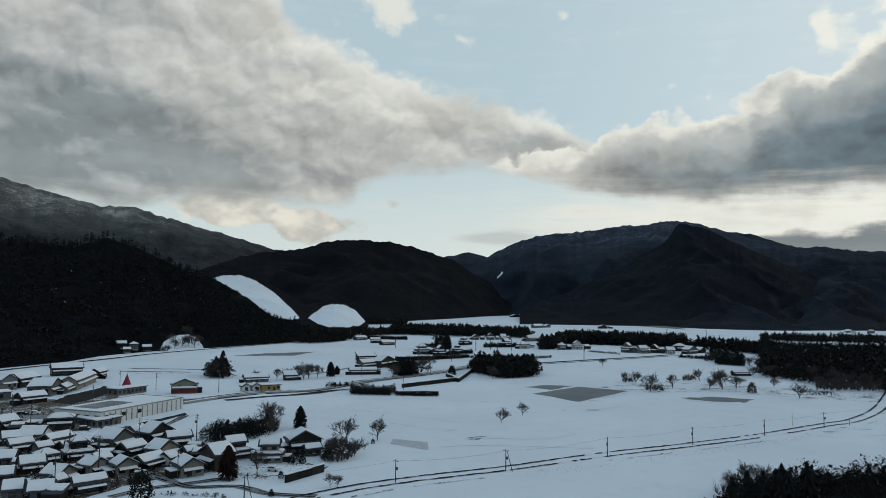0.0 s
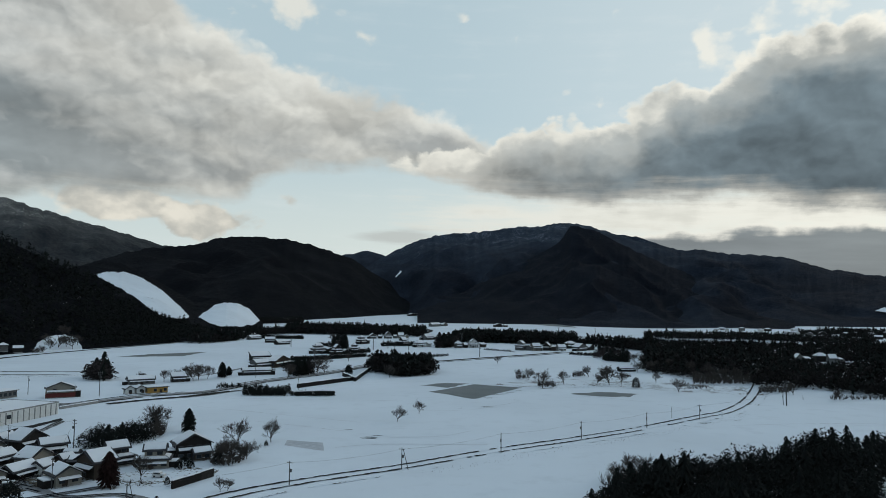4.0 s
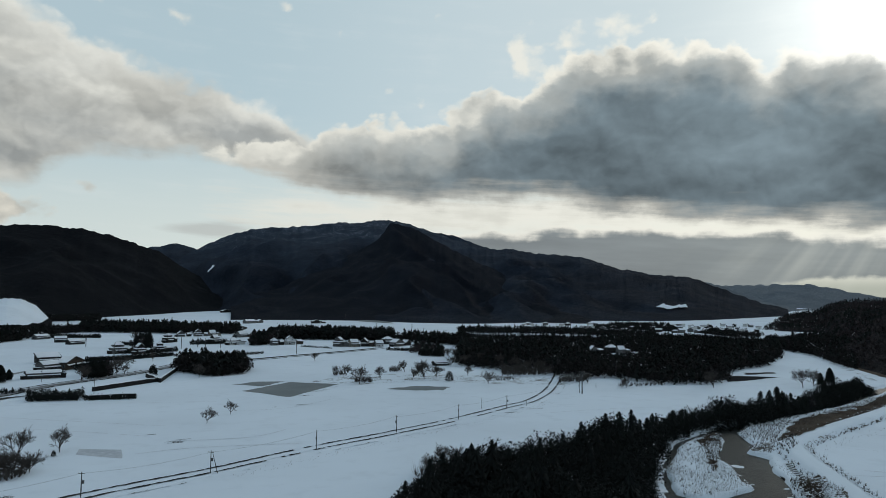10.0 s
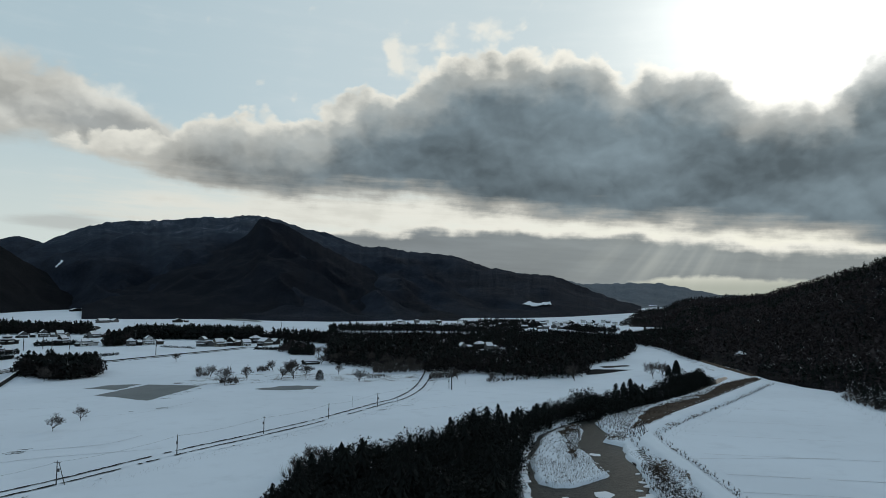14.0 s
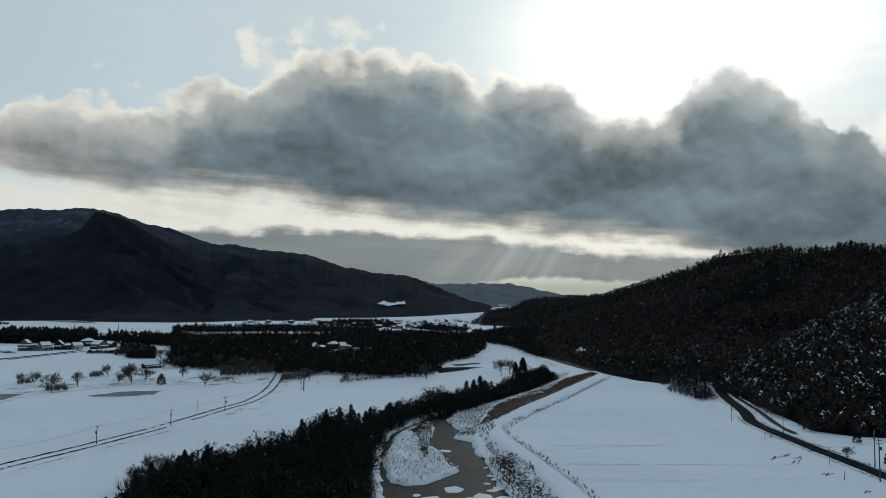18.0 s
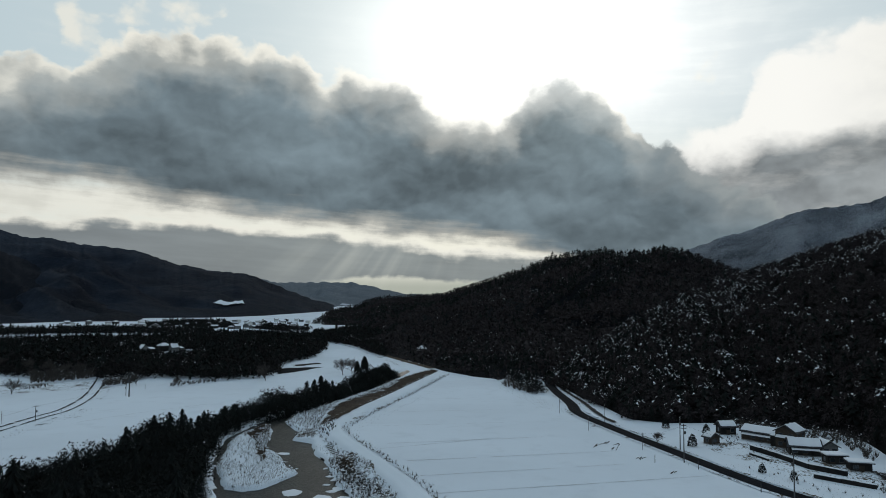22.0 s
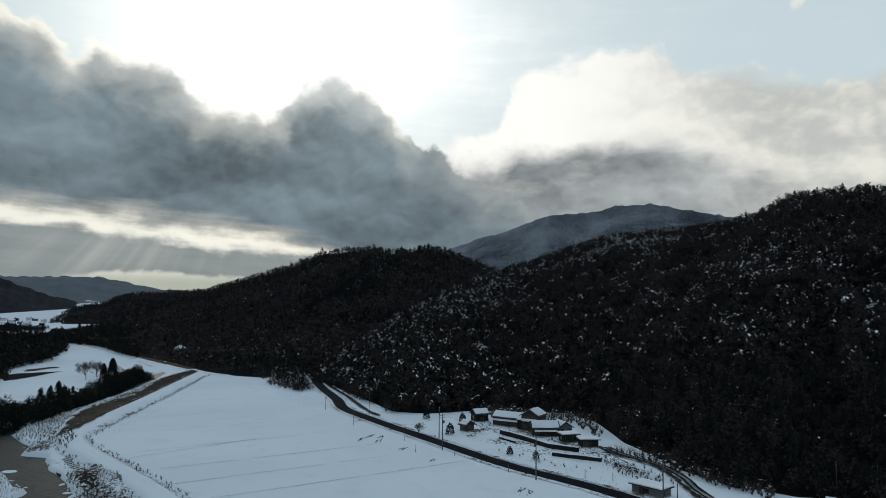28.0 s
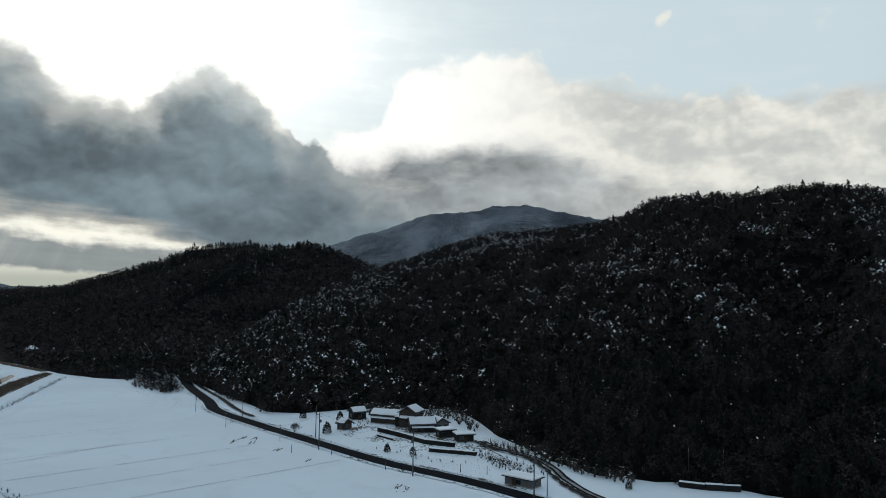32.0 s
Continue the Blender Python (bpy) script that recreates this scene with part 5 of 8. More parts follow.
ICE_LUMPS = [lump(1.0, 0.28, k) for k in range(4)]
for me in ICE_LUMPS:
    me.materials.append(ROOF_SNOW)
for x, y, s in ((*(146.0, 140.2), 4.2), (*(146.6, 129.4), 4.8), (*(143.1, 130.4), 2.4), (*(134.1, 138.6), 4.0), (*(163.4, 140.0), 2.2), (*(162.5, 135.4), 2.4), (*(156.7, 128.8), 2.2), (*(165.4, 143.8), 1.6), (*(180.2, 177.9), 3.0), (*(179.2, 181.4), 1.4), (*(139.9, 167.9), 3.0), (*(134.0, 159.6), 2.4), (*(125.8, 150.8), 2.8), (*(134.2, 143.1), 1.8), (*(129.4, 141.5), 1.2), (*(155.8, 132.9), 2.6), (*(149.4, 125.4), 2.6), (*(153.0, 132.2), 2.0), (*(157.5, 138.2), 1.4), (*(153.6, 123.7), 2.2), (*(172.2, 151.6), 1.4), (*(142.6, 127.9), 2.2), (*(164.2, 193.5), 1.6), (*(153.3, 181.7), 1.4), (*(135.7, 131.3), 2.2), (*(122.8, 139.0), 2.0), (*(166.6, 158.8), 0.8), (*(225.3, 220.8), 1.2), (*(211.1, 198.8), 1.3), (*(428.8, 294.4), 3.2), (*(462.4, 309.7), 3.0), (*(429.0, 309.3), 2.6), (*(212.7, 226.0), 1.2), (*(206.3, 224.1), 1.2)):
    ob = new("ice_block", random.choice(ICE_LUMPS))
    ob.matrix_world = pose(x, y, max(z_at(x, y), -1.2) + 0.05, 0, 0, random.uniform(0, 360)) @ Matrix.Diagonal((s, s * random.uniform(0.6, 1.0), 1.3, 1))
    tagged(ob, "snow capped stone at the river's edge", "stone", "stones along the river")

strip("river_reeds", [(461.8, 299.1), (478.2, 320.2), (501.6, 352.9), (539.1, 398.4), (574.4, 442.1), (611.5, 486.2)], 4.0, REED, 0.1, 4.0, 0.4, "brown reeds along the foot of the hill", "reeds")
strip("river_stones", [(465.8, 335.9), (501.6, 373.7), (533.6, 410.7), (592.4, 478.6), (638.4, 537.0)], 2.2, TUFTED, 0.1, 3.0, 0.6, "scrubby snow along the upper river bank", "river bank", "stuff")

# stepped concrete bank of the river
bank_steps = new("concrete_revetment")
foot_line = [(190.3, 172.8), (183.3, 164.0), (177.5, 155.4), (172.9, 148.9)]
tagged(bank_steps, "stepped concrete river bank with snow on its ribs", "revetment")
bank_steps.matrix_world = Matrix.Translation((foot_line[0][0], foot_line[0][1], 0))
inv = bank_steps.matrix_world.inverted()
RIB = bpy.data.meshes.new("rib")
RIB.from_pydata([(x, y, z) for z in (0, 0.35) for x, y in ((0, -0.2), (5.5, -0.2), (5.5, 0.2), (0, 0.2))], [], [(0, 1, 2, 3), (4, 5, 6, 7), (0, 1, 5, 4), (1, 2, 6, 5), (2, 3, 7, 6), (3, 0, 4, 7)])
RIB.materials.append(ROOF_SNOW)
apron_edge = []
for i in range(14):
    k = i / 13 * (len(foot_line) - 1)
    j = min(int(k), len(foot_line) - 2)
    q = Vector(foot_line[j]).lerp(Vector(foot_line[j + 1]), k - j)
    d = (Vector(foot_line[j + 1]) - Vector(foot_line[j])).normalized()
    n = Vector((d.y, -d.x))
    if n.dot(Vector((1, 0.2))) < 0:
        n = -n
    ob = new("rib", RIB)
    ob.parent = bank_steps
    ob.matrix_basis = inv @ (Matrix.Translation((q.x, q.y, -0.75)) @ Matrix.Rotation(math.atan2(n.y, n.x), 4, "Z") @ Matrix.Rotation(radians(-14), 4, "Y"))
    apron_edge.append((q, n))


# the dark apron that fills the gaps between the ribs
apron = bpy.data.meshes.new("apron")
apron.from_pydata([tuple(inv @ Vector((q.x + n.x * d, q.y + n.y * d, -0.78 + d * 0.249 + up))) for q, n in apron_edge for d in (-0.3, 5.4) for up in (-0.5, 0.12)], [],
                  [f for i in range(13) for f in ((4 * i + 1, 4 * i + 3, 4 * i + 7, 4 * i + 5), (4 * i, 4 * i + 1, 4 * i + 5, 4 * i + 4), (4 * i + 3, 4 * i + 2, 4 * i + 6, 4 * i + 7))])
apron.materials.append(EARTH)
new("apron", apron).parent = bank_steps


# cleared snowy slopes on the wooded hill
def slope_patch(name, outline, f, r0, r1, lift, mat, label):
    """A sheet lying on a hill inside an outline of (azimuth, elevation)."""
    pa = np.array(outline)
    rows = []
    azs = np.linspace(pa[:, 0].min(), pa[:, 0].max(), 100)
    els = np.linspace(pa[:, 1].min(), pa[:, 1].max(), 64)
    A, E = np.meshgrid(azs, els, indexing="ij")
    lo, hi = np.full(A.shape, float(r0)), np.full(A.shape, float(r1))
    a = np.radians(A)
    for _ in range(26):
        mid = (lo + hi) / 2
        above = f(a, mid, np.sin(a) * mid, np.cos(a) * mid) > EYE + mid * np.tan(np.radians(E))
        lo, hi = np.where(above, lo, mid), np.where(above, mid, hi)
    x, y = np.sin(a) * lo, np.cos(a) * lo
    v = np.stack([x, y, f(a, lo, x, y) + lift], -1).reshape(-1, 3)
    ok = inside(A + 0.13 * rough(A * 40, E * 40, 12, 4, 5), E + 0.11 * rough(A * 40, E * 40, 12, 4, 6), [tuple(q) for q in outline]) & (lo < r1 * 0.995)
    m = len(els)
    faces = [(i * m + j, i * m + j + 1, (i + 1) * m + j + 1, (i + 1) * m + j) for i in range(len(azs) - 1) for j in range(m - 1) if ok[i, j] and ok[i + 1, j] and ok[i, j + 1] and ok[i + 1, j + 1]]
    return shade_smooth(sheet(name, v, faces, [mat], label, "snow slope", "structure"))


slope_patch("snow_slope_1", [(-18.2, 1.62), (-17.4, 1.90), (-16.3, 1.92), (-15.2, 1.63), (-14.2, 1.06), (-13.1, 0.27), (-12.3, -0.48), (-11.7, -1.06), (-11.3, -1.50), (-11.9, -1.68), (-12.6, -1.64), (-13.7, -1.33), (-14.4, -0.80), (-15.4, -0.02), (-16.7, 0.76)], field_z, 950, 1490, 2.0, SNOW, "long cleared snow slope on the wooded hill")
slope_patch("snow_slope_2", [(-10.8, -1.50), (-10.3, -0.95), (-9.6, -0.51), (-8.9, -0.27), (-8.0, -0.34), (-7.1, -0.74), (-6.4, -1.26), (-6.2, -1.71), (-6.7, -2.03), (-7.7, -2.23), (-9.0, -2.22), (-10.0, -1.93)], field_z, 950, 1490, 2.0, SNOW, "rounded snow slope at the hill's foot")
slope_patch("snow_slope_6", [(-21.9, -4.1), (-21.5, -3.2), (-20.9, -2.8), (-19.9, -2.65), (-19.2, -2.85), (-18.7, -3.45), (-18.5, -4.1), (-20.3, -4.2)], west_z, 700, 1080, 0.6, SNOW, "small cleared snow slope above a hillside farm")
main_fn = ridge_fn(RANGE_MAIN, 600, 5)
slope_patch("snow_slope_3", [(39.7, -0.50), (40.3, -0.23), (41.0, -0.39), (42.0, -0.21), (42.1, -0.46), (40.6, -0.66)], main_fn, 1800, 3000, 6.0, SNOW, "small snow clearing on the mountain")
slope_patch("snow_slope_4", [(4.35, 1.80), (4.75, 2.32), (4.9, 2.26), (4.6, 1.95), (4.5, 1.74)], main_fn, 2200, 3300, 8.0, SNOW, "narrow snow gully on the mountain")
slope_patch("snow_slope_5", [(48.8, -0.56), (49.8, -0.36), (50.6, -0.45), (50.5, -0.63), (49.1, -0.69)], ridge_fn(RANGE_DISTANT, 600, 7), 3700, 4500, 6.0, SNOW, "far snow field at the valley's end")

strip("road_bank", [(-83.3, 395.4), (-67.3, 413.0), (-50.6, 424.0), (-28.4, 427.3)], 1.5, EARTH, 0.3, 2.5, 0.5, "black strip on the bank below the farms", "bank", "structure")
patch("tree_bank", [(96.7, 443.1), (138.9, 473.6), (180.8, 462.6), (228.4, 435.1), (266.6, 410.6), (245.3, 377.8), (203.6, 395.3), (165.9, 424.3), (122.6, 417.6)], TUFTED, 0.04, "rough tufted snow bank under bare trees", "snow bank", "stuff", 2.0)
long_bank = [(-112.3, 370.1), (-95.8, 386.5), (-75.4, 399.6), (-60.7, 418.5)]
strip("road_bank", long_bank, 2.0, EARTH, 0.3, 2.5, 0.3, "black strip on the bank below the village road", "bank", "structure")


# ---- buildings ----
class Solid:
    """Collects boxes and prisms into one mesh."""

    def __init__(self):
        self.v, self.f = [], []

    def add(self, verts, faces):
        n = len(self.v)
        self.v += [tuple(p) for p in verts]
        self.f += [tuple(i + n for i in q) for q in faces]
        return self

    def box(self, x0, x1, y0, y1, z0, z1):
        return self.add([(x, y, z) for z in (z0, z1) for x, y in ((x0, y0), (x1, y0), (x1, y1), (x0, y1))],
                        [(3, 2, 1, 0), (4, 5, 6, 7), (0, 1, 5, 4), (1, 2, 6, 5), (2, 3, 7, 6), (3, 0, 4, 7)])

    def slab(self, a, b, c, d, thick):
        """A plate over the corners a b c d, that thick upward."""
        up = Vector((0, 0, thick))
        low = [Vector(p) for p in (a, b, c, d)]
        return self.add(low + [p + up for p in low], [(3, 2, 1, 0), (4, 5, 6, 7), (0, 1, 5, 4), (1, 2, 6, 5), (2, 3, 7, 6), (3, 0, 4, 7)])


def part(name, solid, mat, parent, label=""):
    """One mesh object under a thing or a part."""
    me = bpy.data.meshes.new(name)
    me.from_pydata(solid.v, [], solid.f)
    me.materials.append(mat)
    ob = new(name, me)
    ob.parent = parent
    return tagged(ob, label)


def window(parent, x, y, z, w, h, nx, ny, tone):
    """A framed window with its pane, on a wall whose outward normal is (nx, ny)."""
    tx, ty = -ny, nx
    def plate(half, h0, h1, d0, d1):
        s = Solid()
        p = [(x + tx * a + nx * d, y + ty * a + ny * d, zz) for zz in (h0, h1) for a, d in ((-half, d0), (half, d0), (half, d1), (-half, d1))]
        return s.add(p, [(3, 2, 1, 0), (4, 5, 6, 7), (0, 1, 5, 4), (1, 2, 6, 5), (2, 3, 7, 6), (3, 0, 4, 7)])
    frame_ob = part("window", plate(w / 2 + 0.1, z - 0.1, z + h + 0.1, -0.02, 0.05), tone, parent)
    part("pane", plate(w / 2, z, z + h, 0.03, 0.08), GLASS, frame_ob)


def snow_slope(solid, a, b, c, d, thick, n=5, m=3):
    """Snow on one roof plane from eave a b to ridge d c, with an uneven lower edge."""
    a, b, c, d = (Vector(p) for p in (a, b, c, d))
    grid = []
    for i in range(n + 1):
        u = i / n
        low, high = a.lerp(b, u), d.lerp(c, u)
        ragged = random.uniform(0.0, 0.07)
        col = []
        for j in range(m + 1):
            t = ragged + (1.0 - ragged) * j / m
            col.append(low.lerp(high, t) + Vector((0, 0, thick * (0.55 if j == 0 else random.uniform(0.8, 1.15)))))
        grid.append((col, low.lerp(high, ragged)))
    base = len(solid.v)
    for col, foot in grid:
        solid.v += [tuple(p) for p in col] + [tuple(foot)]
    k = m + 2
    for i in range(n):
        for j in range(m):
            p = base + i * k + j
            solid.f.append((p, p + k, p + k + 1, p + 1))
        solid.f.append((base + i * k, base + i * k + m + 1, base + (i + 1) * k + m + 1, base + (i + 1) * k))
    for i, flip in ((0, 1), (n, -1)):
        p = base + i * k
        solid.f.append(tuple(range(p, p + k))[::flip])


def roof_on(parent, x0, x1, y0, y1, z, rise, kind, over=0.7, cover=0.34, bare=0.0):
    """A roof with eaves and the snow that lies on it: gables at the ends (x), towards the front (y), hipped or flat."""
    tiles, snow, gable = Solid(), Solid(), Solid()
    cx, cy = (x0 + x1) / 2, (y0 + y1) / 2
    X0, X1, Y0, Y1 = x0 - over, x1 + over, y0 - over, y1 + over
    t = 0.26
    if kind == "flat":
        tiles.box(X0, X1, Y0, Y1, z, z + 0.25)
        snow.slab((X0 + 0.15, Y0 + 0.15, z + 0.25), (X1 - 0.15, Y0 + 0.15, z + 0.25), (X1 - 0.15, Y1 - 0.15, z + 0.3), (X0 + 0.15, Y1 - 0.15, z + 0.3), cover)
        planes = []
    elif kind == "shed":
        planes = [((X0, Y0, z), (X1, Y0, z), (X1, Y1, z + rise), (X0, Y1, z + rise))]
        gable.add([(x0, y0, z), (x0, y1, z), (x0, y1, z + rise * 0.9)], [(0, 1, 2)]).add([(x1, y0, z), (x1, y1, z), (x1, y1, z + rise * 0.9)], [(0, 2, 1)])
        gable.add([(x0, y1, z), (x1, y1, z), (x1, y1, z + rise * 0.9), (x0, y1, z + rise * 0.9)], [(0, 1, 2, 3)])
    elif kind == "x":
        s = rise * over / ((y1 - y0) / 2)
        planes = [((X0, Y0, z - s), (X1, Y0, z - s), (X1, cy, z + rise), (X0, cy, z + rise)), ((X1, Y1, z - s), (X0, Y1, z - s), (X0, cy, z + rise), (X1, cy, z + rise))]
        for x in (x0, x1):
            gable.add([(x, y0, z), (x, y1, z), (x, cy, z + rise)], [(0, 1, 2)])
    elif kind == "y":
        s = rise * over / ((x1 - x0) / 2)
        planes = [((X0, Y1, z - s), (X0, Y0, z - s), (cx, Y0, z + rise), (cx, Y1, z + rise)), ((X1, Y0, z - s), (X1, Y1, z - s), (cx, Y1, z + rise), (cx, Y0, z + rise))]
        for y in (y0, y1):
            gable.add([(x0, y, z), (x1, y, z), (cx, y, z + rise)], [(0, 1, 2)])
    else:  # hipped
        w, d = X1 - X0, Y1 - Y0
        if w >= d:
            r0, r1 = (X0 + d / 2 * 0.9, cy, z + rise), (X1 - d / 2 * 0.9, cy, z + rise)
            planes = [((X0, Y0, z), (X1, Y0, z), r1, r0), ((X1, Y1, z), (X0, Y1, z), r0, r1), ((X0, Y1, z), (X0, Y0, z), r0, r0), ((X1, Y0, z), (X1, Y1, z), r1, r1)]
        else:
            r0, r1 = (cx, Y0 + w / 2 * 0.9, z + rise), (cx, Y1 - w / 2 * 0.9, z + rise)
            planes = [((X0, Y1, z), (X0, Y0, z), r0, r1), ((X1, Y0, z), (X1, Y1, z), r1, r0), ((X0, Y0, z), (X1, Y0, z), r0, r0), ((X1, Y1, z), (X0, Y1, z), r1, r1)]
    for k, pl in enumerate(planes):
        tiles.slab(*pl, t)
        q = [Vector(p) + Vector((0, 0, t)) for p in pl]
        mid_e, mid_r = (q[0] + q[1]) / 2, (q[2] + q[3]) / 2
        shrink = 1 - 0.95 / max((q[0] - q[1]).length, 2)
        q = [mid_e.lerp(q[0], shrink), mid_e.lerp(q[1], shrink), mid_r.lerp(q[2], shrink), mid_r.lerp(q[3], shrink)]
        edge = 0.5 / max((mid_e - mid_r).length, 1)
        q[0], q[1] = q[0].lerp(q[3], edge), q[1].lerp(q[2], edge)
        if bare:  # snow has slid off the lower part
            q[0], q[1] = q[0].lerp(q[3], bare), q[1].lerp(q[2], bare)
        snow_slope(snow, q[0], q[1], q[2], q[3], cover)
    roof = part("roof", tiles, ROOF_DARK, parent)
    part("roof_snow", snow, ROOF_SNOW, roof, "uneven layer of snow on the roof")
    return gable


def facade(parent, x0, x1, y0, y1, z0, z1, tone, rows=1, door=True, density=2.6):
    """Windows on the front and both ends, and a door."""
    tall = (z1 - z0) / rows
    for r in range(rows):
        zb = z0 + tall * r + tall * 0.34
        n = max(1, int((x1 - x0) / density))
        for i in range(n):
            if random.random() < 0.22:
                continue
            x = x0 + (x1 - x0) * (i + 0.5) / n
            window(parent, x, y0, zb, min(1.5, density * 0.55), tall * 0.42, 0, -1, tone)
        m = max(1, int((y1 - y0) / 3.6))
        for i in range(m):
            y = y0 + (y1 - y0) * (i + 0.5) / m
            if random.random() < 0.75:
                window(parent, x0, y, zb, 1.2, tall * 0.4, -1, 0, tone)
            if random.random() < 0.75:
                window(parent, x1, y, zb, 1.2, tall * 0.4, 1, 0, tone)
    if door:
        x = x0 + (x1 - x0) * random.uniform(0.25, 0.75)
        part("door", Solid().box(x - 0.75, x + 0.75, y0 - 0.06, y0 + 0.02, z0, z0 + 2.0), WALL_BROWN, parent)


def footprint(name, a, b):
    """An Empty at the middle of the front edge a b, its y axis away from the valley's centre."""
    a, b = Vector(a), Vector(b)
    mid = (a + b) / 2
    d = (b - a)
    w = d.length
    n = Vector((-d.y, d.x)) / w
    if n.dot(mid) < 0:
        n = -n
        d = -d
    z = min(z_at(a.x, a.y), z_at(b.x, b.y))
    ob = new(name)
    ob.matrix_world = Matrix.Translation((mid.x, mid.y, z)) @ Matrix.Rotation(math.atan2(d.y, d.x), 4, "Z")
    return ob, w


SITES = []
WALL_WORDS = {}
for m, words in ((WALL_DARK, "dark"), (WALL_CREAM, "cream"), (WALL_GREY, "grey"), (WALL_BROWN, "brown"), (WALL_WHITE, "white"), (WALL_RED, "red brown"), (WALL_OCHRE, "ochre sided")):
    WALL_WORDS[m.name] = words
ROOF_WORDS = {"x": "gabled", "y": "gabled", "hip": "hipped", "flat": "flat roofed", "shed": "lean-to"}


def house(a, b, depth, tall, kind, wall, rise=None, upper=None, rows=1, name="house", detail=True, bare=0.0, place_words="among village houses", group="village houses", foot=None, scale=1.0):
    """A house on the front edge a b. upper: (share of width, share of depth, height) of a second storey set back."""
    ob, w = footprint(name, a, b)
    depth, tall, w = depth * 0.70 * scale, tall * 0.90 * scale, w * 0.89
    SITES.append((ob.matrix_world.translation.x, ob.matrix_world.translation.y, max(w, depth) * 0.6 + 1.5))
    x0, x1 = -w / 2, w / 2
    rise = rise if rise is not None else 0.32 * (min(w, depth) if kind == "hip" else depth if kind in "x" else w)
    rise = min(rise, 4.0) * 0.85
    walls = Solid().box(x0, x1, 0, depth, -0.6, tall)
    tone = WALL_DARK if wall in (WALL_CREAM, WALL_WHITE, WALL_GREY) else WALL_GREY
    if upper:
        us, ud, uh = upper
        ux0, ux1, uy0, uy1 = x0 * us, x1 * us, depth * (0.5 - ud / 2), depth * (0.5 + ud / 2)
        g = roof_on(ob, x0, x1, 0, depth, tall, rise * 0.55, "hip", 0.8)
        walls.box(ux0, ux1, uy0, uy1, tall, tall + rise * 0.3 + uh)
        ztop = tall + rise * 0.3 + uh
        g2 = roof_on(ob, ux0, ux1, uy0, uy1, ztop, rise * 0.8, kind, 0.7, bare=bare)
        walls.add(g2.v, g2.f)
        if detail:
            facade(ob, ux0, ux1, uy0, uy1, tall + rise * 0.35, ztop, tone, 1, False)
    else:
        g = roof_on(ob, x0, x1, 0, depth, tall, rise, kind, bare=bare)
        walls.add(g.v, g.f)
    part("wall", walls, wall, ob)
    part("plinth", Solid().box(x0 - 0.06, x1 + 0.06, -0.06, depth + 0.06, -0.7, 0.35), CONCRETE, ob)
    if foot is not None:
        part("lower_wall", Solid().box(x0 - 0.09, x1 + 0.09, -0.09, depth + 0.09, 0.36, tall * 0.5), foot, ob)
    if detail:
        facade(ob, x0, x1, 0, depth, 0, tall, tone, rows)
    # a low porch roof along the front, and a lean-to at one end of some houses
    if detail and kind != "flat" and w > 6:
        porch = Solid().slab((x0 + 0.4, -1.5, tall * 0.62), (x1 - 0.4, -1.5, tall * 0.62), (x1 - 0.4, 0.0, tall * 0.74), (x0 + 0.4, 0.0, tall * 0.74), 0.12)
        roof = part("porch_roof", porch, ROOF_DARK, ob)
        snow = Solid()
        snow_slope(snow, (x0 + 0.5, -1.45, tall * 0.62 + 0.12), (x1 - 0.5, -1.45, tall * 0.62 + 0.12), (x1 - 0.5, -0.05, tall * 0.735 + 0.12), (x0 + 0.5, -0.05, tall * 0.735 + 0.12), 0.22, 4, 2)
        part("porch_snow", snow, ROOF_SNOW, roof)
        if random.random() < 0.6:
            s = random.choice((-1, 1))
            e0, e1 = (x1, x1 + 2.6) if s > 0 else (x0 - 2.6, x0)
            part("lean_to", Solid().box(e0, e1, depth * 0.2, depth * 0.8, -0.5, tall * 0.6), WALL_DARK, ob)
            lean = part("lean_to_roof", Solid().box(e0 - 0.2, e1 + 0.2, depth * 0.15, depth * 0.85, tall * 0.6, tall * 0.6 + 0.12), ROOF_DARK, ob)
            part("lean_to_snow", Solid().box(e0 - 0.1, e1 + 0.1, depth * 0.17, depth * 0.83, tall * 0.6 + 0.12, tall * 0.6 + 0.4), ROOF_SNOW, lean)
    words = "two storey " if upper or rows > 1 else ""
    tagged(ob, "%s%s %s house, snowy roof, %s" % (words, WALL_WORDS[wall.name], ROOF_WORDS[kind], place_words), "house", group)
    if name != "house":
        ob["label"] = "%s %s %s, snowy roof, %s" % (WALL_WORDS[wall.name], ROOF_WORDS[kind], name.replace("_", " "), place_words)
        ob["category"] = name.replace("_", " ")
    return ob


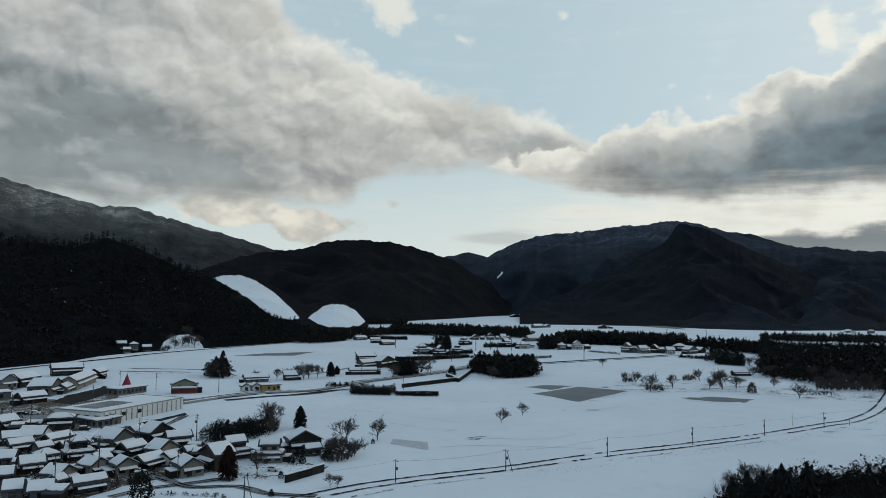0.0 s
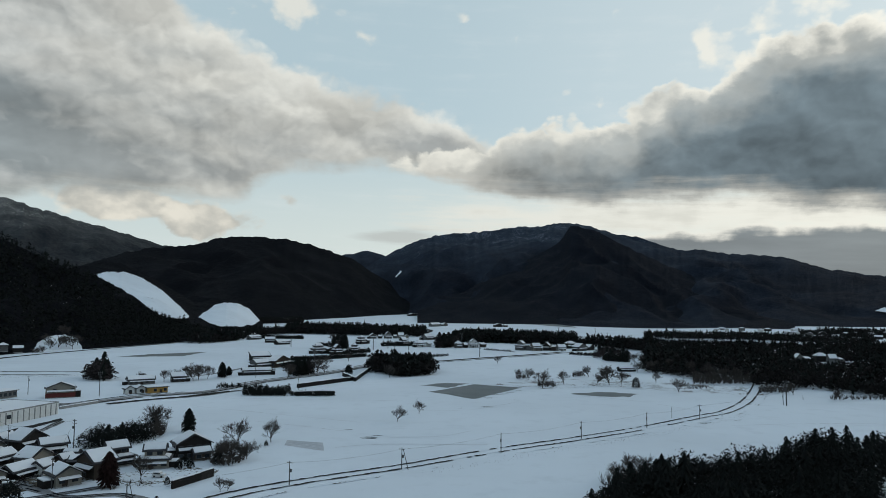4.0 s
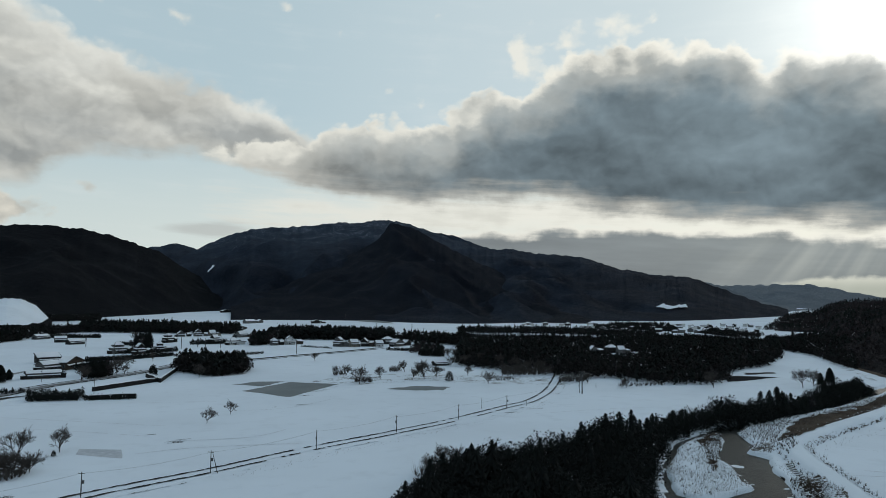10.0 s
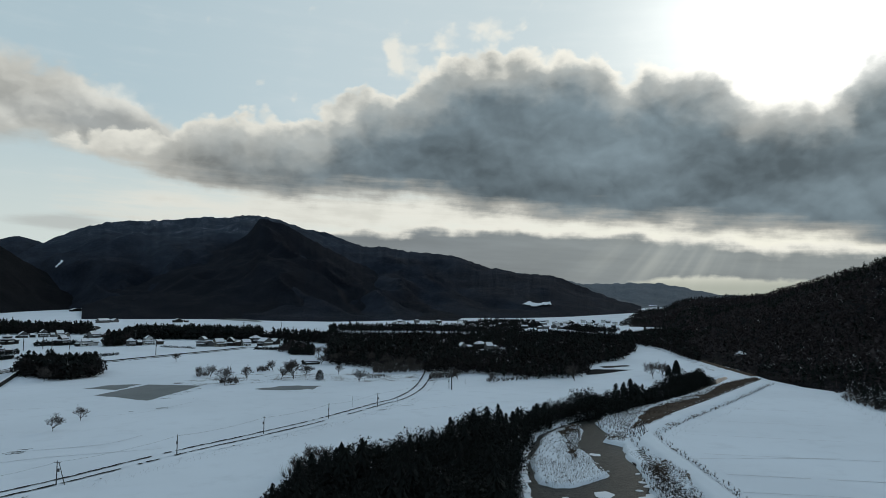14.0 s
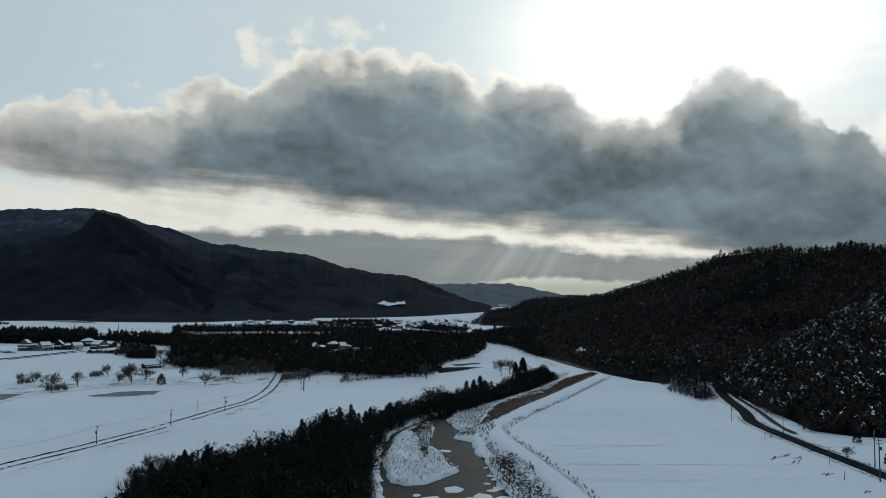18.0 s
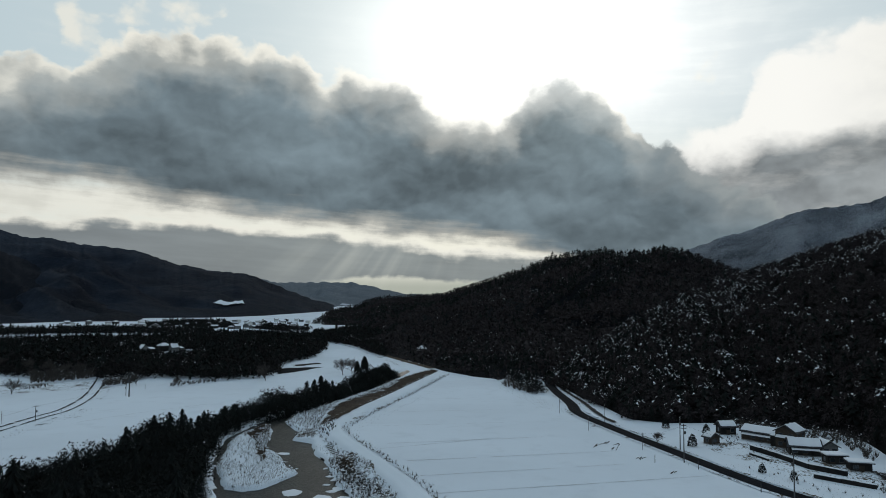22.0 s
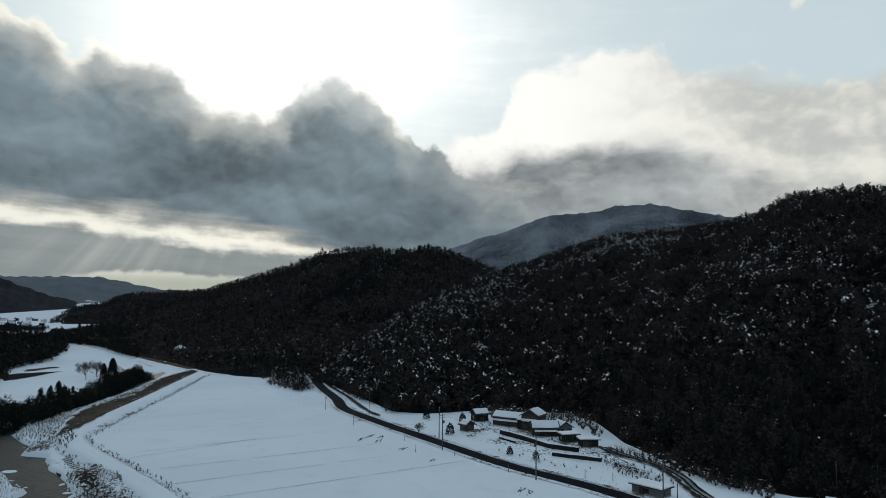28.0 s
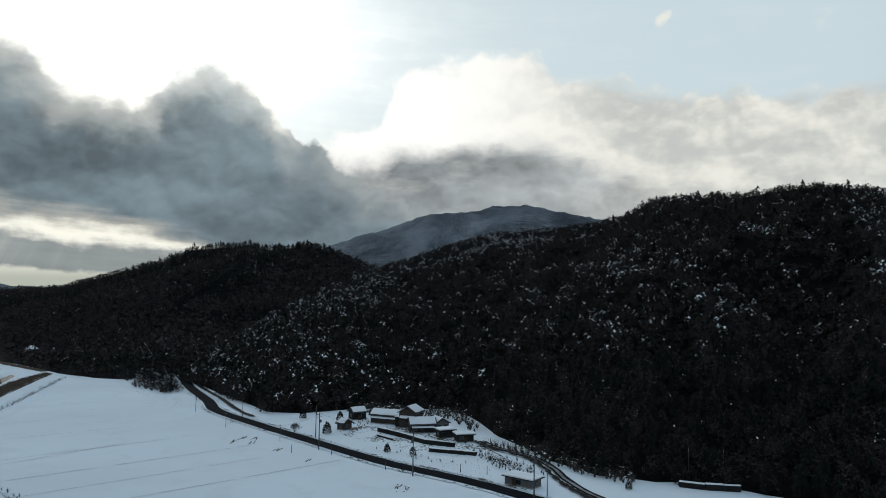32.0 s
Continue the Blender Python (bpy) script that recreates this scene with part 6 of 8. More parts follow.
# the village below the west hill
for a, b, depth, tall, kind, wall in (
    ((-156.8, 281.4), (-146.5, 285.6), 9, 5.2, "hip", WALL_DARK), ((-144.9, 258.5), (-145.9, 268.0), 12, 3.4, "y", WALL_WHITE), ((-135.2, 246.3), (-131.2, 256.1), 7, 4.2, "x", WALL_DARK),
    ((-155.5, 252.1), (-146.9, 258.5), 9, 3.2, "x", WALL_BROWN), ((-144.9, 239.6), (-139.7, 246.1), 6.5, 3.6, "x", WALL_DARK), ((-133.5, 236.6), (-130.4, 241.1), 6.5, 3.4, "x", WALL_GREY),
    ((-112.8, 244.5), (-109.1, 255.1), 12, 4.8, "y", WALL_GREY), ((-104.5, 236.9), (-100.4, 245.0), 8, 3.2, "x", WALL_DARK), ((-124.4, 211.2), (-118.6, 215.5), 9, 3.6, "x", WALL_BROWN),
    ((-125.4, 222.6), (-121.0, 228.1), 8, 3.4, "hip", WALL_DARK), ((-106.6, 199.1), (-104.4, 206.6), 9, 3.6, "y", WALL_CREAM), ((-103.1, 209.9), (-99.5, 216.2), 9, 3.6, "y", WALL_CREAM),
    ((-95.5, 210.2), (-90.6, 215.2), 8.5, 3.8, "y", WALL_CREAM), ((-136.9, 219.2), (-131.4, 220.8), 9, 3.6, "x", WALL_DARK), ((-125.0, 198.5), (-119.7, 201.1), 8, 3.4, "x", WALL_DARK),
):
    house(a, b, depth, tall, kind, wall)
for a, b, depth, tall, kind, wall in (
    ((-107.2, 261.2), (-101.9, 272.3), 9, 3.8, "y", WALL_DARK), ((-95.4, 248.0), (-88.0, 253.0), 8, 5.0, "x", WALL_DARK), ((-92.6, 233.2), (-88.4, 241.9), 9, 3.6, "y", WALL_CREAM),
    ((-90.8, 218.0), (-86.8, 227.1), 8, 3.0, "x", WALL_DARK), ((-76.4, 209.6), (-70.6, 214.5), 11, 3.8, "y", WALL_CREAM), ((-106.1, 220.3), (-103.0, 224.9), 7, 3.2, "x", WALL_DARK),
    ((-113.1, 184.6), (-108.6, 186.8), 9, 3.0, "x", WALL_GREY), ((-106.2, 183.8), (-100.4, 186.5), 9, 3.0, "x", WALL_DARK), ((-117.9, 233.9), (-121.6, 244.1), 7, 3.0, "y", WALL_DARK),
    ((-115.3, 268.3), (-112.6, 274.0), 8, 3.2, "x", WALL_GREY), ((-83.7, 235.2), (-80.9, 238.7), 6, 2.8, "x", WALL_BROWN), ((-85.0, 224.1), (-83.5, 228.8), 7, 3.0, "x", WALL_WHITE),
):
    house(a, b, depth, tall, kind, wall)
house((-120.8, 228.9), (-113.2, 234.9), 10, 3.0, "hip", WALL_DARK, upper=(0.55, 0.6, 2.4))
house((-76.2, 224.4), (-68.3, 217.4), 10, 5.6, "y", WALL_BROWN, rows=2)
house((-70.8, 232.4), (-62.9, 238.6), 10, 3.0, "x", WALL_DARK, upper=(0.7, 0.6, 2.3))
house((-60.4, 230.4), (-51.0, 231.6), 9, 3.0, "x", WALL_CREAM, upper=(0.7, 0.65, 2.4), place_words="behind a retaining wall", group="farm houses")
house((-52.1, 241.6), (-40.8, 246.5), 11, 5.6, "y", WALL_DARK, rows=2, rise=3.2, place_words="behind a retaining wall", group="farm houses")
house((-45.7, 240.1), (-40.6, 243.0), 5, 3.0, "x", WALL_BROWN, place_words="beside a farm house", group="farm houses")
house((-169.8, 274.8), (-166.4, 282.2), 10, 5.0, "x", WALL_DARK, rows=2)
house((-97.3, 189.8), (-90.6, 196.1), 7.5, 3.2, "x", WALL_DARK, name="shed", place_words="beside a village lane", bare=0.2)
for a, b, depth, tall, kind, wall in (
    ((-260.0, 470.7), (-243.0, 482.9), 10, 4.2, "x", WALL_DARK), ((-206.6, 400.7), (-217.2, 447.6), 9, 4.2, "x", WALL_CREAM), ((-205.5, 388.6), (-209.5, 405.6), 6, 2.6, "x", WALL_GREY),
    ((-207.7, 377.0), (-210.5, 395.5), 12, 4.2, "y", WALL_GREY), ((-205.3, 346.6), (-198.1, 358.7), 7, 3.0, "x", WALL_DARK), ((-243.1, 408.4), (-239.6, 425.0), 10, 4.2, "x", WALL_DARK),
    ((-245.7, 395.5), (-241.9, 405.9), 12, 4.8, "y", WALL_GREY), ((-229.8, 356.8), (-220.4, 365.5), 10, 3.2, "flat", WALL_GREY), ((-174.7, 381.4), (-165.7, 401.0), 8, 2.8, "flat", WALL_GREY),
    ((-222.3, 460.1), (-223.2, 473.7), 7, 3.4, "x", WALL_DARK),
):
    house(a, b, depth, tall, kind, wall, name="barn" if wall is WALL_DARK else "workshop", place_words="at the foot of the hill", group="workshops", scale=1.4)
house((-150.2, 392.3), (-136.0, 398.0), 9, 5.8, "y", WALL_CREAM, rise=3.0, rows=2, foot=WALL_RED, place_words="beside the village road", group="roadside houses")
house((-104.4, 410.2), (-94.0, 416.2), 7, 3.6, "flat", WALL_OCHRE, name="workshop", place_words="beside the village road", group="roadside houses")
for a, b, depth, tall, kind, wall in (
    ((-114.6, 407.0), (-110.2, 409.8), 5, 2.6, "y", WALL_WHITE), ((-109.5, 409.9), (-105.4, 412.7), 5, 2.6, "y", WALL_WHITE), ((-125.6, 448.3), (-110.4, 455.7), 7, 2.8, "x", WALL_GREY), ((-103.3, 462.8), (-94.5, 466.8), 6, 2.8, "shed", WALL_DARK),
    ((-66.5, 501.3), (-45.5, 506.9), 6, 3.0, "x", WALL_DARK), ((-62.3, 547.9), (-51.1, 558.3), 9, 4.0, "x", WALL_GREY), ((-48.9, 553.8), (-38.3, 579.3), 9, 4.5, "y", WALL_BROWN), ((-73.9, 613.8), (-57.0, 621.4), 9, 3.4, "shed", WALL_DARK),
    ((-89.9, 877.4), (-76.7, 879.4), 9, 4.0, "x", WALL_DARK), ((-71.5, 834.8), (-56.4, 847.9), 8, 3.0, "x", WALL_DARK), ((-114.8, 937.4), (-101.5, 953.4), 8, 3.4, "x", WALL_GREY),
):
    house(a, b, depth, tall, kind, wall, place_words="beside the valley road", group="roadside houses", scale=1.25)
house((210.7, 514.9), (223.5, 516.6), 6, 2.8, "x", WALL_DARK, name="hut", place_words="under bare trees", group="huts")

# farms further out
yards = random.Random(23)


def farmstead(a, b, depth, tall, kind, wall, detail, words):
    """A farm house, and beside it on a wide plot a lower barn set back."""
    a, b = Vector(a), Vector(b)
    w = (b - a).length
    if w < 13:
        house(a, b, depth, tall, kind, wall, rise=3.4, detail=detail, place_words=words, group="outlying farms", scale=1.3)
        return
    k = yards.uniform(0.52, 0.66)
    back = Vector((a.x, a.y)).normalized() * yards.uniform(-2.0, 6.0)
    house(a, a.lerp(b, k), depth, tall * 1.12, yards.choice(["hip", "x", "y"]), wall, rise=3.9, upper=(0.72, 0.66, 1.6) if detail and yards.random() < 0.4 else None, detail=detail, place_words=words, group="outlying farms", scale=1.25)
    house(a.lerp(b, k + 0.1) + back, b + back, depth * 0.8, tall * 0.85, yards.choice(["x", "y", "shed"]), yards.choice([WALL_DARK, WALL_BROWN, wall]), name="barn", detail=False, place_words=words, group="outlying farms", scale=1.25)


for a, b, depth, tall, kind, wall in (
    ((-25.1, 697.8), (-6.3, 707.5), 9, 3.6, "x", WALL_GREY), ((-4.5, 685.6), (9.3, 694.4), 8, 3.4, "x", WALL_DARK), ((11.3, 717.3), (25.7, 719.0), 9, 3.2, "x", WALL_DARK), ((40.2, 976.0), (58.3, 978.8), 9, 3.0, "x", WALL_GREY),
    ((61.4, 979.3), (78.8, 982.1), 9, 3.0, "x", WALL_GREY), ((80.4, 982.4), (95.5, 984.8), 9, 3.4, "y", WALL_CREAM), ((72.0, 823.0), (85.7, 835.2), 9, 3.4, "x", WALL_DARK), ((24.8, 848.2), (36.2, 860.9), 9, 4.0, "x", WALL_DARK),
    ((128.9, 782.2), (143.0, 784.0), 10, 3.6, "x", WALL_GREY), ((146.0, 793.6), (166.8, 796.3), 10, 3.2, "x", WALL_WHITE), ((189.3, 754.7), (204.5, 740.0), 10, 3.8, "hip", WALL_GREY), ((205.7, 740.2), (215.5, 741.3), 9, 4.4, "x", WALL_CREAM),
    ((219.2, 749.9), (232.1, 743.3), 10, 4.4, "hip", WALL_DARK), ((235.1, 743.6), (245.0, 744.8), 8, 3.2, "x", WALL_WHITE), ((256.7, 780.1), (269.6, 781.7), 10, 4.6, "hip", WALL_DARK), ((255.7, 738.0), (281.7, 757.4), 10, 3.6, "x", WALL_GREY),
    ((301.7, 843.3), (318.5, 856.0), 9, 5.0, "x", WALL_GREY), ((86.7, 795.5), (104.7, 807.4), 9, 3.4, "x", WALL_WHITE), ((117.9, 861.2), (132.6, 863.2), 9, 4.0, "x", WALL_DARK), ((114.4, 945.9), (135.7, 962.7), 9, 3.6, "x", WALL_GREY),
):
    farmstead(a, b, depth, tall, kind, wall, True, "between far snow fields")
for a, b, depth, tall, kind, wall in (
    ((215.1, 2218.5), (267.0, 2282.4), 10, 4.0, "x", WALL_DARK), ((241.3, 2034.9), (280.8, 2086.7), 10, 3.6, "x", WALL_DARK), ((187.0, 1449.9), (228.1, 1491.5), 10, 3.6, "x", WALL_GREY), ((320.1, 1449.5), (350.7, 1456.5), 10, 3.2, "x", WALL_DARK),
    ((410.1, 591.4), (423.7, 588.3), 9, 3.6, "x", WALL_GREY), ((436.5, 600.4), (448.2, 597.8), 9, 4.4, "hip", WALL_DARK), ((443.4, 591.3), (456.2, 588.5), 9, 3.2, "x", WALL_GREY), ((415.5, 636.4), (425.8, 634.2), 9, 4.4, "y", WALL_WHITE),
    ((314.4, 504.1), (318.2, 503.2), 6, 3.0, "y", WALL_WHITE), ((585.8, 395.8), (602.9, 391.1), 8, 3.0, "x", WALL_WHITE), ((741.6, 1513.5), (760.6, 1512.8), 12, 4.0, "hip", WALL_WHITE),
    ((-178.9, 1063.2), (-168.9, 1061.7), 9, 3.8, "x", WALL_CREAM), ((-137.1, 1014.3), (-118.4, 997.8), 9, 3.4, "x", WALL_DARK),
):
    farmstead(a, b, depth, tall, kind, wall, False, "at the edge of far woods")
# a farm half way into the foot of the west hill
for d0, d1, r, depth, tall, kind, wall in ((-24.8, -24.0, 752, 9, 4.0, "x", WALL_DARK), (-23.9, -23.2, 757, 9, 4.6, "hip", WALL_GREY), (-23.0, -22.3, 762, 8, 3.6, "x", WALL_DARK), (-24.3, -23.7, 742, 7, 3.0, "x", WALL_BROWN)):
    ends = [(r * math.sin(radians(d)), r * math.cos(radians(d))) for d in (d0, d1)]
    mid = radians((d0 + d1) / 2)
    ob = house(*ends, depth, tall, kind, wall, detail=False, place_words="at the foot of the wooded hill", group="hill foot farm", scale=1.25)
    ob.location.z = float(west_z(np.array([mid]), np.array([float(r)]), np.array([math.sin(mid) * r]), np.array([math.cos(mid) * r]))[0]) + 0.6
# the far town under the long mountain
town = random.Random(5)
row_a, row_b = (658.9, 1197.9), (1177.6, 1092.4)
for i in range(74):
    k = town.random()
    bx, by = row_a[0] + (row_b[0] - row_a[0]) * k, row_a[1] + (row_b[1] - row_a[1]) * k
    s = town.uniform(0.84, 1.12)
    bx, by = bx * s, by * s
    w, turn = town.uniform(7, 14), town.uniform(-0.6, 0.6)
    across = Vector((by, -bx)).normalized() * w / 2
    across.rotate(Matrix.Rotation(turn, 2))
    house((bx - across.x, by - across.y), (bx + across.x, by + across.y), town.uniform(8, 12), town.uniform(3.2, 6.0), town.choice(["x", "hip", "y"]), town.choice([WALL_GREY, WALL_DARK, WALL_WHITE]), detail=False,
          place_words="in the far town", group="far town houses", scale=1.1)

# the farm under the near hill
for a, b, depth, tall, kind, wall in (
    ((277.3, 57.1), (281.5, 54.3), 4, 2.4, "y", WALL_BROWN), ((300.9, 57.9), (304.7, 52.4), 6, 3.0, "x", WALL_DARK), ((296.6, 50.1), (292.2, 36.8), 7, 3.2, "x", WALL_BROWN), ((274.7, 30.8), (277.7, 20.1), 8, 3.0, "x", WALL_DARK),
    ((278.8, 20.8), (282.1, 15.5), 7, 3.0, "y", WALL_GREY), ((265.7, 18.3), (268.8, 12.6), 5, 2.6, "flat", WALL_DARK), ((259.5, 11.7), (261.7, 5.1), 5, 2.4, "flat", WALL_DARK),
):
    house(a, b, depth, tall, kind, wall, place_words="under the hill", group="hillside farm", scale=1.25)
house((287.1, 36.6), (284.7, 28.8), 9, 5.6, "y", WALL_BROWN, rows=2, place_words="under the hill", group="hillside farm", scale=1.25)
house((204.6, -4.2), (198.7, -12.4), 7, 2.6, "flat", WALL_GREY, name="shed", place_words="beside the asphalt road", group="hillside farm")
house((225.9, -52.5), (231.3, -59.6), 5, 2.6, "shed", WALL_DARK, name="hut", place_words="at the wood's edge", group="hillside farm")


# the long flat works building
works, w = footprint("works_building", (-141.5, 296.2), (-124.5, 342.2))
x0, x1, dep, tall = -w / 2, w / 2, 26.0, 5.2
part("wall", Solid().box(x0, x1, 0, dep, -0.6, tall), WALL_WHITE, works)
part("parapet", Solid().box(x0 - 0.1, x1 + 0.1, -0.1, 0.25, tall, tall + 0.5).box(x0 - 0.1, x1 + 0.1, dep - 0.25, dep + 0.1, tall, tall + 0.5).box(x0 - 0.1, x0 + 0.25, 0.25, dep - 0.25, tall, tall + 0.5).box(x1 - 0.25, x1 + 0.1, 0.25, dep - 0.25, tall, tall + 0.5), CONCRETE, works)
part("roof_snow", Solid().box(x0 + 0.25, x1 - 0.25, 0.25, dep - 0.25, tall, tall + 0.32), ROOF_SNOW, works, "even snow on the flat roof")
# stands in for a recess: its shade is this slab's colour
part("roof_pit", Solid().box(x0 + w * 0.12, x0 + w * 0.55, dep * 0.35, dep * 0.85, tall + 0.3, tall + 0.4), SLUSH, works, "flat dark slab in place of the recess in the roof")
for i in range(16):
    x = x0 + w * (i + 0.5) / 16
    part("pilaster", Solid().box(x - 0.2, x + 0.2, -0.2, 0.02, -0.5, tall - 0.2), CONCRETE, works)
    if i in (0, 1, 3, 6):
        window(works, x + w / 32, 0, 2.4, 2.0, 1.4, 0, -1, WALL_DARK)
for i in range(5):
    window(works, x0, dep * (i + 0.5) / 5, 2.4, 2.4, 1.4, -1, 0, WALL_DARK)
tagged(works, "long low pale works building with a snow covered flat roof", "works")
for k, (a, b) in enumerate((((-157.1, 300.9), (-143.7, 292.1)), ((-140.2, 289.7), (-137.0, 295.1)), ((-137.0, 296.4), (-135.5, 302.0)))):
    house(a, b, 6, 3.2, "flat", WALL_GREY, name="annex", place_words="beside the works building", group="works annexes")

# the red cone-roofed tower
tower = new("cone_tower")
tx, ty = (-181.9, 410.1)
tower.matrix_world = pose(tx, ty, z_at(tx, ty))
bm = bmesh.new()
bmesh.ops.create_cone(bm, cap_ends=True, segments=16, radius1=2.9, radius2=0.1, depth=7.4, matrix=Matrix.Translation((0, 0, 5.2)))
cone = bpy.data.meshes.new("roof")
bm.to_mesh(cone)
bm.free()
cone.materials.append(ROOF_RED)
new("roof", cone).parent = tower
bm = bmesh.new()
bmesh.ops.create_cone(bm, cap_ends=True, segments=16, radius1=2.3, radius2=2.3, depth=2.2, matrix=Matrix.Translation((0, 0, 0.8)))
drum = bpy.data.meshes.new("wall")
bm.to_mesh(drum)
bm.free()
drum.materials.append(WALL_RED)
new("wall", drum).parent = tower
part("finial", Solid().box(-0.06, 0.06, -0.06, 0.06, 8.8, 9.6), CABLE, tower)
tagged(tower, "small tower with a steep red cone roof", "tower")


# retaining walls and hedges
def long_wall(name, points, tall, thick, mat, label, category, cap=True, back=None):
    """A wall along points, in straight lengths, with a cap of snow."""
    ob = new(name)
    o = Vector((points[0][0], points[0][1], z_at(*points[0])))
    ob.matrix_world = Matrix.Translation(o)
    for p, q in zip(points, points[1:]):
        p, q = Vector(p), Vector(q)
        n = max(1, round((q - p).length / 6))
        d = (q - p).normalized()
        s = Vector((-d.y, d.x)) * thick / 2
        for k in range(n):
            a, b = p.lerp(q, k / n) - o.xy, p.lerp(q, (k + 0.985) / n) - o.xy
            z = z_at(a.x + o.x, a.y + o.y) - o.z
            h = tall * random.uniform(0.93, 1.05)
            cs = [a - s, b - s, b + s, a + s]
            seg = Solid().add([(c.x, c.y, zz) for zz in (z - 0.4, z + h) for c in cs], [(3, 2, 1, 0), (4, 5, 6, 7), (0, 1, 5, 4), (1, 2, 6, 5), (2, 3, 7, 6), (3, 0, 4, 7)])
            length = part("wall_length", seg, mat, ob)
            if cap:
                cc = [a - s * 1.15, b - s * 1.15, b + s * 1.15, a + s * 1.15]
                part("snow_cap", Solid().add([(c.x, c.y, zz) for zz in (z + h, z + h + random.uniform(0.2, 0.32)) for c in cc], [(3, 2, 1, 0), (4, 5, 6, 7), (0, 1, 5, 4), (1, 2, 6, 5), (2, 3, 7, 6), (3, 0, 4, 7)]), ROOF_SNOW, length)
    return tagged(ob, label, category)


long_wall("retaining_wall", [(-44.8, 206.1), (-36.1, 220.0)], 2.3, 0.6, WALL_DARK, "dark stone retaining wall under the farm garden", "retaining wall")
long_wall("retaining_wall", [(-24.3, 432.0), (9.4, 471.5)], 2.4, 1.2, EARTH, "dark retaining wall between field terraces", "retaining wall")
long_wall("retaining_wall", [(2.8, 499.4), (10.4, 465.0), (23.7, 542.1)], 2.6, 1.0, EARTH, "dark angled retaining wall below the grove", "retaining wall")
long_wall("retaining_wall", [(277.3, 43.2), (266.6, 32.2), (255.7, 22.5), (251.7, 11.8)], 1.7, 0.7, EARTH, "dark stone terrace wall below the farm", "retaining wall")
long_wall("retaining_wall", [(243.8, 20.3), (241.5, 12.8), (239.4, 4.0)], 1.3, 0.7, EARTH, "dark stone wall of the lower terrace", "retaining wall")
long_wall("retaining_wall", [(268.3, 42.1), (260.8, 35.1)], 0.7, 0.5, EARTH, "short dark terrace wall in the snow", "retaining wall")
long_wall("retaining_wall", [(206.8, -53.8), (204.3, -60.3), (203.4, -69.6)], 1.6, 1.0, EARTH, "low dark wall under the wood", "retaining wall")
long_wall("retaining_wall", [(-244.8, 486.5), (-218.4, 460.4)], 2.5, 0.8, EARTH, "dark yard wall beside the barns", "retaining wall")
long_wall("retaining_wall", [(-23.7, 398.3), (-2.1, 398.7)], 2.4, 1.4, EARTH, "black low wall below the farms with snow on top", "retaining wall")
long_wall("retaining_wall", [(-66.9, 510.1), (-44.1, 507.5)], 2.8, 1.0, EARTH, "black terrace wall under a farm house", "retaining wall")
long_wall("concrete_wall", [(-128.7, 355.0), (-117.9, 374.0)], 1.2, 0.5, CONCRETE, "pale concrete wall beside the road", "wall")

# small dark sheds and stores in the gaps between the village houses
yard_rng = random.Random(11)
gap_area = [(-113.3, 182.5), (-167.1, 267.1), (-164.0, 287.3), (-137.8, 271.7), (-117.4, 255.7), (-110.4, 273.0), (-85.3, 247.5), (-71.2, 230.8), (-80.6, 212.8), (-89.3, 197.3), (-96.3, 183.1)]
xs, ys = [q[0] for q in gap_area], [q[1] for q in gap_area]
placed = 0
for _ in range(900):
    x, y = yard_rng.uniform(min(xs), max(xs)), yard_rng.uniform(min(ys), max(ys))
    if placed >= 16 or not inside(np.array([x]), np.array([y]), gap_area)[0] or any(math.hypot(x - a, y - b - 2) < r * 0.85 for a, b, r in SITES):
        continue
    w, turn = yard_rng.uniform(3.0, 6.0), yard_rng.uniform(-0.6, 0.6)
    dx, dy = math.cos(turn) * w / 2, math.sin(turn) * w / 2
    house((x - dx, y - dy), (x + dx, y + dy), yard_rng.uniform(4, 6), yard_rng.uniform(2.4, 3.4), yard_rng.choice(["x", "shed", "y", "flat"]), yard_rng.choice([WALL_DARK, WALL_DARK, WALL_BROWN, WALL_GREY]), name="shed", place_words="between the houses", group="village sheds", detail=False, bare=yard_rng.choice([0.0, 0.25, 0.45]))
    placed += 1


# ---- trees, poles, vehicles ----
def limb_mesh(name, segments, mat, parent, sides=5):
    """Tapered round limbs: rows of (start, end, radius at start, radius at end)."""
    v, f = [], []
    for a, b, ra, rb in segments:
        d = (b - a).normalized()
        u = d.orthogonal().normalized()
        w = d.cross(u)
        n = len(v)
        for c, r in ((a, ra), (b, rb)):
            for k in range(sides):
                t = 2 * math.pi * k / sides
                v.append(tuple(c + (u * math.cos(t) + w * math.sin(t)) * r))
        f += [(n + k, n + (k + 1) % sides, n + sides + (k + 1) % sides, n + sides + k) for k in range(sides)]
    me = bpy.data.meshes.new(name)
    me.from_pydata(v, [], f)
    me.materials.append(mat)
    ob = new(name, me)
    ob.parent = parent
    return ob


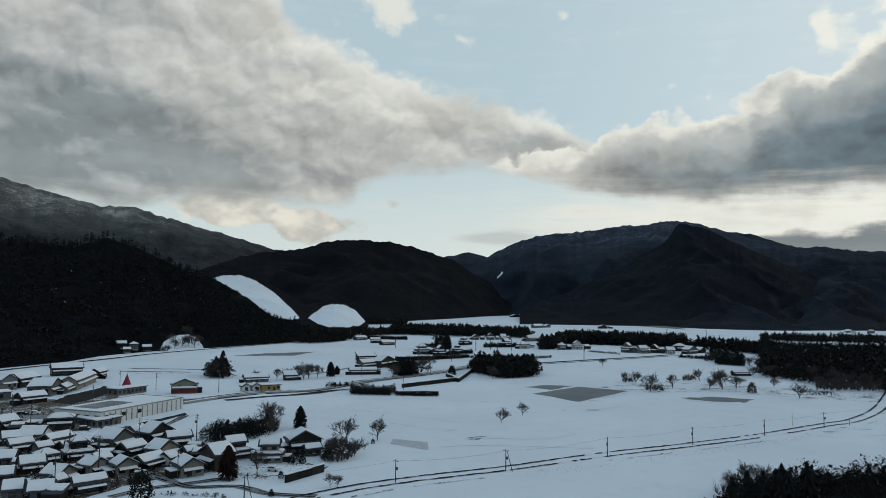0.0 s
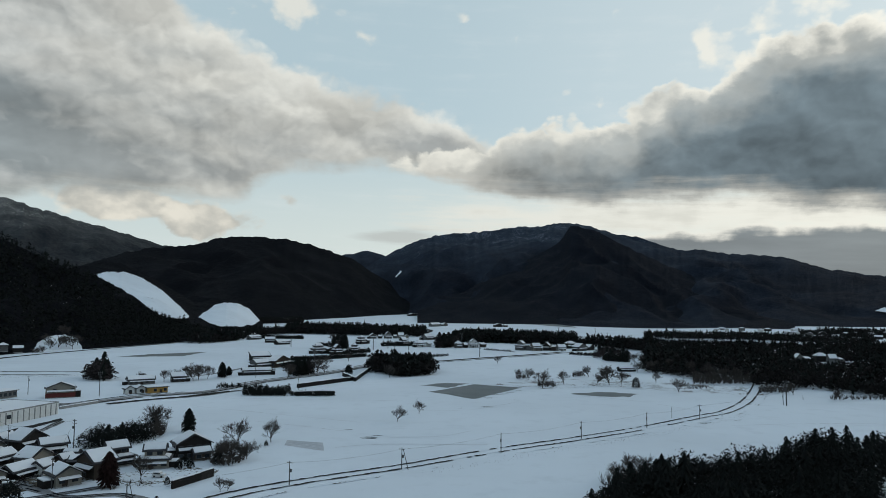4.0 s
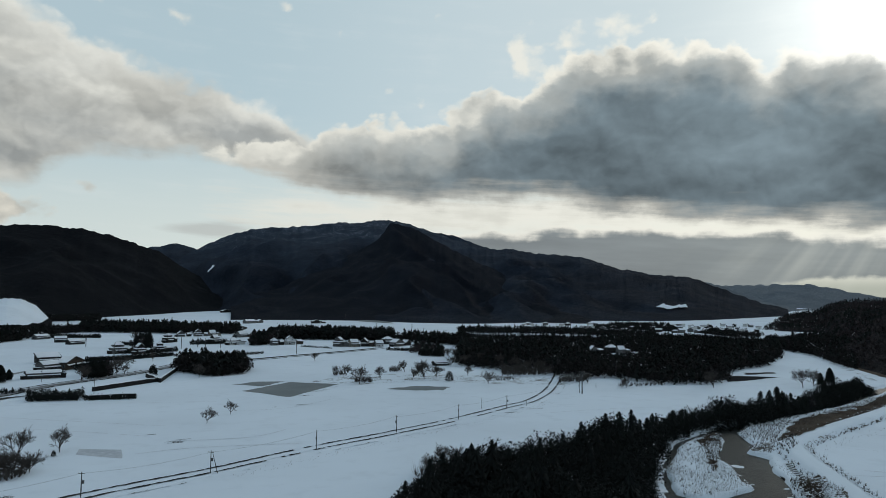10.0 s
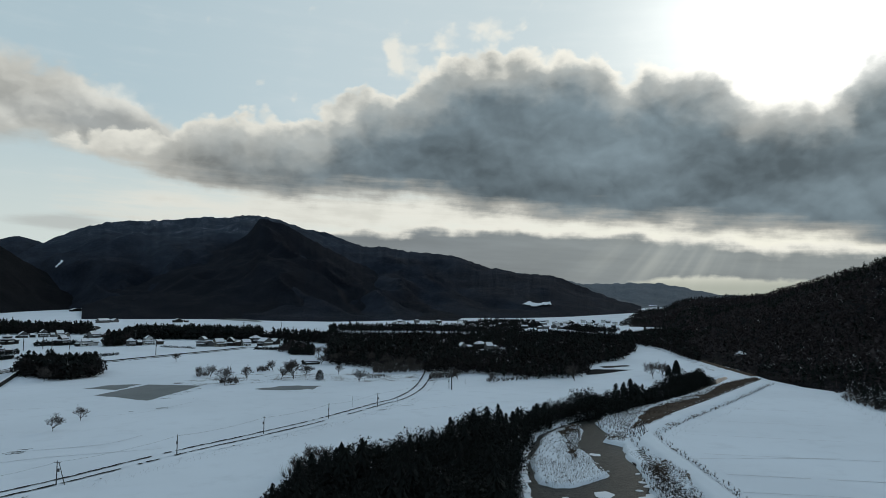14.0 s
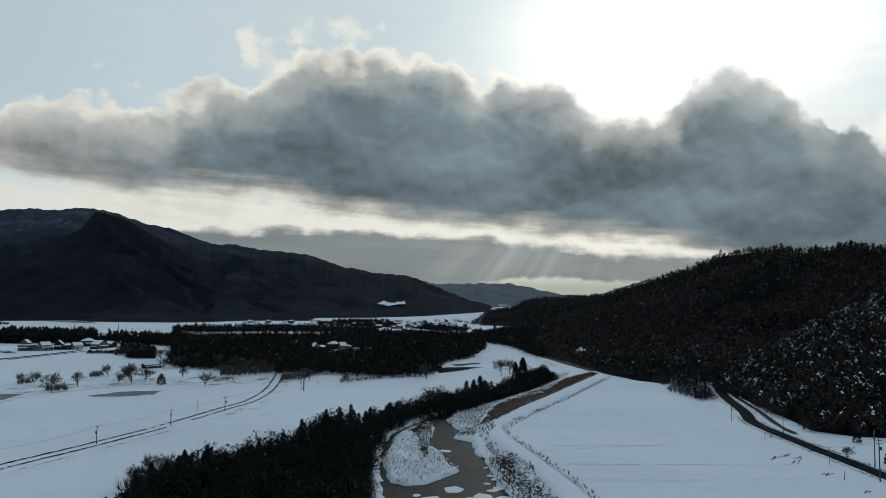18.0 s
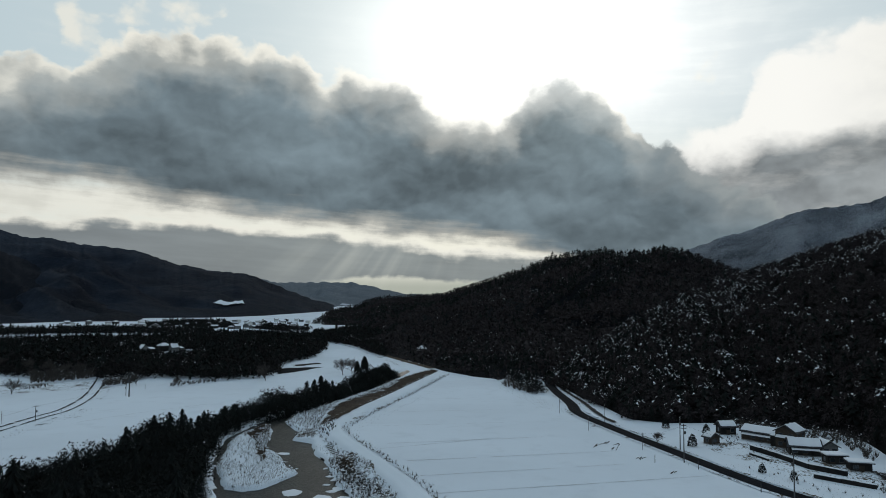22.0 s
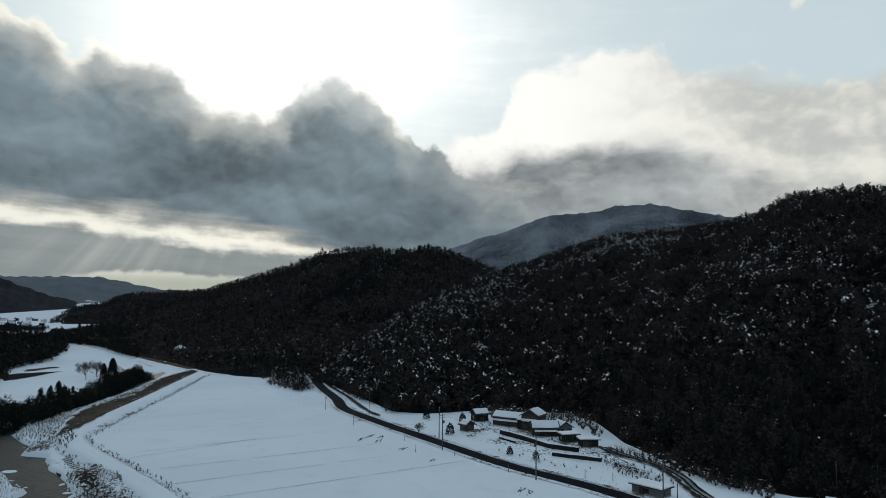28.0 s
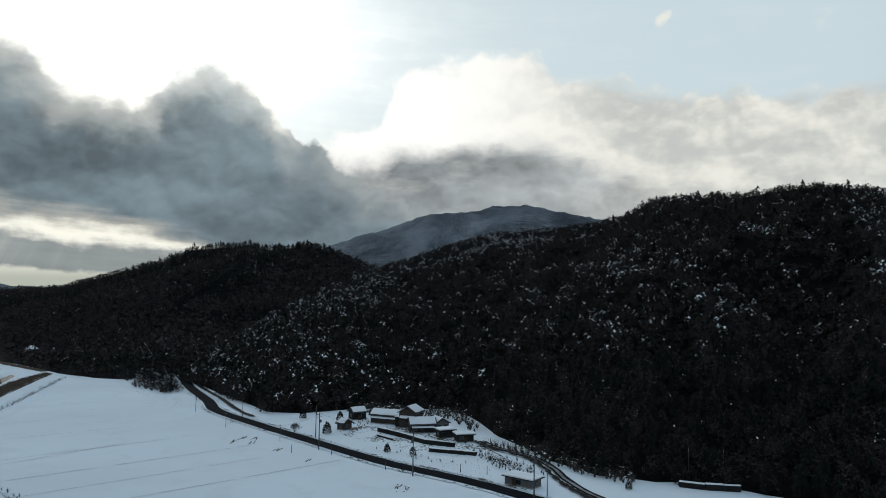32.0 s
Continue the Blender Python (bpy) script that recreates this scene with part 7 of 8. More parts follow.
def bare_tree(name, tall, spread, seed, thick=1.0, label="bare leafless tree standing in the snow", category="tree"):
    """A leafless tree: trunk, limbs and a crown of fine twigs."""
    r = random.Random(seed)
    trunk, limbs, twigs = [], [], []
    lengths, counts = (0.30, 0.38, 0.28, 0.19, 0.12), (7, 5, 4, 4)
    radii = (0.024 * thick, 0.012, 0.0065, 0.004, 0.003)

    def grow(p, d, level):
        length, n = lengths[level] * tall * r.uniform(0.8, 1.15), 3 if level < 3 else 2
        rad = radii[level] * tall
        path = [p]
        for k in range(n):
            q = p + d * length / n
            (trunk if level == 0 else limbs if level < 3 else twigs).append((p, q, rad * (1 - 0.55 * k / n), rad * (1 - 0.55 * (k + 1) / n)))
            p = q
            path.append(p)
            d = (d + Vector((r.uniform(-1, 1), r.uniform(-1, 1), r.uniform(-0.3, 0.8))) * 0.22).normalized()
        if level < 4:
            for i in range(counts[level]):
                t = r.uniform(0.45, 1.0) * n
                j = min(int(t), n - 1)
                at = path[j].lerp(path[j + 1], t - j)
                side = d.orthogonal().normalized()
                side.rotate(Matrix.Rotation(r.uniform(0, 6.283), 3, d))
                lean = spread * r.uniform(0.6, 1.25)
                grow(at, (d + side * lean + Vector((0, 0, 0.25))).normalized(), level + 1)
    grow(Vector((0, 0, -0.3)), Vector((r.uniform(-0.1, 0.1), r.uniform(-0.1, 0.1), 1)).normalized(), 0)
    ob = new(name)
    limb_mesh("trunk", trunk, BARK, ob, 7)
    limb_mesh("branchwork", limbs, BARK, ob, 4)
    if twigs:
        limb_mesh("crown", [(a, b, max(ra, 0.032), max(rb, 0.022)) for a, b, ra, rb in twigs], TWIG, ob, 3)
    return tagged(ob, label, category, "bare trees")


TREES = [bare_tree("bare_tree", 7.0, 0.85, s) for s in (3, 8, 15, 21)]
used = set()


def plant(kinds, x, y, scale, z=None):
    k = random.randrange(len(kinds))
    m = pose(x, y, z_at(x, y) if z is None else z, 0, 0, random.uniform(0, 360)) @ Matrix.Scale(scale, 4)
    if id(kinds[k]) not in used:
        used.add(id(kinds[k]))
        kinds[k].matrix_world = m
        return kinds[k]
    ob = copy_thing(kinds[k], m)
    ob.scale = (scale, scale, scale)
    return ob


for (x, y), s in (
    ((-24.3, 270.2), 1.05), ((-35.2, 262.3), 1.25), ((-34.5, 240.6), 1.0), ((25.7, 310.2), 0.85), ((37.4, 330.7), 0.75), ((126.2, 464.0), 1.1), ((122.9, 420.5), 1.4), ((141.7, 438.1), 1.15), ((122.3, 473.5), 0.9),
    ((173.9, 480.8), 1.15), ((169.8, 431.7), 1.75), ((161.7, 431.2), 1.0), ((179.8, 435.2), 1.1), ((198.7, 396.1), 1.2), ((222.9, 509.8), 1.2), ((-108.4, 465.7), 1.0), ((-96.5, 480.4), 1.35), ((-90.5, 480.9), 1.3), ((-123.0, 467.9), 0.8),
    ((-35.8, 237.1), 0.9), ((-29.4, 242.5), 0.9), ((-71.6, 299.7), 1.3), ((-75.1, 302.3), 1.1), ((-56.0, 217.8), 0.9), ((-31.2, 201.6), 0.5), ((-29.4, 202.9), 0.45), 
    ((-33.6, 481.9), 1.4), ((-10.2, 557.3), 1.2), ((-16.4, 543.0), 1.3), ((-104.8, 483.3), 0.9), ((260.9, 379.5), 1.0), ((270.9, 353.6), 0.9), ((324.3, 338.0), 1.5), ((251.4, 581.1), 1.2),
    ((379.8, 320.8), 1.5), ((393.1, 324.1), 1.3), ((180.8, 462.6), 1.2), ((82.0, 201.9), 0.8), ((87.8, 206.1), 0.9), ((92.1, 207.2), 0.9), ((266.3, 73.5), 0.6),
):
    plant(TREES, x, y, s * 1.12)


# bare orchard trees on the cleared slope of the west hill
for d, r, s in ((-21.2, 772, 1.4), (-20.7, 790, 1.6), (-20.2, 800, 1.9), (-19.7, 806, 2.1), (-19.3, 800, 1.8), (-19.0, 816, 1.7), (-20.0, 842, 1.9), (-20.9, 812, 1.5), (-21.5, 766, 1.3)):
    a = radians(d)
    x, y = math.sin(a) * r, math.cos(a) * r
    plant(TREES, x, y, s, float(west_z(np.array([a]), np.array([float(r)]), np.array([x]), np.array([y]))[0]))


# thickets: many stems from the ground, with caught snow
def thicket(name, poly, spacing, tall, label, frost=0.3):
    p = scatter(poly, spacing)
    n = len(p)
    m = 22
    base = np.repeat(p, m, 0)
    k = len(base)
    ang, lean = rng.uniform(0, 2 * math.pi, k), rng.uniform(0.05, 0.7, k)
    h = tall * rng.uniform(0.4, 1.05, k)
    tip = base + np.stack([np.cos(ang) * lean * h, np.sin(ang) * lean * h, h], -1)
    mid = base + (tip - base) * 0.2
    w = np.stack([-np.sin(ang), np.cos(ang), 0 * ang], -1) * 0.035 * tall ** 0.5
    tris = np.stack([mid - w, mid + w, tip], 1)
    idx = np.zeros(k, int)
    if frost:
        c = tip[rng.random(k) < frost * 0.2]
        c = c - np.array([0, 0, 0.3])
        lumps = c[:, None] + rng.normal(size=(len(c), 3, 3)) * np.array([0.4, 0.4, 0.15])
        tris, idx = np.concatenate([tris, lumps]), np.concatenate([idx, np.ones(len(c), int)])
    return tri_mesh(name, tris, idx, [TWIG, FROSTED], label, "thicket", "stuff")


thicket("garden_thicket", [(-40.0, 234.4), (-41.1, 252.1), (-35.6, 262.3), (-30.2, 252.6), (-29.3, 237.4), (-33.0, 230.7)], 1.5, 4.2, "bare brown garden thicket beside the farm")
thicket("grove_thicket", [(-73.1, 282.9), (-74.6, 302.3), (-69.3, 299.8), (-64.1, 279.8)], 1.8, 6.0, "bare brown trees at the edge of the grove", 0.05)
thicket("wood_edge", [(75.1, 197.9), (85.9, 207.1), (94.6, 209.4), (93.6, 203.0), (79.7, 191.8)], 1.8, 5.0, "bare brown trees at the edge of the river wood", 0.05)
thicket("wood_edge", [(112.0, 205.7), (130.4, 212.8), (144.5, 216.3), (134.9, 205.3), (113.7, 199.3)], 2.2, 6.0, "bare brown trees at the edge of the river wood", 0.05)
thicket("roadside_thicket", [(391.0, 203.7), (434.1, 220.0), (399.9, 195.4), (374.9, 171.5), (367.0, 172.8)], 2.5, 4.0, "bare scrub beside the road", 0.5)
thicket("bank_thicket", [(210.2, 190.5), (235.0, 203.1), (220.9, 188.7), (201.4, 175.4)], 2.0, 1.6, "low scrub on the river bank", 0.3)
thicket("bank_thicket", [(169.9, 144.4), (168.7, 135.5), (156.6, 116.9), (148.6, 117.3), (154.0, 127.7)], 1.6, 2.0, "low scrub below the dyke", 0.3)
thicket("hill_foot_scrub", [(336.5, 64.0), (331.9, 41.6), (326.8, 14.9), (290.2, 4.0), (272.2, 5.9), (304.0, 16.2), (311.8, 54.2)], 2.6, 4.0, "bare scrub at the foot of the hill", 0.25)
thicket("hill_foot_scrub", [(257.1, 2.5), (237.2, -13.3), (212.9, -29.8), (204.8, -40.9), (211.0, -42.2), (224.0, -31.3), (250.6, -16.0)], 2.2, 3.5, "bare scrub at the foot of the hill", 0.3)
thicket("track_scrub", [(241.8, 5.2), (233.6, -5.9), (219.9, -14.0), (211.4, -11.9), (222.3, -2.2)], 2.0, 1.8, "low snowy scrub above the road", 0.7)
thicket("wood_foot_scrub", [(241.6, 384.9), (262.7, 385.2), (290.2, 418.7), (283.0, 435.8)], 2.2, 4.5, "bare snowy scrub at the edge of the valley wood", 0.6)
thicket("wood_foot_scrub", [(225.0, 428.8), (266.8, 424.9), (283.7, 451.8), (242.7, 462.4)], 3.0, 7.0, "bare trees along the edge of the valley wood", 0.1)
thicket("wood_foot_scrub", [(265.9, 355.0), (296.7, 352.0), (304.7, 361.4), (272.9, 364.3)], 2.5, 3.0, "low snowy scrub below the valley wood", 0.6)


thicket("bank_bushes", LOW_SCRUB, 2.0, 1.5, "frosted bushes on the bank below the dyke", 1.0)
thicket("bank_bushes", UPPER_SCRUB, 2.6, 1.3, "frosted bushes on the upper river bank", 1.0)
thicket("bank_bushes", LEFT_BANK, 2.2, 1.6, "frosted bushes between wood and water", 1.0)
thicket("bank_bushes", REED_SNOW, 3.2, 1.5, "frosted bushes between reeds and water", 1.0)
thicket("island_bushes", ISLAND, 3.4, 0.9, "low frosted scrub on the river island", 1.0)
for band in DYKE_BANDS:
    thicket("dyke_bushes", band, 2.3, 1.3, "low snowy bushes along the edge of the dyke", 0.8)


p = scatter([(432.0, 220.0), (386.0, 190.0), (366.0, 171.0), (372.0, 165.0), (404.0, 184.0), (446.0, 208.0)], 2.8)
wood("bend_wood", p, heights(len(p), 5.5, 0.3), FIRS_FINE, ROUNDS_FINE, 0.2, "small dark wood beside the bend of the road", 0.3, 0.9, crowns=DARK_CROWNS)


# single evergreens
def evergreen(name, tall, firs, label, seed, round_crown=False, tone=None):
    ob = new(name)
    limb_mesh("trunk", [(Vector((0, 0, -0.3)), Vector((0, 0, tall * 0.8)), tall * 0.022, tall * 0.008)], BARK, ob, 6)
    shape = round_shape(900, 0.33, 0.06, 0.030) if round_crown else fir_shape(1500, 0.30, 0.6)
    tri_mesh("crown", shape * tall, np.zeros(len(shape), int), [tone or CONIFER], parent=ob)
    return tagged(ob, label, "tree", "evergreen trees")


RUSTY = leaf_material("rusty cedar needles", (0.016, 0.009, 0.008), (0.030, 0.015, 0.013))
FIR_KINDS = [evergreen("fir_tree", 8.0, True, "dark evergreen fir standing in the snow", s) for s in (1, 2)]
BALL_KINDS = [evergreen("evergreen_tree", 6.0, False, "dark round evergreen in the snow", s, True) for s in (3, 4)]
CEDAR = [evergreen("cedar_tree", 10.0, True, "rusty brown cedar in a village garden", 6, False, RUSTY)]
for (x, y), s in (((-76.9, 489.2), 1.25), ((-58.3, 293.7), 1.1), ((-28.2, 500.7), 1.6), ((-24.4, 504.8), 1.4), ((4.0, 749.1), 1.7), ((-3.2, 765.6), 1.6), ((-74.4, 500.7), 0.8), ((117.7, 799.5), 2.0),
                  ((139.0, 864.1), 2.0), ((423.0, 336.0), 1.2), ((402.4, 326.4), 1.0), ((-152.7, 918.1), 2.2), ((-138.7, 947.4), 2.0), ((379.8, 526.7), 1.2)):
    plant(FIR_KINDS, x, y, s)
for (x, y), s in (((181.3, 416.7), 1.35), ((6.9, 507.4), 1.5), ((-78.4, 187.7), 1.5), ((270.6, 61.9), 0.9), ((-31.2, 504.2), 1.5), ((-19.5, 513.1), 1.3), ((302.7, 79.9), 0.8), ((299.9, 63.1), 0.8), ((-47.3, 234.2), 0.7), ((-45.0, 231.8), 0.6), ((-48.3, 230.1), 0.6),
                  ((-47.2, 211.2), 0.45), ((-45.4, 192.0), 0.4), ((236.9, 25.1), 0.6), ((202.2, -38.9), 0.5), ((241.5, 34.4), 0.6), ((-37.4, 235.4), 0.8), ((-25.4, 263.7), 0.4)):
    plant(BALL_KINDS, x, y, s)
plant(CEDAR, *(-62.3, 209.4), 0.95)
p = scatter([(-88.7, 263.1), (-89.6, 278.6), (-81.8, 293.8), (-72.3, 293.0), (-68.2, 274.9), (-78.5, 260.4)], 2.6)
wood("farm_grove", p, heights(len(p), 6.2, 0.25), FIRS_FINE, ROUNDS_DARK, 0.08, "dark evergreen grove behind the farm house", 0.03, 0.5, category="grove", crowns=CONIFER)
p = scatter([(206.8, -53.8), (212.7, -61.3), (212.7, -69.0), (205.2, -59.1)], 3.0)
wood("wall_bushes", p, heights(len(p), 2.2, 0.25), FIRS_SMALL, ROUNDS_SMALL, 0.2, "snowy bushes beside the low wall", 0.9, 0.5, category="bushes")
for poly, tall in (([(-50.8, 398.8), (-29.1, 395.5), (-30.2, 410.1), (-52.8, 413.8)], 3.2), ([(-25.9, 395.7), (-2.4, 392.5), (-2.4, 404.5), (-26.7, 407.8)], 2.2), ([(-79.3, 192.0), (-67.7, 191.3), (-56.7, 189.5), (-57.7, 192.7), (-70.4, 194.5)], 1.2),
                   ([(241.8, 5.2), (235.4, -2.3), (226.4, -9.2), (224.6, -7.4), (231.1, -0.4)], 1.2), ([(-40.8, 617.2), (-11.6, 632.1), (24.7, 661.3), (25.4, 681.9), (-12.1, 657.3), (-42.5, 641.2)], 3.0)):
    p = scatter(poly, 1.4)
    wood("hedge", p, heights(len(p), tall, 0.15), FIRS_SMALL, ROUNDS_SMALL, 0.1, "dark clipped evergreen hedge in the snow", 0.08, 0.5, category="hedge", crowns=CONIFER)


# utility poles and their cables
def utility_pole(tall, arms, label="grey concrete utility pole with crossarms"):
    ob = new("utility_pole")
    limb_mesh("post", [(Vector((0, 0, -0.4)), Vector((0, 0, tall)), 0.19, 0.12)], POLE_GREY, ob, 8)
    for k in range(arms):
        z = tall - 0.5 - 0.9 * k
        arm = part("crossarm", Solid().box(-1.0, 1.0, -0.06, 0.06, z - 0.06, z + 0.06), POLE_GREY, ob)
        for x in (-0.9, 0.0, 0.9):
            part("insulator", Solid().box(x - 0.07, x + 0.07, -0.07, 0.07, z + 0.06, z + 0.3), WALL_WHITE, arm)
    if arms:
        part("transformer", Solid().box(0.2, 0.7, -0.25, 0.25, tall - 3.2, tall - 2.3), POLE_GREY, ob)
    return tagged(ob, label, "utility pole", "utility poles")


TALL = utility_pole(12.0, 2)
SHORT = utility_pole(7.0, 1, "slim grey field pole with one crossarm")
POST = utility_pole(4.0, 0, "short dark marker post in the snow")
pole_top = {}


def set_poles(kind, places, tall, base):
    for i, q in enumerate(places):
        s = tall[i] / base if isinstance(tall, (list, tuple)) else tall / base
        ob = plant([kind], q[0], q[1], s)
        pole_top[q] = Vector((q[0], q[1], z_at(*q) + base * s - 0.4))


VILLAGE_POLES = [(-86.8, 253.1), (-110.9, 262.1), (-101.3, 212.0), (-120.7, 232.1), (-156.0, 270.9), (-104.4, 194.0), (-77.0, 209.5), (-126.0, 401.2), (-159.3, 324.9), (-164.4, 408.7), (-194.1, 428.3), (-185.8, 308.0)]
set_poles(TALL, VILLAGE_POLES, [12, 9, 12, 11, 12, 10, 8.5, 13, 13, 10, 9, 11], 12.0)
FIELD_POLES = [(-51.1, 186.5), (-13.3, 207.8), (20.0, 223.5), (56.9, 246.0), (93.2, 265.8), (128.5, 284.7), (162.7, 304.2), (230.7, 343.9)]
set_poles(SHORT, FIELD_POLES, 6.6, 7.0)
BRACES = [(-50.5, 186.5), (20.4, 222.7)]
EAST_POLES = [(313.6, 132.0), (279.1, 104.9), (254.1, 75.3), (241.3, 57.9), (210.1, 22.2), (191.5, -12.1)]
set_poles(TALL, EAST_POLES, [7, 6, 6, 12.5, 13, 12], 12.0)
SIDE_POLES = [(261.3, 64.0), (217.5, -59.4), (220.5, -70.5), (192.1, -15.6), (302.5, 106.4), (151.7, 309.3), (-55.3, 487.3), (-23.0, 421.1), (-8.5, 514.0)]
set_poles(TALL, SIDE_POLES, [12, 9, 8, 9, 8, 5, 8, 8, 10], 12.0)
FAR_POLES = [(35.3, 752.9), (52.2, 772.6), (-1.8, 700.5), (-52.9, 796.5), (73.5, 757.6), (149.6, 865.6), (455.4, 1694.1), (388.9, 1760.6), (370.4, 2359.8), (54.1, 699.2), (-21.0, 622.3), (131.8, 660.7), (229.5, 339.4), (396.3, 1064.2), (344.7, 1088.9)]
set_poles(SHORT, FAR_POLES, 13.0, 7.0)
set_poles(POST, [(235.5, 65.8), (234.3, 51.9), (217.0, 31.3), (216.4, 8.4), (214.9, 0.4), (177.5, 311.1), (252.5, 358.7), (274.8, 57.7), (276.3, 56.0)], 2.6, 4.0)
for q in BRACES:
    ob = limb_mesh("pole_brace", [(Vector((q[0] + 1.6, q[1], z_at(*q) - 0.2)), Vector((q[0], q[1] + 0.3, z_at(*q) + 6.2)), 0.12, 0.09)], POLE_GREY, None, 6)
    tagged(ob, "leaning brace of a field pole", "pole brace")


def cable(a, b, sag, label="thin black overhead cable between poles"):
    n = 10
    pts = [a.lerp(b, k / n) - Vector((0, 0, sag * 4 * (k / n) * (1 - k / n))) for k in range(n + 1)]
    d = (b - a).normalized()
    u = d.orthogonal().normalized() * 0.022
    w = d.cross(u)
    v = [tuple(p + u * math.cos(k * 2.0944) + w * math.sin(k * 2.0944)) for p in pts for k in range(3)]
    f = [(3 * i + k, 3 * i + (k + 1) % 3, 3 * i + 3 + (k + 1) % 3, 3 * i + 3 + k) for i in range(n) for k in range(3)]
    ob = sheet("overhead_cable", v, f, [CABLE])
    tagged(ob, label, "cable", "overhead cables")


def string(places, sag=0.8):
    for p, q in zip(places, places[1:]):
        cable(pole_top[p], pole_top[q], sag)


string(FIELD_POLES)
string(EAST_POLES)
string([VILLAGE_POLES[i] for i in (5, 2, 3, 4, 11)])
string([VILLAGE_POLES[i] for i in (6, 0, 1, 8, 10, 9, 7)])


# parked vehicles under snow
def parked_car(a, turn, length, tall, wall, label):
    ob = new("parked_car")
    x, y = a
    ob.matrix_world = pose(x, y, z_at(x, y) + 0.1, 0, 0, turn)
    l, w = length / 2, 0.85
    body = Solid().box(-l, l, -w, w, 0.3, 0.3 + tall * 0.42)
    cab = [(-l * 0.95, 0.3 + tall * 0.42), (l * 0.55, 0.3 + tall * 0.42), (l * 0.25, tall), (-l * 0.85, tall)]
    body.add([(x1, s * w * 0.92, z1) for s in (-1, 1) for x1, z1 in cab], [(0, 1, 2, 3), (7, 6, 5, 4), (0, 4, 5, 1), (1, 5, 6, 2), (2, 6, 7, 3), (3, 7, 4, 0)])
    part("body", body, wall, ob)
    part("side_window", Solid().box(-l * 0.75, l * 0.35, -w * 0.95, w * 0.95, 0.32 + tall * 0.45, tall * 0.9), GLASS, ob)
    part("roof_snow", Solid().box(-l * 0.85, l * 0.25, -w * 0.9, w * 0.9, tall, tall + 0.2).box(l * 0.55, l * 0.98, -w * 0.9, w * 0.9, 0.3 + tall * 0.42, 0.45 + tall * 0.42), ROOF_SNOW, ob, "snow lying on the car")
    for sx in (-0.62, 0.62):
        for sy in (-1, 1):
            bm = bmesh.new()
            bmesh.ops.create_cone(bm, cap_ends=True, segments=12, radius1=0.32, radius2=0.32, depth=0.2, matrix=Matrix.Translation((sx * l, sy * w * 0.92, 0.3)) @ Matrix.Rotation(math.pi / 2, 4, "X"))
            me = bpy.data.meshes.new("wheel")
            bm.to_mesh(me)
            bm.free()
            me.materials.append(CABLE)
            new("wheel", me).parent = ob
    return tagged(ob, label, "car", "parked cars")


parked_car((-88.0, 210.5), 20, 4.4, 1.9, WALL_GREY, "grey van parked beside a village lane")
parked_car((-51.5, 220.1), -15, 3.6, 1.45, WALL_WHITE, "small white car parked in the farm yard")
parked_car((-90.8, 215.1), 20, 4.2, 1.5, WALL_DARK, "dark car parked in the snow")
parked_car((-188.1, 320.1), 10, 4.2, 1.5, WALL_DARK, "dark car parked in the works yard")
parked_car((-183.6, 321.9), 10, 4.2, 1.5, WALL_WHITE, "pale car parked in the works yard")
parked_car((-142.8, 285.8), 15, 4.2, 1.5, WALL_DARK, "dark car parked beside the works")
parked_car((-180.9, 303.9), 10, 4.2, 1.8, WALL_GREY, "grey van parked in the works yard")
parked_car((-174.9, 332.3), 10, 4.2, 1.5, WALL_DARK, "dark car parked beside the barns")

for poly, space, tall, share in (
    ([(-156.1, 475.6), (-147.3, 466.0), (-144.9, 480.0), (-152.8, 501.8), (-161.3, 497.2)], 3.5, 11.0, 0.5), ([(-32.0, 504.2), (-19.4, 509.1), (-21.6, 533.7), (-32.3, 528.5)], 3.5, 9.5, 0.4), ([(-6.7, 747.7), (8.8, 749.6), (8.0, 785.3), (-5.8, 783.5)], 5.0, 13.0, 0.6),
    ([(106.7, 779.4), (132.1, 801.3), (139.3, 853.1), (116.9, 839.4)], 5.0, 12.0, 0.6), ([(-152.0, 892.6), (-127.6, 922.0), (-138.3, 976.4), (-159.3, 944.2)], 5.0, 12.0, 0.6), ([(240.1, 645.9), (267.2, 625.1), (289.9, 704.1), (272.3, 716.8)], 5.0, 8.0, 0.3),
):
    p = scatter(poly, space)
    wood("tree_clump", p, heights(len(p), tall, 0.2), FIRS, ROUNDS, share, "clump of dark evergreens in the snow", 0.03, 0.5, category="trees")
# dark garden shrubs, hedges and clutter between the village houses
garden = [(-113.9, 183.5), (-167.1, 267.1), (-162.6, 284.8), (-136.1, 268.5), (-116.5, 253.8), (-109.1, 269.7), (-84.6, 245.7), (-70.1, 233.3), (-68.3, 221.7), (-80.6, 212.8), (-89.6, 199.7), (-95.5, 184.1)]
p = scatter(garden, 3.6)
keep = smooth(rough(p[:, 0], p[:, 1], 25, 2, 91), -0.4, 0.3) > rng.random(len(p)) * 0.8
p = p[keep]
wood("garden_shrubs", p, heights(len(p), 2.3, 0.35), FIRS_SMALL, ROUNDS, 0.15, "dark garden shrubs and hedges between the houses", 0.25, 0.5, category="shrubs")
yard = [(-182.0, 294.2), (-221.6, 357.3), (-191.6, 334.8), (-167.6, 319.6), (-159.9, 300.8), (-165.4, 289.8)]
p = scatter(yard, 6.0)
wood("yard_shrubs", p, heights(len(p), 1.8, 0.4), FIRS_SMALL, ROUNDS_SMALL, 0.1, "dark shrubs along the works yard", 0.25, 0.5, category="shrubs")
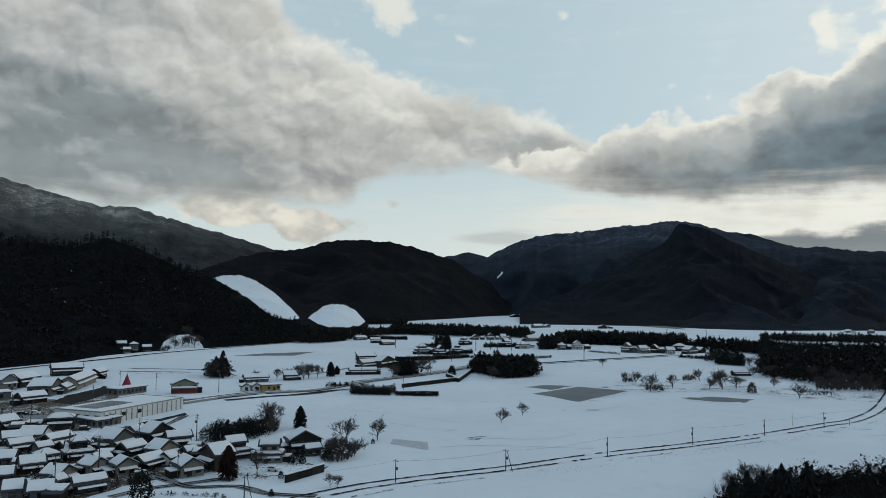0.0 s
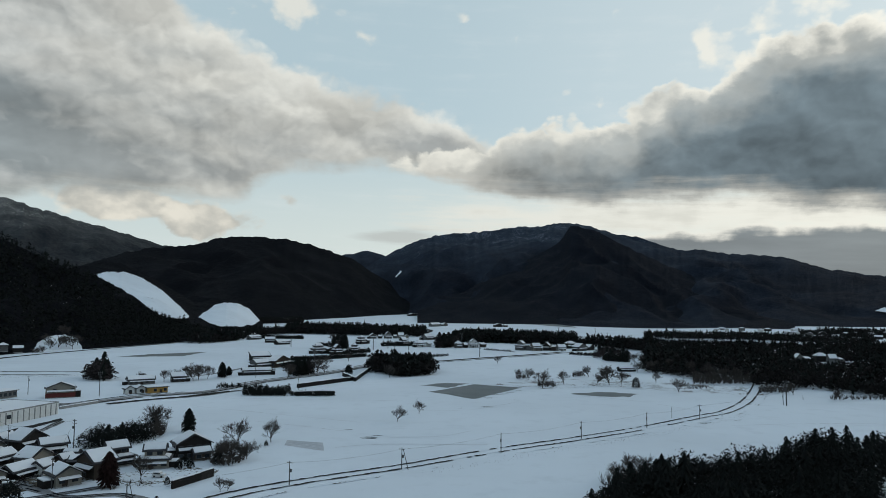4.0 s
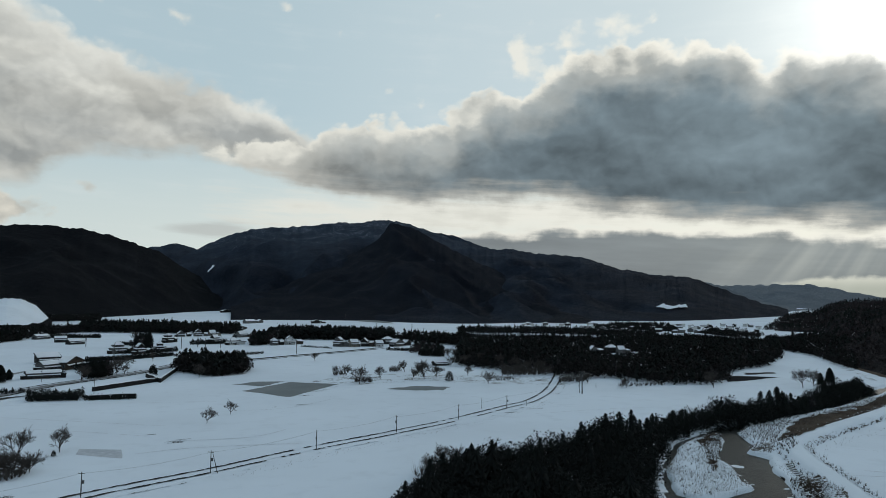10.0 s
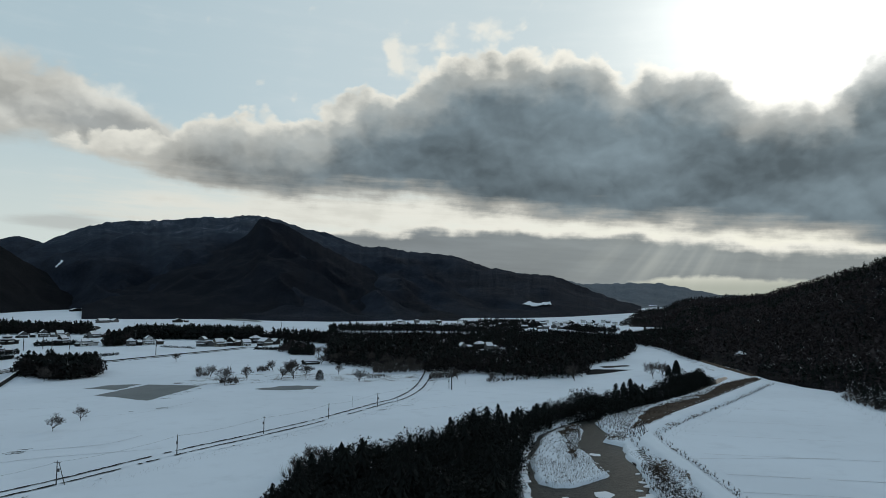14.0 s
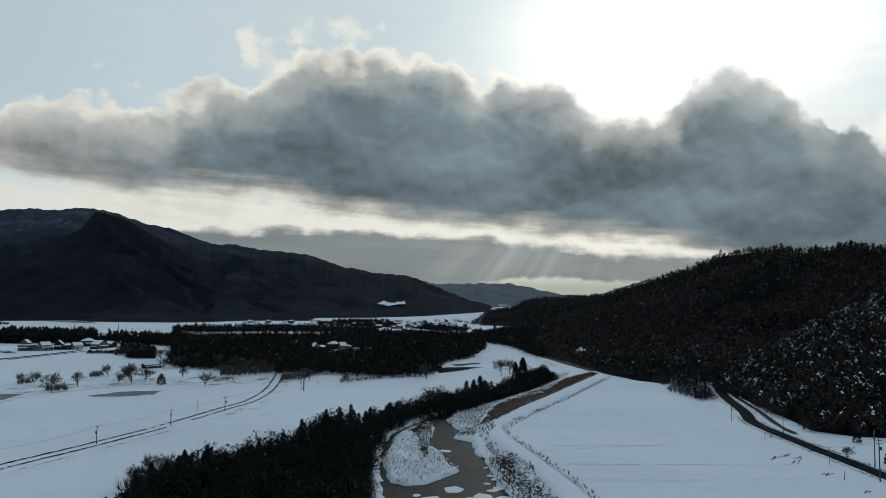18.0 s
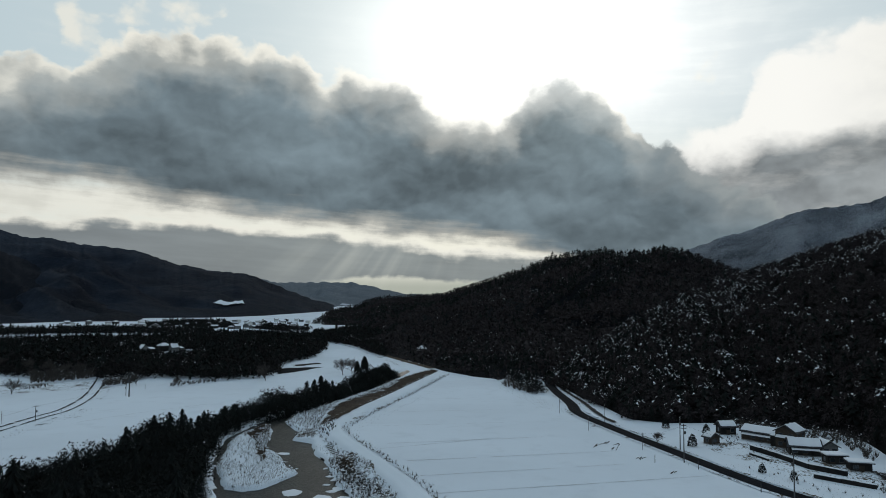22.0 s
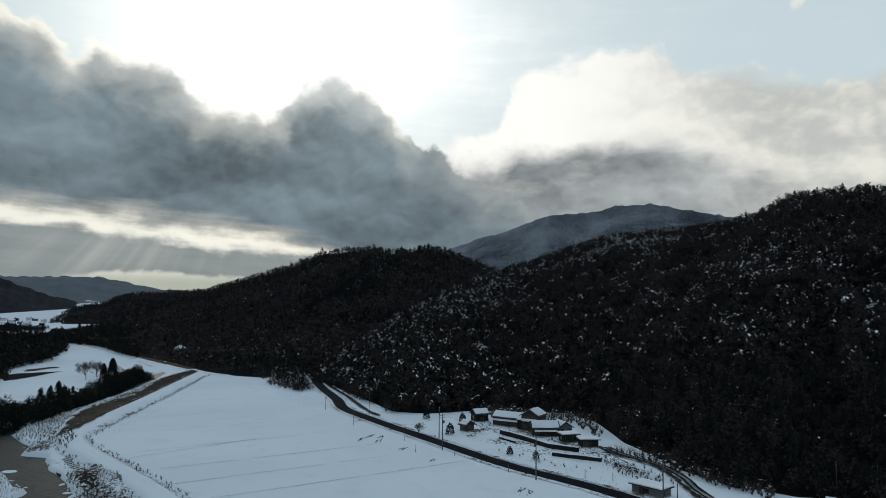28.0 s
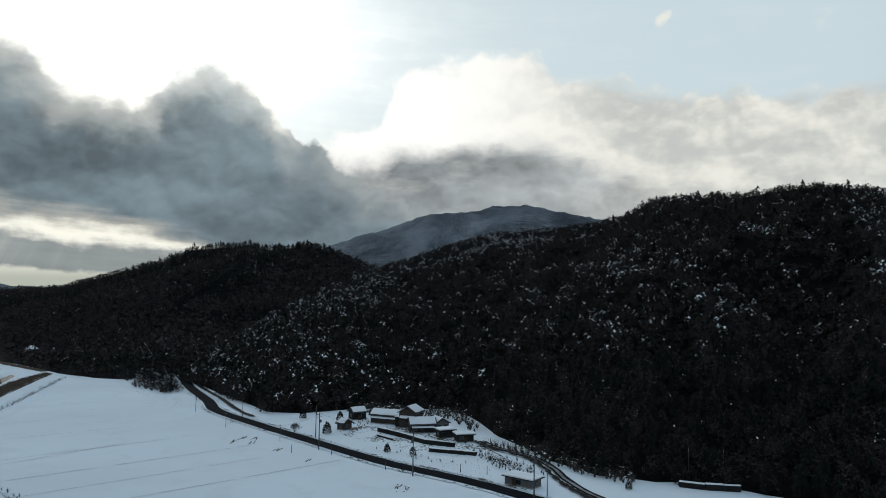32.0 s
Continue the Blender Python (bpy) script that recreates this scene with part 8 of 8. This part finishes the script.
for poly, mat in (([(-196.4, 358.8), (-202.0, 384.2), (-199.5, 408.8), (-201.4, 425.0), (-187.9, 409.6), (-181.8, 374.3), (-183.3, 351.7)], EARTH), ([(-190.5, 307.7), (-185.0, 323.4), (-166.4, 315.0), (-167.7, 297.6), (-178.8, 289.1)], SLUSH),
                  ([(-155.2, 376.0), (-134.6, 375.1), (-122.2, 382.5), (-130.2, 362.8)], SLUSH), ([(-132.9, 286.2), (-118.4, 330.4), (-116.1, 325.6), (-128.4, 279.1)], EARTH), ([(-172.7, 279.4), (-166.1, 295.0), (-162.8, 289.9), (-168.4, 272.6)], EARTH)):
    patch("yard", poly, mat, 0.07, "dark trodden yard beside the works", "yard", jag=0.8)

# stubble, ruts and small dark marks in the fields
for i, (x, y, w) in enumerate(((*(88.4, 394.3), 3.0), (*(93.5, 398.0), 2.5), (*(98.4, 401.9), 2.5), (*(83.3, 381.1), 3.5), (*(105.0, 411.0), 2.0), (*(93.9, 373.4), 3.0), (*(73.6, 349.4), 3.0), (*(59.1, 346.0), 1.2), (*(12.3, 276.6), 3.0), (*(15.4, 279.0), 1.8),
                               (*(290.1, 106.7), 3.5), (*(258.6, 90.3), 3.0), (*(257.6, 86.1), 2.5), (*(239.7, 71.6), 2.5), (*(252.4, 91.7), 4.0), (*(249.5, 84.3), 3.0), (*(239.9, 72.0), 2.0), (*(197.1, 25.2), 3.5), (*(196.4, 22.0), 2.5), (*(225.9, 57.4), 2.0),
                               (*(12.6, 274.1), 2.2), (*(4.1, 292.8), 1.5), (*(212.5, 344.2), 3.0), (*(177.2, 299.9), 3.0), (*(160.4, 294.4), 2.5))):
    for _ in range(3):
        ox, oy, dx = random.uniform(-1, 1) * w * 0.5, random.uniform(-1, 1) * w * 0.4, random.uniform(0.5, 1.1) * w
        slope = random.uniform(-0.25, 0.25)
        line = [(x + ox - dx, y + oy - dx * slope), (x + ox, y + oy + random.uniform(-0.2, 0.2)), (x + ox + dx, y + oy + dx * slope)]
        strip("stubble", line, 0.2, EARTH, 0.05, 0.5, 0.9, "dark stubble showing through the snow", "stubble", "stuff", 0.3)
# one flat grey patch stands for the far greenhouses
patch("far_grey_field", [(459.7, 1905.1), (590.4, 1810.0), (489.7, 1433.1), (445.3, 1631.7)], ICE, 0.4, "flat grey patch for greenhouse fields far across the valley", "field", jag=6)
patch("village_ground", garden, TRODDEN, 0.03, "trodden snow and dark earth between the village houses", "village ground", jag=1.5)
patch("yard_ground", [(-172.6, 272.4), (-236.1, 370.9), (-219.6, 383.0), (-188.7, 359.3), (-192.6, 409.3), (-173.8, 386.0), (-161.2, 312.3), (-138.3, 283.5), (-162.6, 284.8)], TRODDEN, 0.03, "trodden snow and dark earth round the works", "yard", jag=1.5)
patch("farm_ground", [(-66.6, 221.8), (-61.3, 228.0), (-50.7, 228.4), (-41.4, 236.9), (-35.5, 247.7), (-36.2, 222.9), (-45.3, 208.7), (-55.9, 208.3)], TUFTED, 0.03, "scrubby snow in the farm yard", "yard", jag=1.0)
patch("terrace_ground", [(274.3, 61.0), (298.6, 47.0), (282.5, 12.8), (257.1, 2.5), (230.7, -7.6), (234.6, 3.2), (242.6, 22.5), (258.1, 44.7)], TUFTED, 0.03, "scrubby terraced snow below the hillside farm", "terrace", jag=1.0)

# hedges, shrubs and single trees round the farms in the middle of the valley
for poly, tall in (
    ([(-24.1, 695.4), (8.5, 688.1), (30.1, 711.8), (31.3, 742.4), (-6.4, 734.6), (-25.5, 731.2)], 3.0), ([(-23.9, 804.9), (4.0, 818.1), (5.3, 847.6), (-25.1, 843.2)], 3.0), ([(-52.4, 413.1), (-26.5, 401.3), (-27.8, 419.9), (-55.0, 432.4)], 3.2),
    ([(-70.5, 432.0), (-57.6, 435.6), (-59.0, 446.0), (-72.6, 444.8)], 2.4), ([(-65.1, 534.5), (-46.1, 522.2), (-47.5, 537.6), (-67.6, 554.6)], 2.6), ([(-43.5, 552.5), (-30.8, 525.6), (-18.5, 546.1), (-22.7, 582.5), (-42.5, 587.4)], 4.0),
    ([(47.5, 809.6), (94.0, 820.6), (98.7, 862.7), (49.7, 849.7)], 3.5), ([(153.9, 751.2), (180.1, 719.6), (184.2, 736.1), (157.5, 768.9)], 1.6), ([(227.3, 684.8), (258.7, 662.3), (267.3, 684.5), (238.0, 707.5)], 2.5), ([(53.3, 627.3), (102.4, 667.2), (105.5, 688.0), (55.3, 651.3)], 2.0),
    ([(235.6, 610.2), (251.2, 593.6), (272.5, 644.0), (258.7, 662.3)], 5.0), ([(-103.2, 969.4), (-48.4, 960.3), (-50.5, 1000.8), (-107.5, 1009.6)], 3.5),
):
    p = scatter(poly, 1.9)
    p = p[rng.random(len(p)) < 0.85]
    wood("farm_hedge", p, heights(len(p), tall, 0.3), FIRS_SMALL, ROUNDS_SMALL, 0.2, "dark hedge and shrubs beside a farm", 0.12, 0.6, category="hedge", crowns=CONIFER)
for (x, y), s in (((-15.7, 529.3), 1.3), ((-10.5, 520.3), 1.1), ((-89.5, 476.0), 1.2), ((-91.9, 471.1), 1.2), ((-84.5, 480.4), 1.3), ((7.8, 615.5), 1.1), ((132.2, 585.8), 1.0), ((34.5, 486.6), 1.3), ((121.7, 795.2), 1.6), ((-8.1, 882.0), 1.6), ((205.6, 441.1), 1.0),
                  ((244.7, 547.7), 1.6), ((249.9, 515.0), 1.5), ((259.0, 493.4), 1.7), ((252.9, 459.8), 1.6), ((255.1, 443.1), 1.6), ((263.0, 441.1), 1.5), ((232.7, 504.7), 1.4), ((237.8, 448.8), 1.2), ((240.8, 432.1), 1.2)):
    plant(TREES, x, y, s)
for (x, y), s in (((-79.9, 510.2), 1.2), ((-75.7, 515.9), 0.8), ((6.9, 523.5), 1.1), ((-1.5, 782.6), 1.8), ((5.1, 799.1), 1.9), ((112.7, 796.9), 1.7), ((98.7, 862.7), 1.7)):
    plant(BALL_KINDS, x, y, s)

# dark scrub and low bushes under the bare trees in the middle of the valley
for poly, tall in (([(120.9, 424.1), (131.6, 421.2), (135.7, 439.1), (127.2, 441.3)], 4.2), ([(116.7, 464.8), (126.3, 465.8), (131.1, 483.4), (120.1, 478.6)], 3.5), ([(160.3, 475.8), (171.4, 480.9), (178.1, 504.7), (169.5, 498.1)], 3.8),
                   ([(191.4, 467.6), (202.4, 472.8), (208.0, 488.2), (199.8, 486.0)], 2.5), ([(209.2, 406.2), (224.6, 408.4), (231.1, 420.1), (215.1, 417.6)], 2.0)):
    thicket("field_scrub", poly, 2.2, tall, "dark bare scrub on a snow bank", 0.15)

# rough scrub round the farm under the hill, and along the foot of the near wood
thicket("terrace_scrub", [(246.8, 7.3), (243.0, -2.3), (225.7, -14.4), (212.4, -18.4), (211.7, -13.5), (227.0, -4.0)], 3.4, 2.0, "snowy scrub below the hillside farm", 0.8)
thicket("terrace_scrub", [(290.0, 64.5), (306.0, 53.2), (298.6, 47.0), (282.0, 51.2)], 3.2, 1.4, "low dark scrub above the hillside farm", 0.5)
thicket("terrace_scrub", [(251.0, 39.4), (239.1, 22.1), (228.4, 6.7), (223.6, 8.3), (231.1, 25.1), (244.3, 39.3)], 4.0, 1.2, "low dark scrub on the terraces", 0.6)
thicket("wood_edge_scrub", [(221.5, -24.3), (216.1, -33.5), (212.8, -45.7), (219.8, -48.8), (223.1, -34.6), (228.9, -25.1)], 3.0, 3.0, "bare scrub along the foot of the wood", 0.5)
thicket("village_scrub", [(-58.7, 213.1), (-55.9, 215.1), (-52.6, 209.8), (-55.4, 207.3)], 2.0, 1.6, "dark scrub beside a village lane", 0.3)
